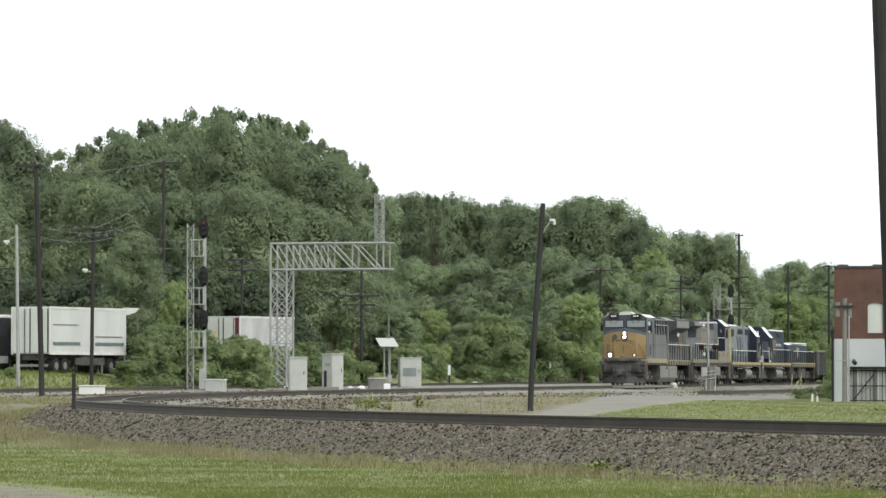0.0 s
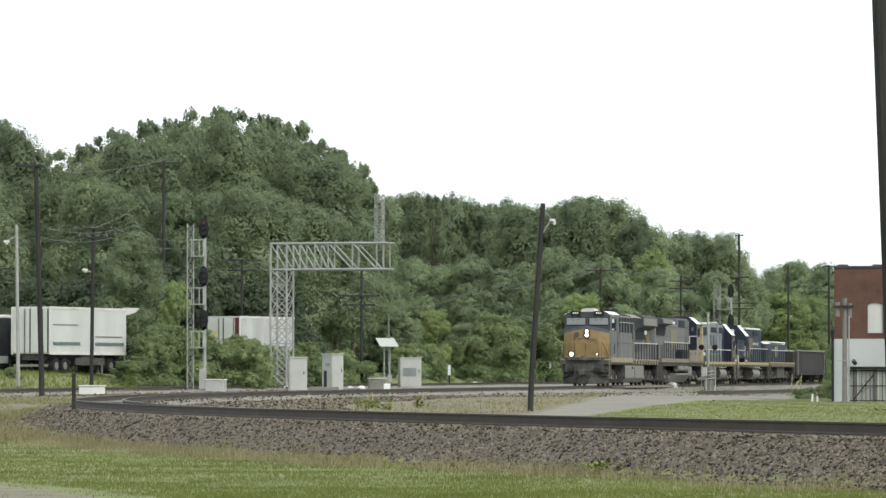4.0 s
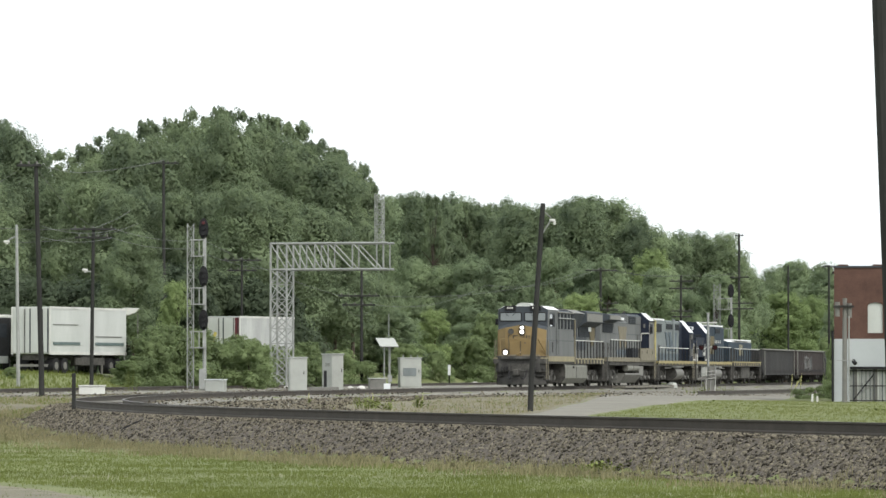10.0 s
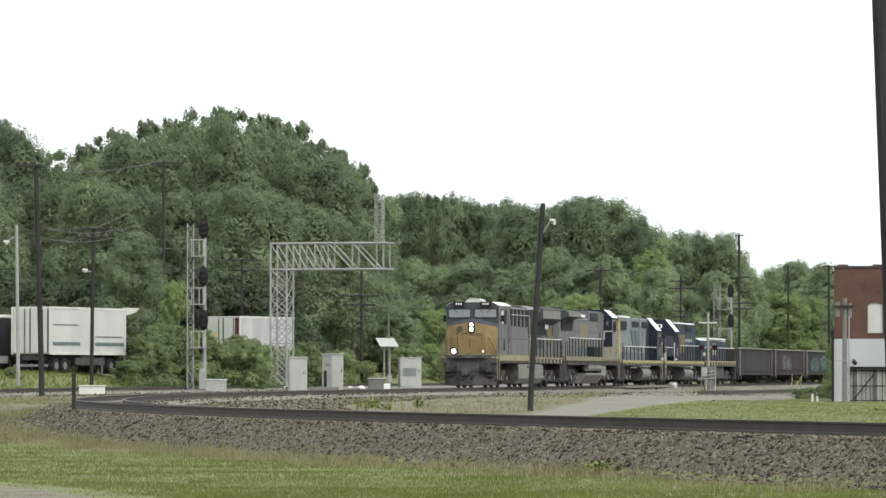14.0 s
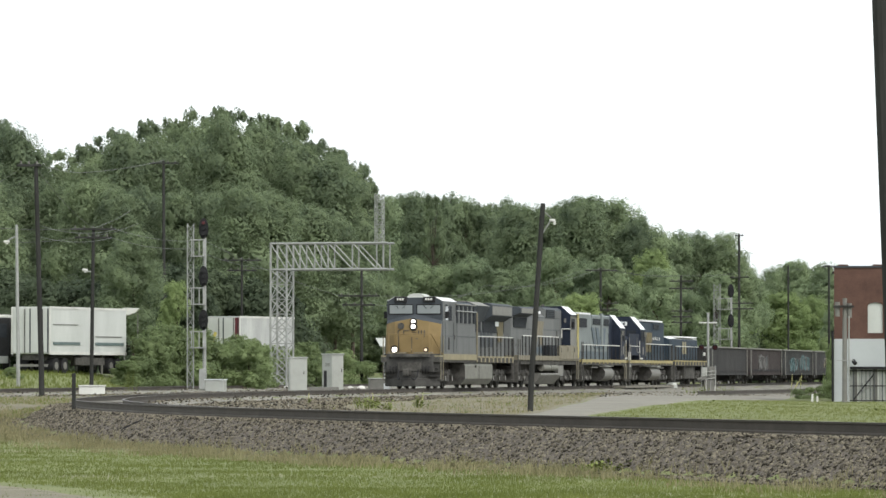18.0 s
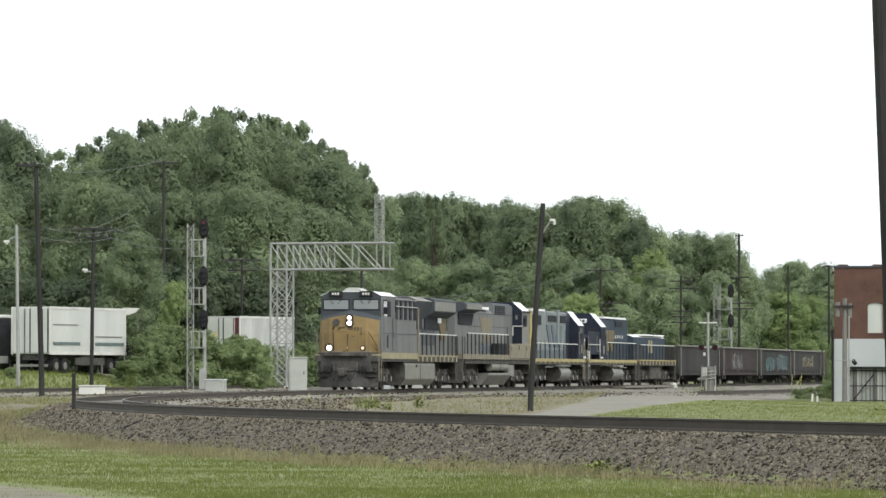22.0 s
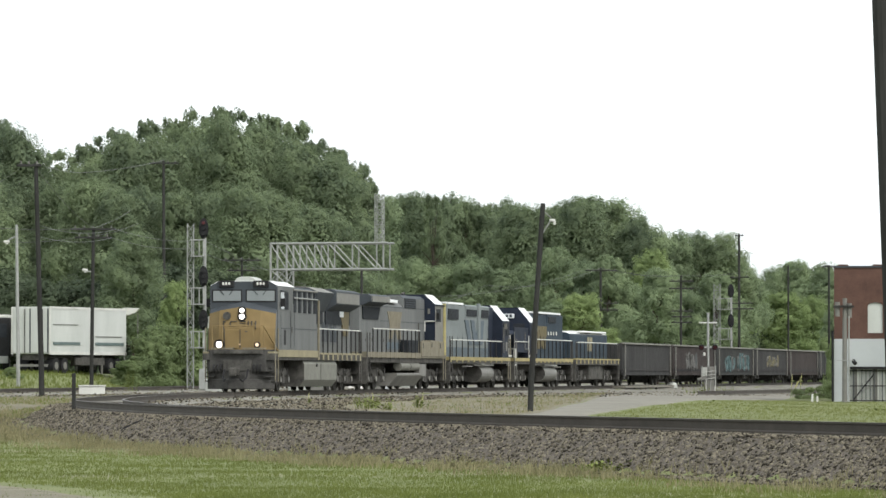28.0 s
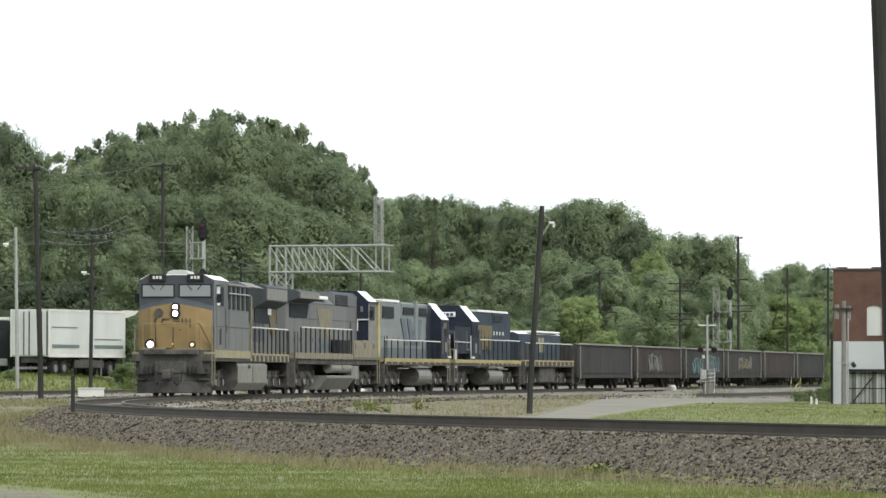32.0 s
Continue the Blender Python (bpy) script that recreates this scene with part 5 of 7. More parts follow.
ribbon("gravel_yard", (98, 232, lambda d: path_x(d) + 1.5), lambda d: path_x(d) + 1.6 + 5.5 * smooth01((d - 98) / 40), "gravel", "grey crushed gravel inside the curve", "gravel", 0.03, 2.0, wob=0.8)
ribbon("gravel_yard", (222, 470, lambda d: main_x(d) + 1.4), lambda d: path_x(d) - 1.2, "gravel", "grey gravel between the two tracks", "gravel", 0.035, 3.0, wob=0.3)
ribbon("road", (96, 330, lerp_rows([(-0.6, 96), (1.0, 115), (2.4, 126), (4.2, 161), (9.0, 253), (13.5, 312), (15, 330)])),
       lerp_rows([(1.6, 96), (3.2, 115), (3.95, 125), (10.6, 199), (17.5, 240), (22.5, 290), (24, 330)]), "asphalt", "sun-bleached asphalt lane leading to the level crossing", "road", 0.05, 2.0, wob=0.15)
ribbon("gravel_path", (50, 74.5, lambda d: -14.0), lerp_rows([(-1.2, 50), (-3.7, 63.7), (-5.4, 70), (-7.2, 74.5)]), "pale_gravel", "pale worn gravel path in the grass", "path", 0.02, 1.0, wob=0.25)
ribbon("ballast_bed", (40, 152, lambda d: path_x(d) - 3.0), lambda d: path_x(d) + 2.7, "bed", "stone ballast bank carrying the curved track", "ballast", 0.02, 0.5, k=41)
ribbon("dry_verge", (58, 150, lambda d: path_x(d) - 4.3 + 0.7 * smooth01((path_x(d) - 3) / 4) - 0.9 * noise.noise((d * 0.12, 3.0, 0))), lambda d: path_x(d) - 3.1, "straw_ground", "matted straw at the foot of the ballast bank", "ground", 0.012, 0.5, wob=0.5, k=13)
ribbon("dry_verge", (108, 250, lambda d: path_x(d) + 1.6 + 5.0 * smooth01((d - 98) / 40)), lerp_rows([(0.1, 96), (1.7, 115), (3.1, 126), (4.9, 161), (9.7, 253)]), "dry_ground", "dry stony verge between track and lane", "ground", 0.022, 2.0, wob=0.3)
ribbon("dry_verge", (146, 234, lambda d: -0.112 * d - 4), lambda d: path_x(d) - 1.8, "dry_ground", "dry stony ground with thin straw outside the curve", "ground", 0.02, 1.5, wob=0.5, k=31)
for fx, d0, d1 in ((path_x, 150, 520), (main_x, 205, 520)):
    ribbon("ballast_bed", (d0, d1, lambda d, g=fx: g(d) - 2.0), lambda d, g=fx: g(d) + 2.0, "gravel", "stone ballast bed under the track", "ballast", 0.012, 3.0)


def siding_x(d):
    return 16.4 + 0.215 * (d - 270)


ribbon("gravel_yard", (212, 420, lambda d: path_x(d) + 1.5), lambda d: siding_x(d) + 2.4, "gravel", "grey gravel by the siding", "gravel", 0.03, 3.0, wob=0.4)
for off in (-0.755, 0.755):
    rail_line("rail", siding_x, 264, 420, off, "rusty steel rail of a siding", 4.0, z=-0.22)


# level crossing panels between the rails
def crossing_panels():
    ob = thing("crossing_deck", Matrix(), "worn grey rubber and timber level crossing deck", "level crossing", kind="structure")
    for off in (-1.25, 0.0, 1.25):
        bm = bmesh.new()
        for a in range(300, 322, 2):
            m = on_path(float(np.interp(a, D_, A_)))
            w = 0.62 if off == 0 else 0.42
            vs = [bm.verts.new(m @ Vector((x, off + y, z))) for x in (-0.98, 0.98) for y in (-w, w) for z in (-0.15, -0.012)]
            for q in ((0, 1, 3, 2), (4, 6, 7, 5), (0, 4, 5, 1), (2, 3, 7, 6), (1, 5, 7, 3)):
                bm.faces.new([vs[i] for i in q])
        part("deck_panel", bm, "asphalt", ob)


crossing_panels()


def base_at(u, d, lift=0.0):
    x = (u - 784) / F * d
    return Vector((x, d, ground_z(x, d) + lift))


def rise(v, d):
    return EYE[2] + (661.2 - v) / F * d


# ---- poles and wires ----
def pole(name, u, v_top, d, r0, r1, label, category, mat="wood", u_top=None, arms=(), group=""):
    b = base_at(u, d)
    top = spot(u if u_top is None else u_top, v_top, d)
    ob = thing(name, Matrix.Translation(b), label, category, group)
    t = top - b
    k = 6
    part("shaft", tube([Vector((0, 0, -0.8))] + [t * (i / k) for i in range(1, k + 1)], [r0 + (r1 - r0) * i / k for i in range(k + 1)], 12), mat, ob)
    for a0, a1, v in arms:
        p, q = spot(a0, v, d) - b, spot(a1, v, d) - b
        c = t * ((p.z) / t.z)
        y = c.y - 0.12
        arm = part("crossarm", boxes((p.x, q.x, y - 0.06, y + 0.06, p.z - 0.06, p.z + 0.06), bevel=0.01), "wood", ob)
        n = max(3, int((q.x - p.x) / 0.5))
        for i in range(n):
            x = p.x + (q.x - p.x) * (i + 0.5) / n
            part("insulator", rods(((x, y, p.z + 0.06), (x, y, p.z + 0.2), 0.04), n=6), "tank", arm)
    return ob, top


def lamp_arm(ob, base, u0, v0, u1, v1, d, head="dirty_white", r=0.035):
    p, q = spot(u0, v0, d) - base, spot(u1, v1, d) - base
    part("lamp_arm", rods((p, q, r)), "galv", ob)
    bm = bmesh.new()
    k = r / 0.035
    rod(bm, q + Vector((-0.05, 0, 0.04)) * k, q + Vector((0.26, 0, 0.0)) * k, 0.07 * k, 0.1 * k, n=10)
    rod(bm, q + Vector((0.12, 0, 0.0)), q + Vector((0.12, 0, -0.12)), 0.09 * k, 0.07 * k, n=10)
    part("lamp_head", bm, head, ob, "pale street lamp head")


def wire(points, r=0.012, sag=0.25):
    line = [points[0]]
    for a, b in zip(points, points[1:]):
        for i in range(1, 13):
            t = i / 12
            line.append(a.lerp(b, t) - Vector((0, 0, sag * 4 * t * (1 - t))))
    return tagged(link_mesh("overhead_wire", tube(line, [r] * len(line), 4), "cable"), "thin grey overhead wire strung between poles", "wire", "overhead wires")


UP = "utility poles"
p_left, top_left = pole("utility_pole", 75, 288, 225, 0.14, 0.095, "dark weathered wooden utility pole beside the track", "pole", u_top=63, arms=((30, 72, 293),), group=UP)
p_mid, top_mid = pole("street_lamp", 936.5, 360, 135, 0.085, 0.07, "leaning wooden pole carrying a small lamp", "street lamp", u_top=961)
lamp_arm(p_mid, base_at(936.5, 135), 959, 416, 974, 391, 135, r=0.018)
part("bracket", rods((spot(960, 372, 135) - base_at(936.5, 135), spot(975, 385, 135) - base_at(936.5, 135), 0.012)), "galv", p_mid)
pole("utility_pole", 1588, -60, 95, 0.2, 0.17, "thick dark wooden pole close to the line, leaning", "pole", u_top=1557, group=UP)
p_grey, _ = pole("street_lamp", 33, 398, 262, 0.11, 0.08, "grey steel lamp post", "street lamp", "galv", u_top=29)
lamp_arm(p_grey, base_at(33, 262), 28, 418, 8, 429, 262)
p_arm, top_arm = pole("utility_pole", 162, 404, 272, 0.12, 0.09, "dark utility pole with crossarms by the trailers", "pole", u_top=165, arms=((125, 205, 406), (132, 198, 421)), group=UP)
lamp_arm(p_arm, base_at(162, 272), 163, 482, 147, 479, 272)
p_back, top_back = pole("utility_pole", 291, 284, 345, 0.14, 0.1, "wooden utility pole in front of the tall trees", "pole", u_top=289, arms=((265, 316, 289),), group=UP)
pole("utility_pole", 640, 478, 350, 0.12, 0.09, "wooden utility pole with two crossarms", "pole", arms=((598, 672, 524), (606, 664, 540)), group=UP)
pole("utility_pole", 428, 456, 351, 0.10, 0.08, "wooden utility pole with crossarms in the trees", "pole", arms=((392, 462, 461), (402, 454, 479)), group=UP)
p_far1, top_f1 = pole("utility_pole", 1063, 474, 470, 0.15, 0.11, "wooden utility pole with crossarms at the wood's edge", "pole", arms=((1036, 1092, 479), (1042, 1094, 537), (1042, 1094, 549)), group=UP)
p_far2, top_f2 = pole("utility_pole", 1205, 488, 455, 0.13, 0.1, "wooden utility pole far down the line", "pole", arms=((1184, 1228, 498), (1184, 1228, 511), (1186, 1226, 551), (1188, 1224, 561), (1188, 1224, 571)), group=UP)
p_far3, top_f3 = pole("utility_pole", 1308, 414, 470, 0.15, 0.11, "tall wooden utility pole", "pole", arms=((1301, 1316, 417), (1292, 1326, 491), (1290, 1333, 537), (1290, 1333, 547)), group=UP)
pole("utility_pole", 1395, 470, 520, 0.12, 0.09, "wooden utility pole far off", "pole", group=UP)
p_far4, top_f4 = pole("utility_pole", 1467, 470, 480, 0.13, 0.1, "wooden utility pole far off with a crossarm", "pole", arms=((1456, 1480, 472),), group=UP)
wire([spot(-60, 345, 300), spot(33, 300, 225)], sag=0.2)
wire([top_left, spot(145, 306, 262), top_back], sag=0.12)
wire([top_left + Vector((0, 0, -0.2)), top_arm], sag=0.3)
wire([spot(-30, 402, 270), top_arm, spot(232, 372, 330)], sag=0.12)
wire([spot(-30, 425, 270), spot(135, 421, 272), spot(245, 395, 330)], sag=0.2)
wire([spot(72, 420, 225), spot(198, 421, 272), spot(340, 440, 300), spot(480, 478, 340)], sag=0.25)
wire([spot(72, 400, 225), spot(205, 406, 272), spot(360, 425, 300), spot(605, 525, 350)], sag=0.3)
wire([spot(606, 540, 350), spot(664, 540, 350), spot(860, 505, 430), top_f1], sag=0.8)
wire([spot(672, 524, 350), spot(1032, 479, 470)], sag=0.9)
wire([top_f1, top_f2, spot(1288, 545, 470)], sag=0.3)
wire([spot(1090, 479, 470), top_f2], sag=0.3)
wire([top_f2, spot(1330, 480, 500), top_f4], sag=0.2)


# ---- signals, cases and lineside equipment ----
def lattice(ob, p0, p1, width, depth, n, r, names=("chord", "brace"), mat="galv", taper=1.0):
    """A four-chord lattice from p0 to p1; width across x, depth across y (or z when it lies flat)."""
    p0, p1 = Vector(p0), Vector(p1)
    ax = (p1 - p0).normalized()
    flat = abs(ax.z) < 0.5
    ux = Vector((0, 0, 1)) if flat else Vector((1, 0, 0))
    uy = Vector((0, 1, 0))
    cs = []
    for sx, sy in ((-1, -1), (1, -1), (1, 1), (-1, 1)):
        a = p0 + ux * sx * width / 2 + uy * sy * depth / 2
        b = p1 + (ux * sx * width / 2 + uy * sy * depth / 2) * taper
        cs.append((a, b))
        part(names[0], rods((a, b, r)), mat, ob)
    for f, (i, j) in enumerate(((0, 1), (1, 2), (2, 3), (3, 0))):
        for k in range(n):
            a = cs[i][0].lerp(cs[i][1], k / n)
            b = cs[j][0].lerp(cs[j][1], (k + 1) / n)
            c = cs[j][0].lerp(cs[j][1], k / n)
            if k % 2 and f % 2 == 0:
                a, b, c = cs[j][0].lerp(cs[j][1], k / n), cs[i][0].lerp(cs[i][1], (k + 1) / n), cs[i][0].lerp(cs[i][1], k / n)
            part(names[1], rods((a, b, r * 0.7), n=6), mat, ob)
            part(names[1], rods((a, c, r * 0.6), n=6), mat, ob)


def signal_head(ob, c, size=0.32, lit=False, n=3):
    """A hooded signal head facing the line, on an oval dark backing."""
    bm = bmesh.new()
    h = size * n
    prism(bm, [(c.x + 0.42 * size * 2 * math.cos(a), c.z + h * 0.62 * math.sin(a)) for a in np.arange(0, 2 * math.pi, math.pi / 9)], c.y, c.y + 0.05, "y")
    head = part("signal_backing", bm, "black", ob, "oval black signal backing")
    for i in range(n):
        z = c.z + (i - (n - 1) / 2) * size * 0.95
        hood = part("hood", rods(((c.x, c.y, z), (c.x, c.y - 0.25, z), size * 0.36), n=12), "black", head)
        part("lens", rods(((c.x, c.y - 0.255, z), (c.x, c.y - 0.26, z), size * 0.28), n=12), "red" if (lit and i == n - 1) else "black", head)


def cantilever():
    """The bridge stands turned a little, so that its far face shows beside the near one."""
    d = 318
    b = base_at(499, d)
    ob = thing("signal_cantilever", Matrix.Translation(b) @ Matrix.Rotation(radians(-16), 4, "Z"), "galvanised lattice signal cantilever reaching over the track", "signal bridge")
    k = d / F / math.cos(radians(16))
    zt, zb = rise(432, d) - b.z, rise(478, d) - b.z
    w, dep = 0.57, 0.74
    x0, x1 = -9 * k, 186 * k
    for x in (-w, w):                    # tower
        for y in (-dep, dep):
            part("post", rods(((x, y, -0.3), (x, y, zt + 0.08), 0.075)), "galv", ob)
    n = 8
    for i in range(n):
        z0, z1 = i * zb / n, (i + 1) * zb / n
        for y in (-dep, dep):
            part("brace", rods(((-w, y, z0), (w, y, z1), 0.035), n=6), "galv", ob)
            part("brace", rods(((w, y, z0), (-w, y, z1), 0.035), n=6), "galv", ob)
            part("strut", rods(((-w, y, z1), (w, y, z1), 0.035), n=6), "galv", ob)
        for x in (-w, w):
            part("brace", rods(((x, -dep, z0), (x, dep, z1), 0.03), n=6), "galv", ob)
    for y in (-dep, dep):                # arm: verticals with one falling diagonal a bay
        for z in (zb, zt):
            part("chord", rods(((-w, y, z), (x1 + 0.3, y, z), 0.075)), "galv", ob)
        cuts = [-w, w, w + 0.95, w + 2.0, 88 * k, 131 * k, 174 * k, x1]
        part("brace", rods(((-w, y, zt), (w, y, zb), 0.04), n=6), "galv", ob)
        for p, q in zip(cuts[1:], cuts[2:]):
            part("vertical", rods(((p, y, zb), (p, y, zt), 0.05), n=6), "galv", ob)
            if q < x1:
                part("diagonal", rods(((p, y, zt), (q, y, zb), 0.045), n=6), "galv", ob)
        part("vertical", rods(((x1, y, zb), (x1, y, zt), 0.05), n=6), "galv", ob)
    for p in (-w, w, w + 2.0, 88 * k, 131 * k, 174 * k, x1):
        for z in (zb, zt):
            part("strut", rods(((p, -dep, z), (p, dep, z), 0.035), n=6), "galv", ob)
    xm = 171 * k
    lattice(ob, (xm, 0.3, zt), (xm, 0.3, rise(345, d) - b.z), 0.5, 0.5, 8, 0.03)
    part("footing", boxes((-1.0, 1.0, -1.1, 1.1, -0.5, 0.12), bevel=0.04), "dirty_white", ob)


def mast_signal(u, v_top, d, label, heads, lit=False):
    b = base_at(u, d)
    ob = thing("signal_mast", Matrix.Translation(b), label, "signal")
    s = d / F
    top = rise(v_top, d) - b.z
    lx, px_ = -10 * s, 15 * s
    lattice(ob, (lx, 0.1, 0), (lx, 0.1, top), 11 * s, 0.35, 16, 0.028, ("ladder_rail", "ladder_brace"))
    part("mast", rods(((px_, 0, -0.4), (px_, 0, top - 0.8), 0.11), n=12), "galv", ob, "grey steel mast")
    for v in heads:
        z = rise(v, d) - b.z
        part("platform", boxes((lx, px_ + 0.1, -0.5, 0.5, z - 1.35, z - 1.29)), "galv", ob)
        part("platform_rail", rods(((lx, -0.5, z - 0.35), (px_, -0.5, z - 0.35), 0.03), ((lx + 0.1, -0.5, z - 1.3), (lx + 0.1, -0.5, z - 0.35), 0.03), ((px_ - 0.3, -0.5, z - 1.3), (px_ - 0.3, -0.5, z - 0.35), 0.03)), "galv", ob)
        part("head_bracket", boxes((px_ - 0.09, px_ + 0.09, -0.3, 0.1, z - 1.3, z - 0.05)), "galv", ob)
        signal_head(ob, Vector((px_ - 0.05, -0.3, z + 0.35)), 0.34, lit)
        lit = False
    part("foot_box", boxes((px_ - 0.32, px_ + 0.12, -0.25, 0.25, 0, 1.25), bevel=0.03), "galv", ob)
    return ob


cantilever()
mast_signal(347, 396, 282, "tall pale signal mast with ladder and black heads", (415, 500, 577), lit=True)
mast_signal(1279, 503, 425, "distant signal mast with ladder beyond the crossing", (522, 575))


def cabinet(name, u0, u1, v0, d, depth, label, mat="alu", doors=1, turn=7.0):
    b = base_at((u0 + u1) / 2, d)
    w = ((u1 - u0) / F * d - depth * math.sin(radians(turn))) / math.cos(radians(turn))
    h = rise(v0, d) - b.z
    ob = thing(name, Matrix.Translation(b) @ pose(0, 0, 0, 0, 0, turn), label, "cabinet", "lineside cabinets")
    part("housing", boxes((-w / 2, w / 2, -depth / 2, depth / 2, 0.08, h - 0.06), bevel=0.02), mat, ob)
    part("roof_cap", boxes((-w / 2 - 0.04, w / 2 + 0.04, -depth / 2 - 0.06, depth / 2 + 0.06, h - 0.07, h), bevel=0.02), mat, ob)
    part("plinth", boxes((-w / 2 - 0.08, w / 2 + 0.08, -depth / 2 - 0.08, depth / 2 + 0.08, -0.4, 0.08)), "dirty_white", ob)
    for i in range(doors):
        x0, x1 = -w / 2 + 0.06 + i * (w - 0.12) / doors, -w / 2 + 0.06 + (i + 1) * (w - 0.12) / doors
        dr = part("door", boxes((x0 + 0.02, x1 - 0.02, -depth / 2 - 0.025, -depth / 2, 0.15, h - 0.14), bevel=0.006), mat, ob)
        part("handle", rods(((x1 - 0.14, -depth / 2 - 0.05, h * 0.52), (x1 - 0.14, -depth / 2 - 0.05, h * 0.6), 0.02), n=6), "black", dr)
    return ob, w, h


cabinet("signal_case", 510, 544, 632, 278, 0.8, "tall light grey aluminium signal case by the track")
cab2, w2, h2 = cabinet("signal_case", 570, 608, 626, 284, 0.92, "light grey aluminium signal case with vents", doors=1, turn=42.0)
for i in range(3):
    part("vent", boxes((-w2 / 2 - 0.012, -w2 / 2, -0.3, 0.15, h2 - 0.62 - i * 0.07, h2 - 0.59 - i * 0.07)), "tank", cab2)
cab3, w3, h3 = cabinet("instrument_house", 704, 746, 633, 352, 1.6, "pale grey instrument cabinet with a framed panel", doors=1)
part("notice_panel", boxes((-w3 / 2 + 0.2, w3 / 2 - 0.4, -0.85, -0.83, h3 * 0.4, h3 * 0.66)), "pale", cab3)
for x in (-0.5, 0.1, 0.6):
    part("roof_stub", rods(((x, 0, h3 - 0.05), (x, 0, h3 + 0.18), 0.04), n=6), "galv", cab3)


def block(name, u0, u1, v0, v1, d, depth, label, category, mat, tilt=0.0, lid=None):
    """A low block standing at bearing u0..u1, from rise v0 (top) to v1."""
    s = d / F
    b = base_at((u0 + u1) / 2, d)
    w, h = (u1 - u0) * s, (v1 - v0) * s
    z1 = max(rise(v0, d) - b.z, 0.15)
    ob = thing(name, Matrix.Translation(b) @ pose(0, 0, 0, 0, 0, tilt), label, category)
    part("body", boxes((-w / 2, w / 2, -depth / 2, depth / 2, -0.12, z1), bevel=min(0.03, w * 0.1)), mat, ob)
    if lid:
        part("lid", boxes((-w / 2 - 0.04, w / 2 + 0.04, -depth / 2 - 0.04, depth / 2 + 0.04, z1, z1 + 0.06), bevel=0.01), lid, ob)
    return ob


block("cable_box", 140, 186, 684, 698, 236, 0.9, "low white concrete cable box beside the track", "box", "dirty_white", 4, "dirty_white")
block("cable_box", 366, 399, 673, 690, 279, 0.8, "low grey box with white lid below a signal mast", "box", "alu", -12, "white")
block("timber_post", 127.5, 134.5, 661, 710, 131, 0.1, "short weathered timber post beside the rail", "post", "wood", 5)


def on_ground(u, v):
    """Where the sight line at bearing u and fall v meets the ground."""
    d = 58.0
    while d < 500 and rise(v, d) > ground_z((u - 784) / F * d, d):
        d += 0.25
    return Vector(((u - 784) / F * d, d, rise(v, d)))


pa, pb = on_ground(216, 763), on_ground(262, 742)
pole_ = thing("fallen_timber", Matrix.Translation(pa), "thin dark timber lying aslant on the ballast", "timber")
part("body", tube([(0, 0, 0.03), (pb - pa) * 0.5 + Vector((0, 0, 0.05)), pb - pa + Vector((0, 0, 0.03))], [0.022, 0.026, 0.02], 6), "black", pole_)
block("marker_post", 573, 578.5, 656, 688, 268, 0.15, "short black marker post", "post", "black")
block("concrete_slab", 548, 600, 685, 692, 266, 0.8, "low grey concrete slab in the gravel", "slab", "tank")
block("relay_box", 653, 682, 671, 690, 262, 0.9, "low grey relay box with pale lid", "box", "tank", 6, "alu")
block("tilted_plate", 679, 691, 679, 692, 255, 0.05, "tilted white metal plate", "plate", "white", 12)
for u, v0, v1, d in ((795, 646, 664, 392), (973.5, 642, 660, 445)):
    b = base_at(u, d)
    ob = thing("track_sign", Matrix.Translation(b), "small plain white sign on a dark post", "sign", "track signs")
    z0, z1 = rise(v1, d) - b.z, rise(v0, d) - b.z
    part("board", boxes((-0.11, 0.11, -0.05, -0.03, z0, z1)), "white", ob)
    part("post", boxes((-0.05, 0.05, -0.03, 0.05, -0.3, z1 - 0.1)), "black", ob)


def rock(u, v, d, size, seed, mat="stone"):
    rng = random.Random(seed)
    b = base_at(u, d)
    bm = bmesh.new()
    bmesh.ops.create_icosphere(bm, subdivisions=2, radius=size)
    for vert in bm.verts:
        k = 0.75 + 0.4 * noise.noise(vert.co * 2.5 + Vector((seed, 0, 0))) + rng.uniform(-0.06, 0.06)
        vert.co = Vector((vert.co.x * 1.3, vert.co.y, vert.co.z * 0.8)) * k
    ob = link_mesh("rock", bm, mat)
    ob.matrix_world = Matrix.Translation(b + Vector((0, 0, size * 0.25))) @ Matrix.Rotation(rng.random() * 6, 4, "Z")
    return tagged(ob, "rough pale rock lying in the gravel", "rock", "rocks by the tracks")


for i, (u, d, s) in enumerate(((640, 330, 0.35), (664, 318, 0.4), (839, 405, 0.4), (930, 430, 0.4), (1190, 322, 0.42), (1180, 321, 0.24), (620, 335, 0.3), (980, 436, 0.3), (470, 262, 0.18))):
    rock(u, 0, d, s, i + 1, "alu" if 1100 < u < 1200 else "stone")
for u, v in ((1437, 697), (1446, 700)):
    block("stub_marker", u - 1.7, u + 1.7, v + 1, 709, 226, 0.09, "short white marker stub in the grass", "post", "dirty_white", 8)


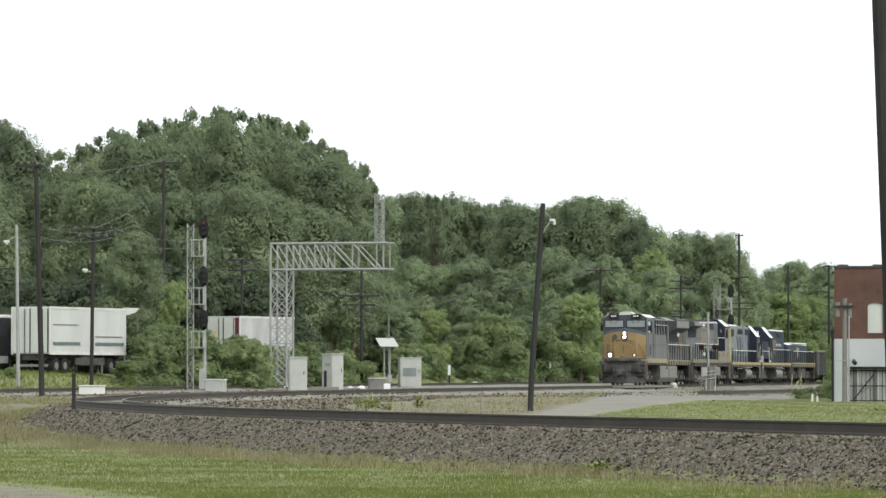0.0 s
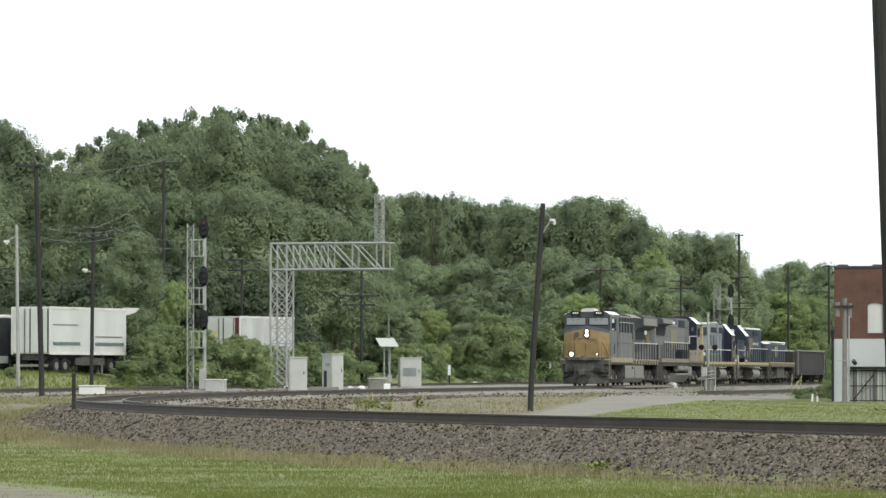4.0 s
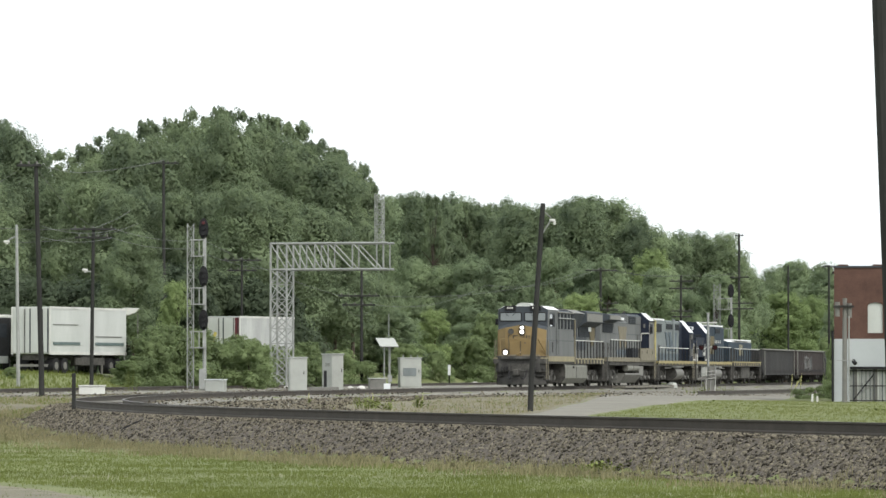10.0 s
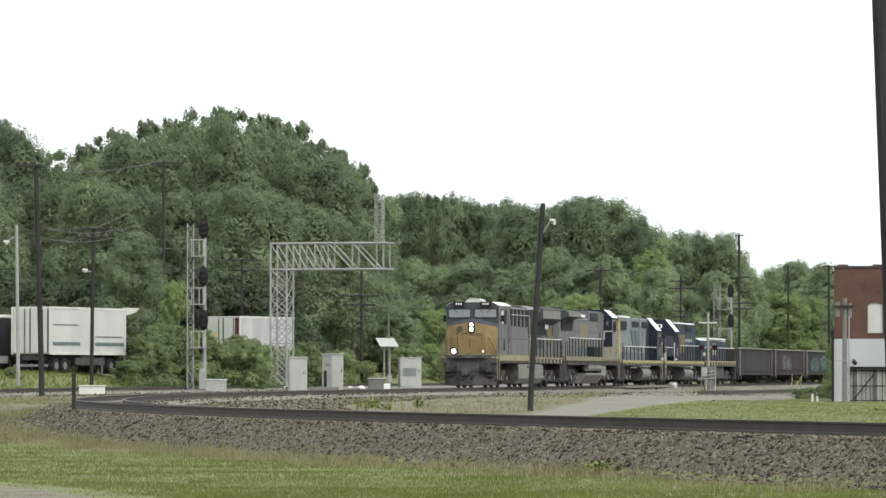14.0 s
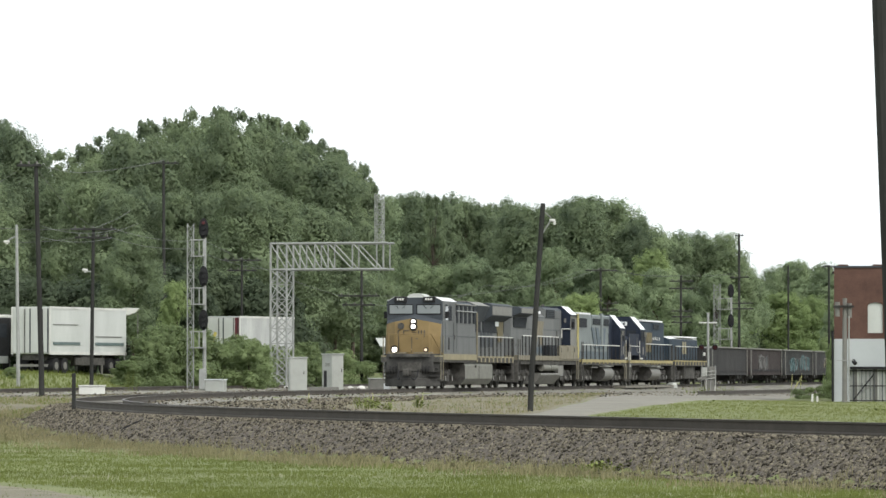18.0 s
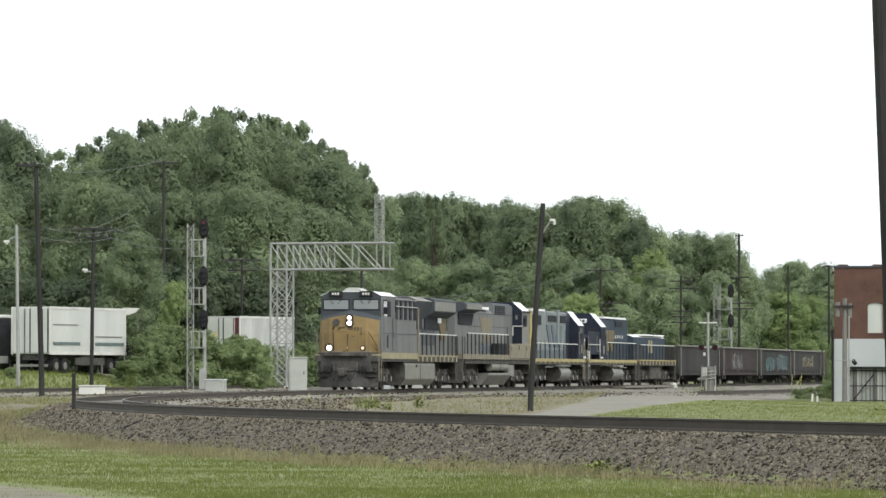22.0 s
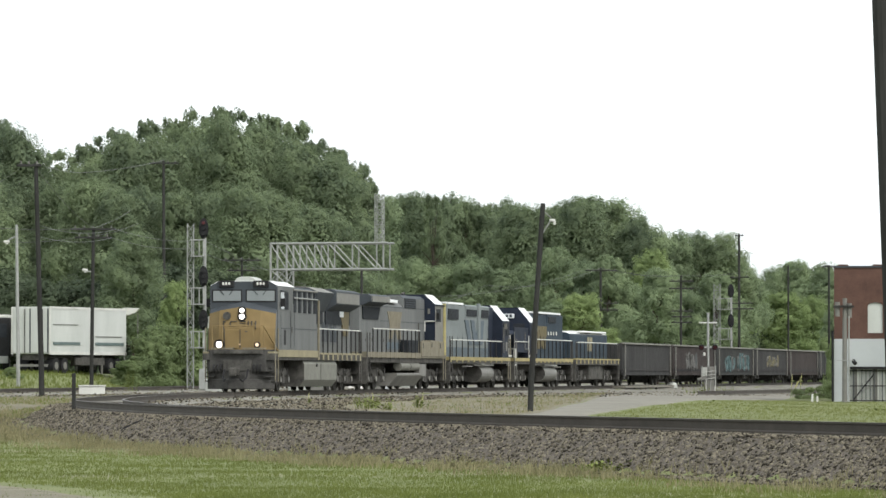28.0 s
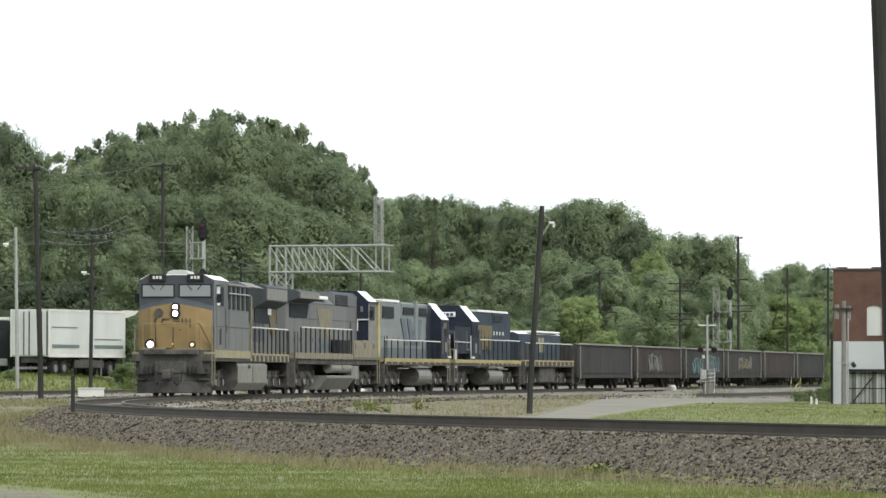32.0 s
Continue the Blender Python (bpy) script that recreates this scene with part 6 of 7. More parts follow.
def solar_panel():
    d = 322
    b = base_at(685, d)
    s = d / F
    ob = thing("solar_panel", Matrix.Translation(b), "tilted solar panel on two steel posts", "solar panel")
    z = rise(607, d) - b.z
    bm = bmesh.new()
    w = 17 * s
    prism(bm, [(-0.55, -0.3), (0.55, 0.28), (0.53, 0.34), (-0.57, -0.24)], -w, w, "x")
    for vert in bm.verts:
        vert.co.z += z
    bmesh.ops.rotate(bm, cent=(0, 0, 0), matrix=Matrix.Rotation(radians(18), 3, "Z"), verts=bm.verts)
    part("panel", bm, "alu", ob, "pale panel face")
    for x in (-5 * s, 5 * s):
        part("post", rods(((x, 0.1, -0.4), (x, 0.1, z - 0.02), 0.05)), "galv", ob)
    part("antenna_mast", rods(((3 * s, 0.5, -0.3), (3 * s, 0.5, rise(556, d) - b.z), 0.03)), "galv", ob)
    part("meter_box", boxes((5 * s - 0.15, 5 * s + 0.15, -0.1, 0.08, 0.55, 1.0), bevel=0.01), "galv", ob)


solar_panel()


def crossing_signal():
    d = 328
    u = 1253
    b = base_at(u, d)
    ob = thing("crossing_signal", Matrix.Translation(b), "level crossing signal with red lamps and a gate mechanism", "crossing signal")
    s = d / F
    zt = rise(556, d) - b.z
    part("mast", rods(((0, 0, -0.3), (0, 0, zt), 0.085), n=12), "galv", ob)
    part("finial", rods(((0, 0, zt), (0, 0, zt + 0.1), 0.11), n=10), "galv", ob)
    part("top_bar", boxes((-16 * s, 16 * s, -0.05, 0.05, rise(572.5, d) - b.z, rise(570.2, d) - b.z)), "dirty_white", ob)
    zl = rise(615, d) - b.z
    part("lamp_bar", boxes((-0.55, 0.55, -0.04, 0.04, zl - 0.05, zl + 0.05)), "galv", ob)
    for x in (-0.47, 0.47):
        disc = part("lamp_backing", rods(((x, -0.08, zl), (x, -0.04, zl), 0.2), n=20), "black", ob, "round black lamp backing")
        part("red_lamp", rods(((x, -0.2, zl), (x, -0.1, zl), 0.14), n=16), "dim_red", disc, "dull red lamp")
        part("visor", rods(((x, -0.34, zl + 0.12), (x, -0.1, zl + 0.16), 0.05), n=6), "black", disc)
    part("bell", rods(((-0.28, -0.1, rise(630, d) - b.z), (-0.28, -0.1, rise(624, d) - b.z), 0.09), n=10), "dirty_white", ob)
    z0, z1 = rise(672, d) - b.z, rise(649, d) - b.z
    part("gate_housing", boxes((0.02, 0.46, -0.3, 0.25, z0, z1), bevel=0.03), "tank", ob, "grey gate machine housing")
    part("relay_case", boxes((-0.42, -0.08, -0.3, 0.2, z0 + 0.2, z1 - 0.05), bevel=0.03), "alu", ob)
    for x in (-0.46, 0.5):
        part("crank_arm", boxes((x - 0.03, x + 0.03, -0.35, 0.3, z0 - 0.1, z1 + 0.06), bevel=0.01), "galv", ob)
    for k in range(4):
        x = -0.5 + k * 0.32
        part("conduit", rods(((x, -0.33, 0.0), (x + 0.06, -0.33, z1 - 0.1 * k), 0.025), n=6), "dirty_white" if k % 2 else "galv", ob)
    for k in range(3):
        part("crossbrace", rods(((-0.5, -0.36, z0 + 0.25 * k), (0.5, -0.36, z0 + 0.25 * k + 0.12), 0.022), n=6), "dirty_white", ob)
    part("counterweight", rods(((-0.75, -0.3, z0 - 0.02), (-0.1, -0.3, z0 + 0.2), 0.11), n=10), "tank", ob)
    part("foundation", boxes((-0.3, 0.4, -0.3, 0.3, -0.4, z0 - 0.02), bevel=0.03), "tank", ob)


crossing_signal()


# ---- the brick building ----
def building():
    d = 233
    x0 = spot(1476, 0, d).x
    g = ground_z(x0 + 2, d) - 0.1
    x1, y1 = x0 + 9.5, d + 14
    z_mid, z_top = rise(600, d), rise(474, d)
    ob = thing("brick_building", Matrix.Translation((x0, d, 0)) @ Matrix.Rotation(radians(-7.5), 4, "Z") @ Matrix.Translation((-x0, -d, 0)), "two-storey building, red brick above a white painted ground floor", "building")
    gx0, gx1, gz = spot(1503, 0, d).x, spot(1604, 0, d).x, rise(652, d)
    t = 0.35
    part("ground_floor_wall", boxes((x0, gx0, d, d + t, g, z_mid), (gx0, gx1, d, d + t, gz, z_mid), (gx1, x1, d, d + t, g, z_mid)), "facade", ob, "white painted masonry")
    wx0, wx1, wz0, wz1 = spot(1535, 0, d).x, spot(1562, 0, d).x, rise(590, d), rise(535, d)
    part("upper_wall", boxes((x0, wx0, d, d + t, z_mid, z_top), (wx1, x1, d, d + t, z_mid, z_top), (wx0, wx1, d, d + t, z_mid, wz0), (wx0, wx1, d, d + t, wz1, z_top)), "brick", ob, "red brick upper storey")
    part("side_wall", boxes((x0, x0 + t, d + t, y1, g, z_top)), "brick", ob)
    part("side_wall", boxes((x1 - t, x1, d + t, y1, g, z_top)), "brick", ob)
    part("back_wall", boxes((x0 + t, x1 - t, y1 - t, y1, g, z_top)), "brick", ob)
    part("roof", boxes((x0 + t, x1 - t, d + t, y1 - t, z_top - 0.5, z_top - 0.35)), "grey", ob)
    part("coping", boxes((x0 - 0.05, x1 + 0.05, d - 0.05, d + t + 0.05, z_top, z_top + 0.09)), "band", ob, "dark coping along the parapet")
    for k in range(5):
        xx = x0 + 0.2 + k * 1.7
        part("parapet_brick", boxes((xx, xx + 0.5, d, d + 0.3, z_top + 0.09, z_top + 0.16)), "brick", ob)
    bm = bmesh.new()
    a = [(wx0 + 0.01, wz0 + 0.01), (wx1 - 0.01, wz0 + 0.01)]
    arch = [((wx0 + wx1) / 2 + (wx1 - wx0 - 0.02) / 2 * math.cos(q), wz1 - 0.2 + 0.17 * math.sin(q)) for q in np.linspace(0, math.pi, 9)]
    prism(bm, a + arch, d + 0.08, d + 0.16, "y")
    win = part("blocked_window", bm, "trailer", ob, "arched window filled with white boards")
    part("window_sill", boxes((wx0 - 0.03, wx1 + 0.03, d - 0.03, d + 0.05, wz0 - 0.07, wz0 - 0.004)), "brick", win)
    bm = bmesh.new()
    prism(bm, [(wx0 - 0.002, wz1 + 0.01), (wx0 - 0.002, wz1 - 0.2)] + [((wx0 + wx1) / 2 - (wx1 - wx0) / 2 * math.cos(q), wz1 - 0.2 + 0.19 * math.sin(q)) for q in np.linspace(0, math.pi, 9)] + [(wx1 + 0.002, wz1 + 0.01)], d + 0.002, d + 0.2, "y")
    part("arch_infill", bm, "brick", win)
    # barred opening
    back = part("opening_back", boxes((gx0, gx1, d + 0.3, d + 0.4, g, gz)), "alu", ob, "pale boards behind the bars")
    for i in range(9):
        xx = gx0 + 0.15 + i * 0.33
        part("board", boxes((xx, xx + 0.22, d + 0.26, d + 0.3, g, gz)), "alu" if i % 3 else "tank", ob)
    part("opening_frame", boxes((gx0 - 0.06, gx1 + 0.06, d - 0.03, d, gz - 0.05, gz + 0.08)), "black", ob)
    n = 15
    for i in range(n):
        xx = gx0 + (gx1 - gx0) * i / (n - 1)
        part("gate_bar", rods(((xx, d + 0.1, g + 0.05), (xx, d + 0.1, gz - 0.04), 0.02), n=6), "dirty_white" if i % 5 == 2 else "band", ob)
    for z in (g + 0.15, (g + gz) / 2, gz - 0.12):
        part("gate_rail", rods(((gx0, d + 0.1, z), (gx1, d + 0.1, z), 0.028), n=6), "black", ob)
    part("gate_brace", rods(((gx0 + 0.2, d + 0.06, g + 0.2), (gx0 + 1.2, d + 0.06, gz - 0.3), 0.035), n=6), "black", ob)
    part("downpipe", rods(((x0 - 0.07, d - 0.06, g), (x0 - 0.07, d - 0.06, z_mid + 0.4), 0.06), n=8), "black", ob, "dark downpipe at the corner")
    lx, lz = spot(1510, 0, d).x, rise(640, d)
    part("wall_lamp", rods(((lx, d - 0.02, lz), (lx, d - 0.3, lz + 0.02), 0.03), ((lx, d - 0.3, lz + 0.05), (lx + 0.12, d - 0.42, lz - 0.12), 0.1), n=8), "black", ob, "black wall lamp")


building()
p_srv, top_srv = pole("service_pole", 1494.5, 528, 226, 0.13, 0.1, "grey service pole with fittings by the brick building", "pole", "tank", u_top=1495)
bs = base_at(1494.5, 226)
for u, v0, v1 in ((1482, 535, 560), (1503, 540, 560)):
    c = spot(u, (v0 + v1) / 2, 226) - bs
    part("transformer", rods((c - Vector((0, 0, 0.35)), c + Vector((0, 0, 0.35)), 0.12), n=12), "tank", p_srv)
part("crossarm", boxes((-0.55, 0.45, -0.2, -0.1, rise(545, 226) - bs.z, rise(541, 226) - bs.z)), "wood", p_srv)
part("step_bar", boxes((-0.4, 0.4, -0.2, -0.15, rise(639, 226) - bs.z, rise(637.5, 226) - bs.z)), "galv", p_srv)
part("conduit", rods(((0.2, -0.12, 0), (0.2, -0.12, rise(560, 226) - bs.z), 0.035)), "galv", p_srv)


# ---- trailers ----
M["old_trailer"] = material("stained_trailer_white", (0.34, 0.35, 0.34), 0.7, vary=0.3, scale=0.9, bump=0.08, colour2=(0.46, 0.47, 0.45), stretch=(1, 1, 0.25))
M["dark_red"] = material("dark_red_paint", (0.11, 0.03, 0.035), 0.7)


def trailer(u, v_top, d, turn, length, label, stripes=True):
    b = base_at(u, d)
    h = rise(v_top, d)
    ob = thing("box_trailer", Matrix.Translation((b.x, d, h - 4.1)) @ Matrix.Rotation(radians(turn), 4, "Z"), label, "trailer", "parked trailers")
    w = 2.5
    # local: end face at y = 0 towards the viewer, body runs to +y; near long side at +x
    part("box_body", boxes((-w, 0, 0, length, 1.22, 4.1), bevel=0.04), "trailer" if stripes else "old_trailer", ob)
    for x in (-w, 0):
        part("corner_post", boxes((x - 0.04, x + 0.04, -0.03, 0.1, 1.2, 4.1)), "dirty_white", ob)
    part("top_rail", boxes((-0.03, 0.03, 0.0, length, 3.98, 4.12)), "dirty_white", ob)
    part("bottom_rail", boxes((-0.02, 0.035, 0.0, length, 1.18, 1.36)), "dirty_white", ob)
    for i in range(2):
        x0 = -w + 0.08 + i * 1.18
        dr = part("rear_door", boxes((x0, x0 + 1.14, -0.05, 0.0, 1.3, 3.98), bevel=0.01), "trailer", ob)
        part("lock_rod", rods(((x0 + 0.8, -0.08, 1.3), (x0 + 0.8, -0.08, 3.95), 0.03), n=6), "sooty", dr)
        part("door_edge", boxes((x0 + 1.1, x0 + 1.17, -0.06, 0.0, 1.3, 3.98)), "band", ob)
    if stripes:
        for y0, y1 in ((0.5, 4.6), (7.0, 11.5)):
            part("stripe", boxes((0.0, 0.045, y0, y1, 1.78, 1.96)), "teal", ob, "faded teal stripe")
            part("seam", boxes((0.0, 0.043, y0, y1 - 0.3, 3.0 - (y0 > 5) * 0.7, 3.05 - (y0 > 5) * 0.7)), "tank", ob)
    for y in (1.3, 2.6):
        for x in (-w + 0.1, -0.75):
            wheel = part("wheel", rods(((x, y, 0.5), (x + 0.62, y, 0.5), 0.5), n=18), "black", ob)
            part("hub", rods(((x + 0.6, y, 0.5), (x + 0.66, y, 0.5), 0.24), n=12), "tank", wheel)
    for y in (length - 2.2, length - 1.0):
        for x in (-w + 0.1, -0.75):
            wheel = part("wheel", rods(((x, y, 0.5), (x + 0.62, y, 0.5), 0.5), n=18), "black", ob)
            part("hub", rods(((x + 0.6, y, 0.5), (x + 0.66, y, 0.5), 0.24), n=12), "tank", wheel)
    part("tool_box", boxes((-0.8, -0.06, 5.0, 6.6, 0.5, 1.1), bevel=0.03), "sooty", ob)
    part("roof_bow", boxes((-w, 0.0, length * 0.5, length * 0.5 + 0.06, 4.1, 4.13)), "tank", ob)
    part("chassis", boxes((-w + 0.6, -0.6, 0.2, length - 0.5, 0.85, 1.2)), "sooty", ob)
    part("side_guard", boxes((-0.1, 0.0, 4.0, length - 3.5, 0.55, 1.0)), "sooty", ob)
    for x in (-w + 0.4, -0.4):
        part("landing_leg", rods(((x, length - 3, 0.0), (x, length - 3, 1.2), 0.07), n=6), "tank", ob)
    part("bumper", boxes((-w + 0.15, -0.15, -0.05, 0.08, 0.45, 0.6)), "tank", ob)
    return ob


trailer(88, 543, 285, -19, 12.0, "white box trailer with faded teal stripes, parked")
tr2 = trailer(424, 560, 335, -24, 9.0, "weathered white box trailer behind the shrubs", stripes=False)
part("corner_stripe", boxes((-0.35, -0.02, -0.06, -0.052, 1.3, 4.0)), "dark_red", tr2, "dark red corner panel")
b2 = base_at(24, 288)
lorry = thing("lorry", Matrix.Translation((b2.x - 0.3, 288, rise(560, 288) - 3.4)), "dark lorry cab parked beside a white trailer", "lorry")
part("cab", boxes((-2.6, 0.1, 0, 2.2, 0.9, 3.3), bevel=0.1), "black", lorry)
part("windscreen", boxes((-2.3, -0.1, -0.03, 0.0, 2.1, 2.95), bevel=0.01), "grille", lorry)
part("roof_fairing", boxes((-2.5, 0.0, 0.1, 2.0, 3.3, 3.5), bevel=0.05), "dirty_white", lorry)
part("bumper", boxes((-2.5, 0.0, -0.2, 0.0, 0.5, 0.95), bevel=0.04), "galv", lorry)
for x in (-2.4, -0.4):
    part("wheel", rods(((x, 0.8, 0.5), (x + 0.4, 0.8, 0.5), 0.5), n=16), "black", lorry)

boom = thing("digger_boom", Matrix.Translation(base_at(372, 322)), "yellow boom tip sticking up behind shrubs", "machine")
z0, z1 = rise(640, 322) - base_at(372, 322).z, rise(588, 322) - base_at(372, 322).z
part("arm", rods(((-0.3, 0, -0.2), (-0.1, 0, z0 + 0.6), 0.14), ((-0.1, 0, z0 + 0.6), (0.38, 0, z1), 0.11), n=8), "bright_yellow", boom)

canopy = thing("canopy", Matrix.Translation(base_at(238, 318)), "small white tarpaulin roof behind the trailer", "canopy")
cz = rise(541, 318) - base_at(238, 318).z
bm = bmesh.new()
prism(bm, [(-0.75, cz - 0.7), (-0.4, cz - 0.68), (0.1, cz - 0.5), (0.4, cz - 0.2), (-0.75, cz - 0.16)], -0.6, 0.6, "y", 0.02)
part("sheet", bm, "dirty_white", canopy)
for x in (-0.7, 0.2):
    part("post", rods(((x, 0.5, -0.3), (x, 0.5, cz - 0.3), 0.03), n=6), "tank", canopy)


# ---- loose stones and grasses: uncountable, joined ----
def scatter_mesh(name, verts, faces, mat, label, category):
    me = bpy.data.meshes.new(name)
    me.vertices.add(len(verts))
    me.vertices.foreach_set("co", np.asarray(verts, dtype=np.float32).ravel())
    k = faces.shape[1]
    me.loops.add(faces.size)
    me.loops.foreach_set("vertex_index", faces.astype(np.int32).ravel())
    me.polygons.add(len(faces))
    me.polygons.foreach_set("loop_start", np.arange(0, faces.size, k, dtype=np.int32))
    me.update(calc_edges=True)
    me.validate()
    me.materials.append(M[mat])
    return tagged(new(name, me), label, category, kind="stuff")


RNG = np.random.default_rng(4)


def stones(n, d_lo, d_hi, w_lo, w_hi, size, label):
    """Angular stones strewn on the track bed, w metres to the outer side of its centre line."""
    base = np.array([(1, 0, 0), (-1, 0, 0), (0, 1, 0), (0, -1, 0), (0, 0, 1), (0, 0, -1)], dtype=float)
    tri = np.array([(0, 2, 4), (2, 1, 4), (1, 3, 4), (3, 0, 4), (2, 0, 5), (1, 2, 5), (3, 1, 5), (0, 3, 5)])
    d = d_lo + (d_hi - d_lo) * RNG.random(n) ** 1.6
    w = w_lo + (w_hi - w_lo) * RNG.random(n)
    V = np.zeros((n, 6, 3))
    for i in range(n):
        s = float(np.interp(d[i], D_, S_))
        nl = math.hypot(1, s)
        x, y = path_x(d[i]) - w[i] / nl, d[i] + s * w[i] / nl
        q = np.linalg.qr(RNG.normal(size=(3, 3)))[0]
        r = size * (0.55 + 0.9 * RNG.random() ** 2)
        p = base * (0.6 + 0.55 * RNG.random((6, 1))) @ np.diag(r * np.array([1.15, 0.95, 0.75])) @ q
        V[i] = p + (x, y, ground_z(x, y) + r * 0.25)
    Fc = (tri[None] + (np.arange(n) * 6)[:, None, None]).reshape(-1, 3)
    return scatter_mesh("ballast_stones", V.reshape(-1, 3), Fc, "ballast", label, "stones")


stones(82000, 66, 152, 0.85, 3.3, 0.039, "angular grey-brown ballast stones heaped beside the rail")
stones(5000, 66, 110, -1.6, 0.65, 0.036, "angular ballast stones between the rails")


def strewn(n, d_lo, d_hi, x_lo, x_hi, size, label):
    """Loose stones lying about on the gravel between two edges."""
    base = np.array([(1, 0, 0), (-1, 0, 0), (0, 1, 0), (0, -1, 0), (0, 0, 1), (0, 0, -1)], dtype=float)
    tri = np.array([(0, 2, 4), (2, 1, 4), (1, 3, 4), (3, 0, 4), (2, 0, 5), (1, 2, 5), (3, 1, 5), (0, 3, 5)])
    V = np.zeros((n, 6, 3))
    for i in range(n):
        d = d_lo + (d_hi - d_lo) * RNG.random()
        x = x_lo(d) + (x_hi(d) - x_lo(d)) * RNG.random()
        q = np.linalg.qr(RNG.normal(size=(3, 3)))[0]
        r = size * (0.5 + 1.1 * RNG.random() ** 3)
        V[i] = base * (0.6 + 0.55 * RNG.random((6, 1))) @ np.diag(r * np.array([1.15, 0.95, 0.75])) @ q + (x, d, ground_z(x, d) + 0.03 + r * 0.15)
    Fc = (tri[None] + (np.arange(n) * 6)[:, None, None]).reshape(-1, 3)
    return scatter_mesh("gravel_stones", V.reshape(-1, 3), Fc, "ballast", label, "stones")


strewn(12000, 100, 232, lambda d: path_x(d) + 1.3, lambda d: path_x(d) + 2.2 + 5.5 * smooth01((d - 98) / 40), 0.05, "loose brown stones on the gravel inside the curve")
strewn(9000, 222, 330, lambda d: main_x(d) + 1.2, lambda d: path_x(d) - 1.0, 0.07, "loose stones between the tracks")
strewn(2500, 212, 330, lambda d: path_x(d) + 1.5, lambda d: siding_x(d) + 2.2, 0.06, "loose stones by the siding")


def blades(n, place, lo, hi, width, mat, label, lean=0.35, fan=3):
    """Grass: tapered blades in tufts."""
    V, Fc = [], []
    k = 0
    tries = 0
    while k < n and tries < n * 4:
        tries += 1
        got = place()
        if got is None:
            continue
        x, y, tall = got
        z = ground_z(x, y)
        for _ in range(fan):
            h = (lo + (hi - lo) * RNG.random()) * tall
            a, b = RNG.random() * 6.283, RNG.random() * 6.283
            dx, dy = math.cos(a) * width * (0.6 + 0.8 * RNG.random()), math.sin(a) * width * 0.6
            lx, ly = math.cos(b) * h * lean * RNG.random(), math.sin(b) * h * lean * RNG.random()
            ox, oy = RNG.normal() * 0.05, RNG.normal() * 0.05
            V += [(x + ox - dx, y + oy - dy, z - 0.02), (x + ox + dx, y + oy + dy, z - 0.02), (x + ox + dx * 0.5 + lx * 0.5, y + oy + ly * 0.5, z + h * 0.6), (x + ox + lx, y + oy + ly, z + h)]
            Fc += [(k * 4, k * 4 + 1, k * 4 + 2, k * 4 + 3)]
            k += 1
    return scatter_mesh("grass", np.array(V), np.array(Fc), mat, label, "grass")


def outer_w(x, d):
    s = float(np.interp(d, D_, S_))
    return (path_x(d) - x) / math.hypot(1, s)


PATH_EDGE = lerp_rows([(-1.2, 50), (-3.7, 63.7), (-5.4, 70), (-7.2, 74.5), (-30, 75)])


def lawn():
    d = 58 + 62 * RNG.random() ** 1.7
    x = (RNG.random() * 2 - 1) * (d * 0.097 + 1)
    w = outer_w(x, d)
    if w < 3.3 or (x < PATH_EDGE(d) and d < 74.5 and RNG.random() < 0.93):
        return None
    dry = math.exp(-((w - 3.6) / 1.1) ** 2) * (0.75 - 0.45 * smooth01((x + 1) / 4) + 0.4 * noise.noise((x * 0.7, d * 0.35, 4))) + 0.1 * noise.noise((x * 0.35, d * 0.25, 9))
    if RNG.random() < dry * 0.9:
        return None
    return x, d, 0.7 + 0.5 * noise.noise((x * 0.6, d * 0.3, 2))


def straw():
    d = 62 + 95 * RNG.random() ** 1.4
    x = (RNG.random() * 2 - 1) * (d * 0.097 + 1)
    w = outer_w(x, d)
    if w < 2.45 or (x < PATH_EDGE(d) and d < 74.5):
        return None
    dry = math.exp(-((w - 3.7) / (0.95 + 0.005 * d)) ** 2) * (0.5 + 1.1 * noise.noise((x * 0.7, d * 0.35, 4))) * (1.35 - 0.95 * smooth01((x + 1.5) / 5)) + (0.25 * noise.noise((x * 0.35, d * 0.25, 9)) if w < 6.5 else 0) - 0.05 + 0.1 * (d > 110)
    if RNG.random() > dry:
        return None
    return x, d, 0.6 + 0.7 * RNG.random()


blades(135000, lawn, 0.025, 0.085, 0.006, "grass", "short green grass beside the railway")
blades(38000, straw, 0.05, 0.21, 0.0065, "dry", "dry straw-coloured grass at the foot of the ballast", 0.6)


def verge_right():
    d = 100 + 135 * RNG.random()
    x = 3 + (RNG.random()) * (d * 0.097)
    if x < lerp_rows([(1.8, 96), (3.4, 115), (4.2, 125), (10.9, 199), (17.8, 240)])(d):
        return None
    return x, d, 1.0


def verge_mid():
    d = 105 + 150 * RNG.random()
    l = path_x(d) + 3 + 3.5 * smooth01((d - 98) / 40)
    r = lerp_rows([(-0.8, 96), (0.8, 115), (2.2, 126), (4.0, 161), (8.8, 253)])(d)
    if r <= l:
        return None
    return l + (r - l) * RNG.random() ** 0.6, d, 1.0


def bank():
    d = 235 + 60 * RNG.random()
    x = main_x(d) - 2.2 - 16 * RNG.random()
    return x, d, 1.0


blades(44000, verge_right, 0.02, 0.055, 0.009, "verge_grass", "rough green grass before the brick building")
blades(11000, verge_mid, 0.04, 0.11, 0.012, "dry", "dry yellowish grass between track and lane", 0.6)
blades(900, verge_mid, 0.05, 0.16, 0.016, "grass", "green weeds between track and lane")


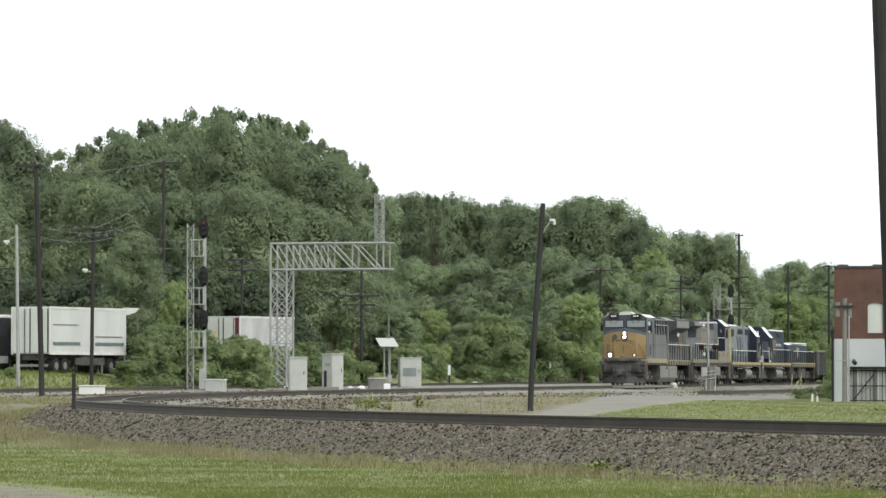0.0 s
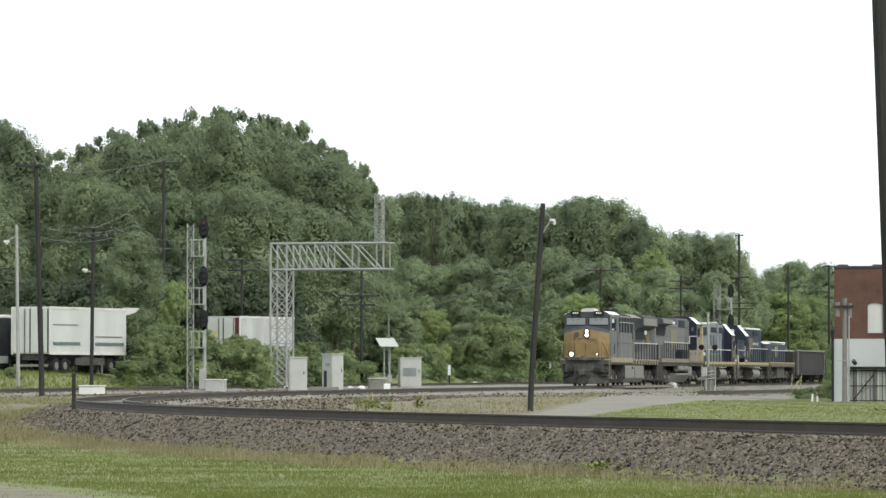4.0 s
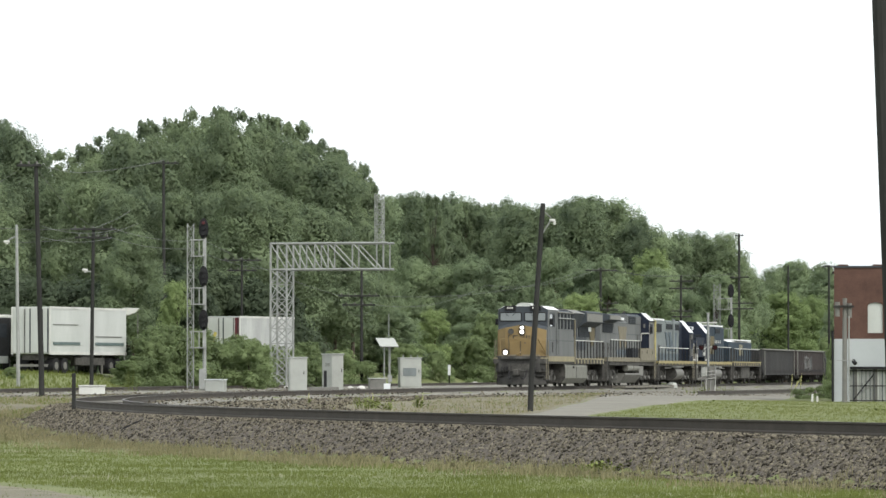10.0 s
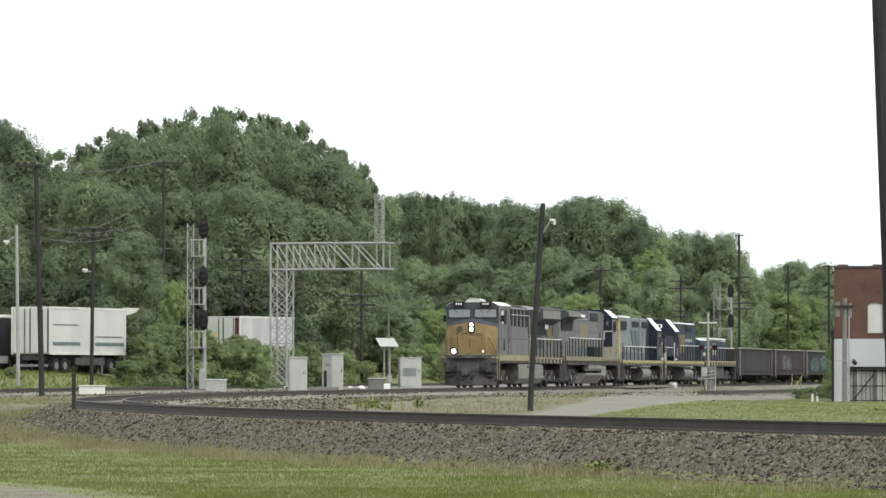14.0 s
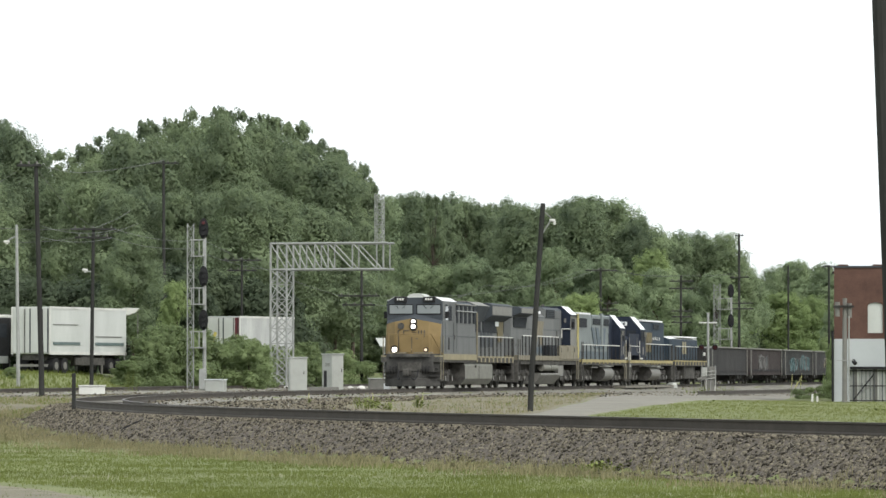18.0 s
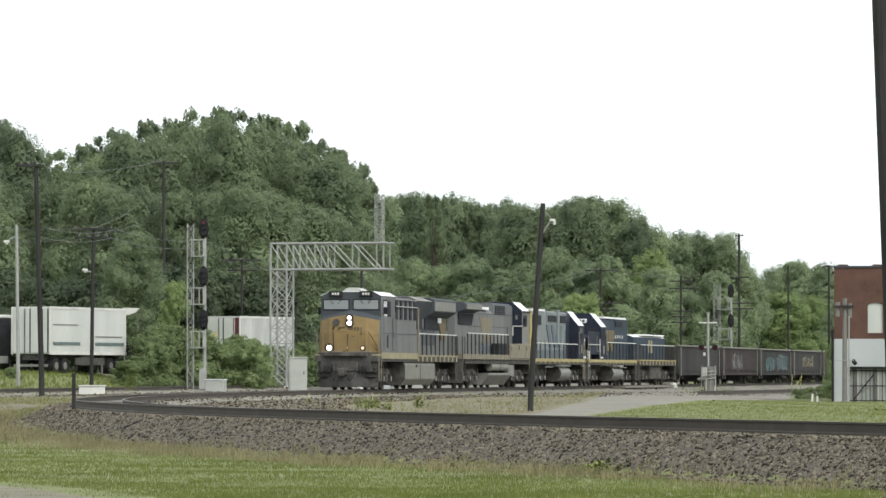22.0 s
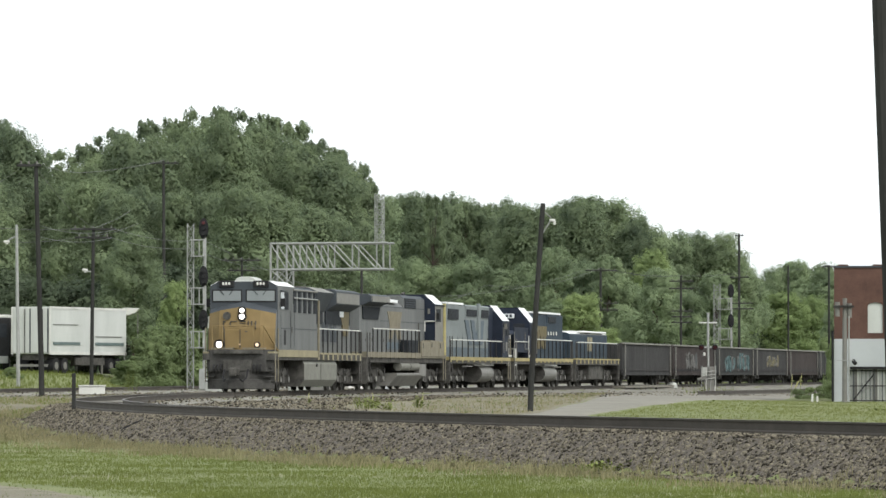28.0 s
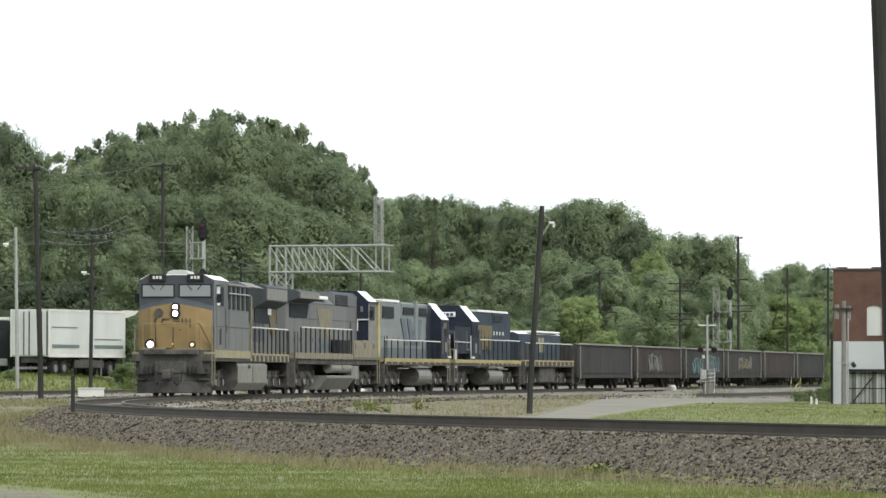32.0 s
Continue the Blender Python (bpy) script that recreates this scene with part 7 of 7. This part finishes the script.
def far_left():
    d = 140 + 95 * RNG.random()
    a, b = -0.105 * d - 1, path_x(d) - 2.2
    x = a + (b - a) * RNG.random()
    return (x, d, 1.0) if noise.noise((x * 0.5, d * 0.2, 5)) > -0.1 else None


blades(7000, far_left, 0.04, 0.14, 0.014, "dry", "dry grass on the gravel outside the curve", 0.6)
blades(6000, far_left, 0.05, 0.14, 0.014, "grass", "sparse green weeds outside the curve", 0.5)
blades(20000, bank, 0.1, 0.26, 0.022, "grass", "uncut green grass on the bank")


def weed_clump(u, v_top, d, label, flowers=True, n=16, spread=0.3):
    rng = random.Random(int(u))
    b = base_at(u, d)
    h = rise(v_top, d) - b.z
    ob = thing("weed_clump", Matrix.Translation(b), label, "weed", "weeds by the tracks")
    bm, bf = bmesh.new(), bmesh.new()
    for _ in range(n):
        x, y = rng.gauss(0, spread * 0.5), rng.gauss(0, spread * 0.4)
        q = Vector((x * 1.5, y * 1.5, h * rng.uniform(0.45, 1.0)))
        rod(bm, (x, y, -0.05), q, 0.008, 0.005, n=4)
        for k in range(6):
            c = Vector((x, y, 0)).lerp(q, rng.uniform(0.15, 0.95))
            e = Vector((rng.gauss(0, 0.06), rng.gauss(0, 0.06), rng.uniform(-0.02, 0.07)))
            s = Vector((-e.y, e.x, 0.01)) * 0.35
            bm.faces.new([bm.verts.new(c), bm.verts.new(c + e * 0.5 + s), bm.verts.new(c + e), bm.verts.new(c + e * 0.5 - s)])
        if flowers and q.z > h * 0.7:
            bmesh.ops.create_icosphere(bf, subdivisions=1, radius=0.024, matrix=Matrix.Translation(q))
    tagged(part("foliage", bm, "weed", ob), kind="stuff")
    if flowers:
        tagged(part("blossom", bf, "flower", ob, "pale yellow flower heads"), kind="stuff")
    else:
        bf.free()


def flower_spike(u, v_top, d, label, n=1, spread=0.0):
    """Tall weeds whose upper half is a dense pale yellow spike of flowers, above a rosette of leaves."""
    rng = random.Random(int(u) + 1)
    b = base_at(u, d)
    h = rise(v_top, d) - b.z
    ob = thing("flowering_weed", Matrix.Translation(b), label, "weed", "weeds by the tracks")
    for i in range(n):
        x = rng.gauss(0, spread)
        t = h * (1.0 if i == 0 else rng.uniform(0.5, 0.95))
        lean = Vector((rng.gauss(0, 0.06 + 0.2 * (n > 1)) * t, 0, 0))
        part("stem", tube([(x, 0, -0.05), (x + lean.x * 0.5, 0, t * 0.5), (x + lean.x, 0, t * 0.95)], [0.016, 0.013, 0.008], 5), "weed", ob)
        bf = bmesh.new()
        for k in range(9):
            q = Vector((x + lean.x * (0.5 + k / 18), 0, t * (0.52 + 0.48 * k / 8))) + Vector((rng.gauss(0, 0.008), rng.gauss(0, 0.008), 0))
            bmesh.ops.create_icosphere(bf, subdivisions=1, radius=0.00014 * d * (1 - 0.05 * k) * rng.uniform(0.6, 1.2), matrix=Matrix.Translation(q))
        tagged(part("blossom", bf, "flower", ob, "pale yellow flower spike"), kind="stuff")
    bm = bmesh.new()
    for _ in range(4 + 2 * n):
        a, r = rng.random() * 6.28, rng.uniform(0.08, 0.2)
        c = Vector((rng.gauss(0, spread), 0, rng.uniform(0, h * 0.35)))
        e = Vector((math.cos(a) * r, math.sin(a) * r, rng.uniform(0.0, 0.12)))
        s_ = Vector((-e.y, e.x, 0.01)) * 0.3
        bm.faces.new([bm.verts.new(c), bm.verts.new(c + e * 0.5 + s_), bm.verts.new(c + e), bm.verts.new(c + e * 0.5 - s_)])
    tagged(part("foliage", bm, "weed", ob), kind="stuff")


for u, v, d, n, sp in ((659.5, 696, 150, 1, 0), (746.5, 692, 152, 1, 0), (547, 696, 170, 1, 0), (1396, 664, 264, 2, 0.15), (1408, 661, 262, 2, 0.15), (1263, 714, 190, 1, 0), (1192, 722, 165, 1, 0),
                       (1257, 718, 180, 1, 0), (1292, 730, 150, 2, 0.1), (1325, 731, 150, 1, 0), (1365, 732, 148, 2, 0.1)):
    flower_spike(u, v, d, "tall weed with a pale yellow flower spike", n, sp)
for u, v, d in ((652, 694, 149), (666, 700, 148), (646, 703, 146), (690, 712, 142), (738, 700, 150),
                (1562, 722, 165), (1225, 680, 285),
                (1275, 682, 280), (1290, 682, 278), (1245, 682, 282), (1055, 820, 80), (1058, 812, 79), (200, 802, 105), (205, 806, 104), (230, 655, 262)):
    weed_clump(u, v, d, "leafy green weeds among the stones", False)


# ---- a bird that flies up off the roof and back ----
def make_bird():
    ob = thing("bird", Matrix(), "small dark bird in flight above the roof", "bird")
    bm = bmesh.new()
    bmesh.ops.create_icosphere(bm, subdivisions=2, radius=0.07)
    for v in bm.verts:
        v.co.x *= 2.0
    part("body", bm, "black", ob)
    part("tail", boxes((-0.27, -0.12, -0.035, 0.035, -0.008, 0.008)), "black", ob)
    part("head", boxes((0.11, 0.18, -0.035, 0.035, 0.0, 0.06), bevel=0.015), "black", ob)
    for s in (-1, 1):
        bm = bmesh.new()
        prism(bm, [(0.07, 0.0), (0.05, s * 0.16), (-0.02, s * 0.33), (-0.08, s * 0.2), (-0.09, 0.0)], -0.006, 0.006, "z")
        w = part("wing", bm, "black", ob)
        w.location = (0, s * 0.05, 0.02)
    return ob


bird = make_bird()


def bird_motion():
    d = 238.5
    perch = [(0.0, 1475, 482.5, 90), (24.05, 1475, 482.5, 90)]
    flight = [(24.2, 1475, 463, 80), (24.4, 1474, 399, 75), (24.6, 1476, 377, 20), (24.8, 1479, 393, -20), (25.0, 1514, 428, -25), (25.15, 1535, 470, -30), (25.3, 1540, 482.5, -30), (32.0, 1540, 482.5, -30)]
    walk(bird, [(t, Matrix.Translation(spot(u, v, d)) @ pose(0, 0, 0, 0, 0, a)) for t, u, v, a in perch + flight])
    wings = [c for c in bird.children if c.name.startswith("wing")]
    for w in wings:
        s = 1 if w.location.y > 0 else -1
        rows = [(0.0, -70), (24.05, -70), (24.15, 20), (24.25, -25), (24.35, 35), (24.45, -25), (24.55, 35), (24.65, -20), (24.75, 35), (24.85, 30), (25.0, 40), (25.1, 10), (25.2, -30), (25.3, -70), (32.0, -70)]
        walk(w, [(t, Matrix.Translation((0, s * 0.05, 0.02)) @ Matrix.Rotation(radians(a * s), 4, "X")) for t, a in rows])


motions()
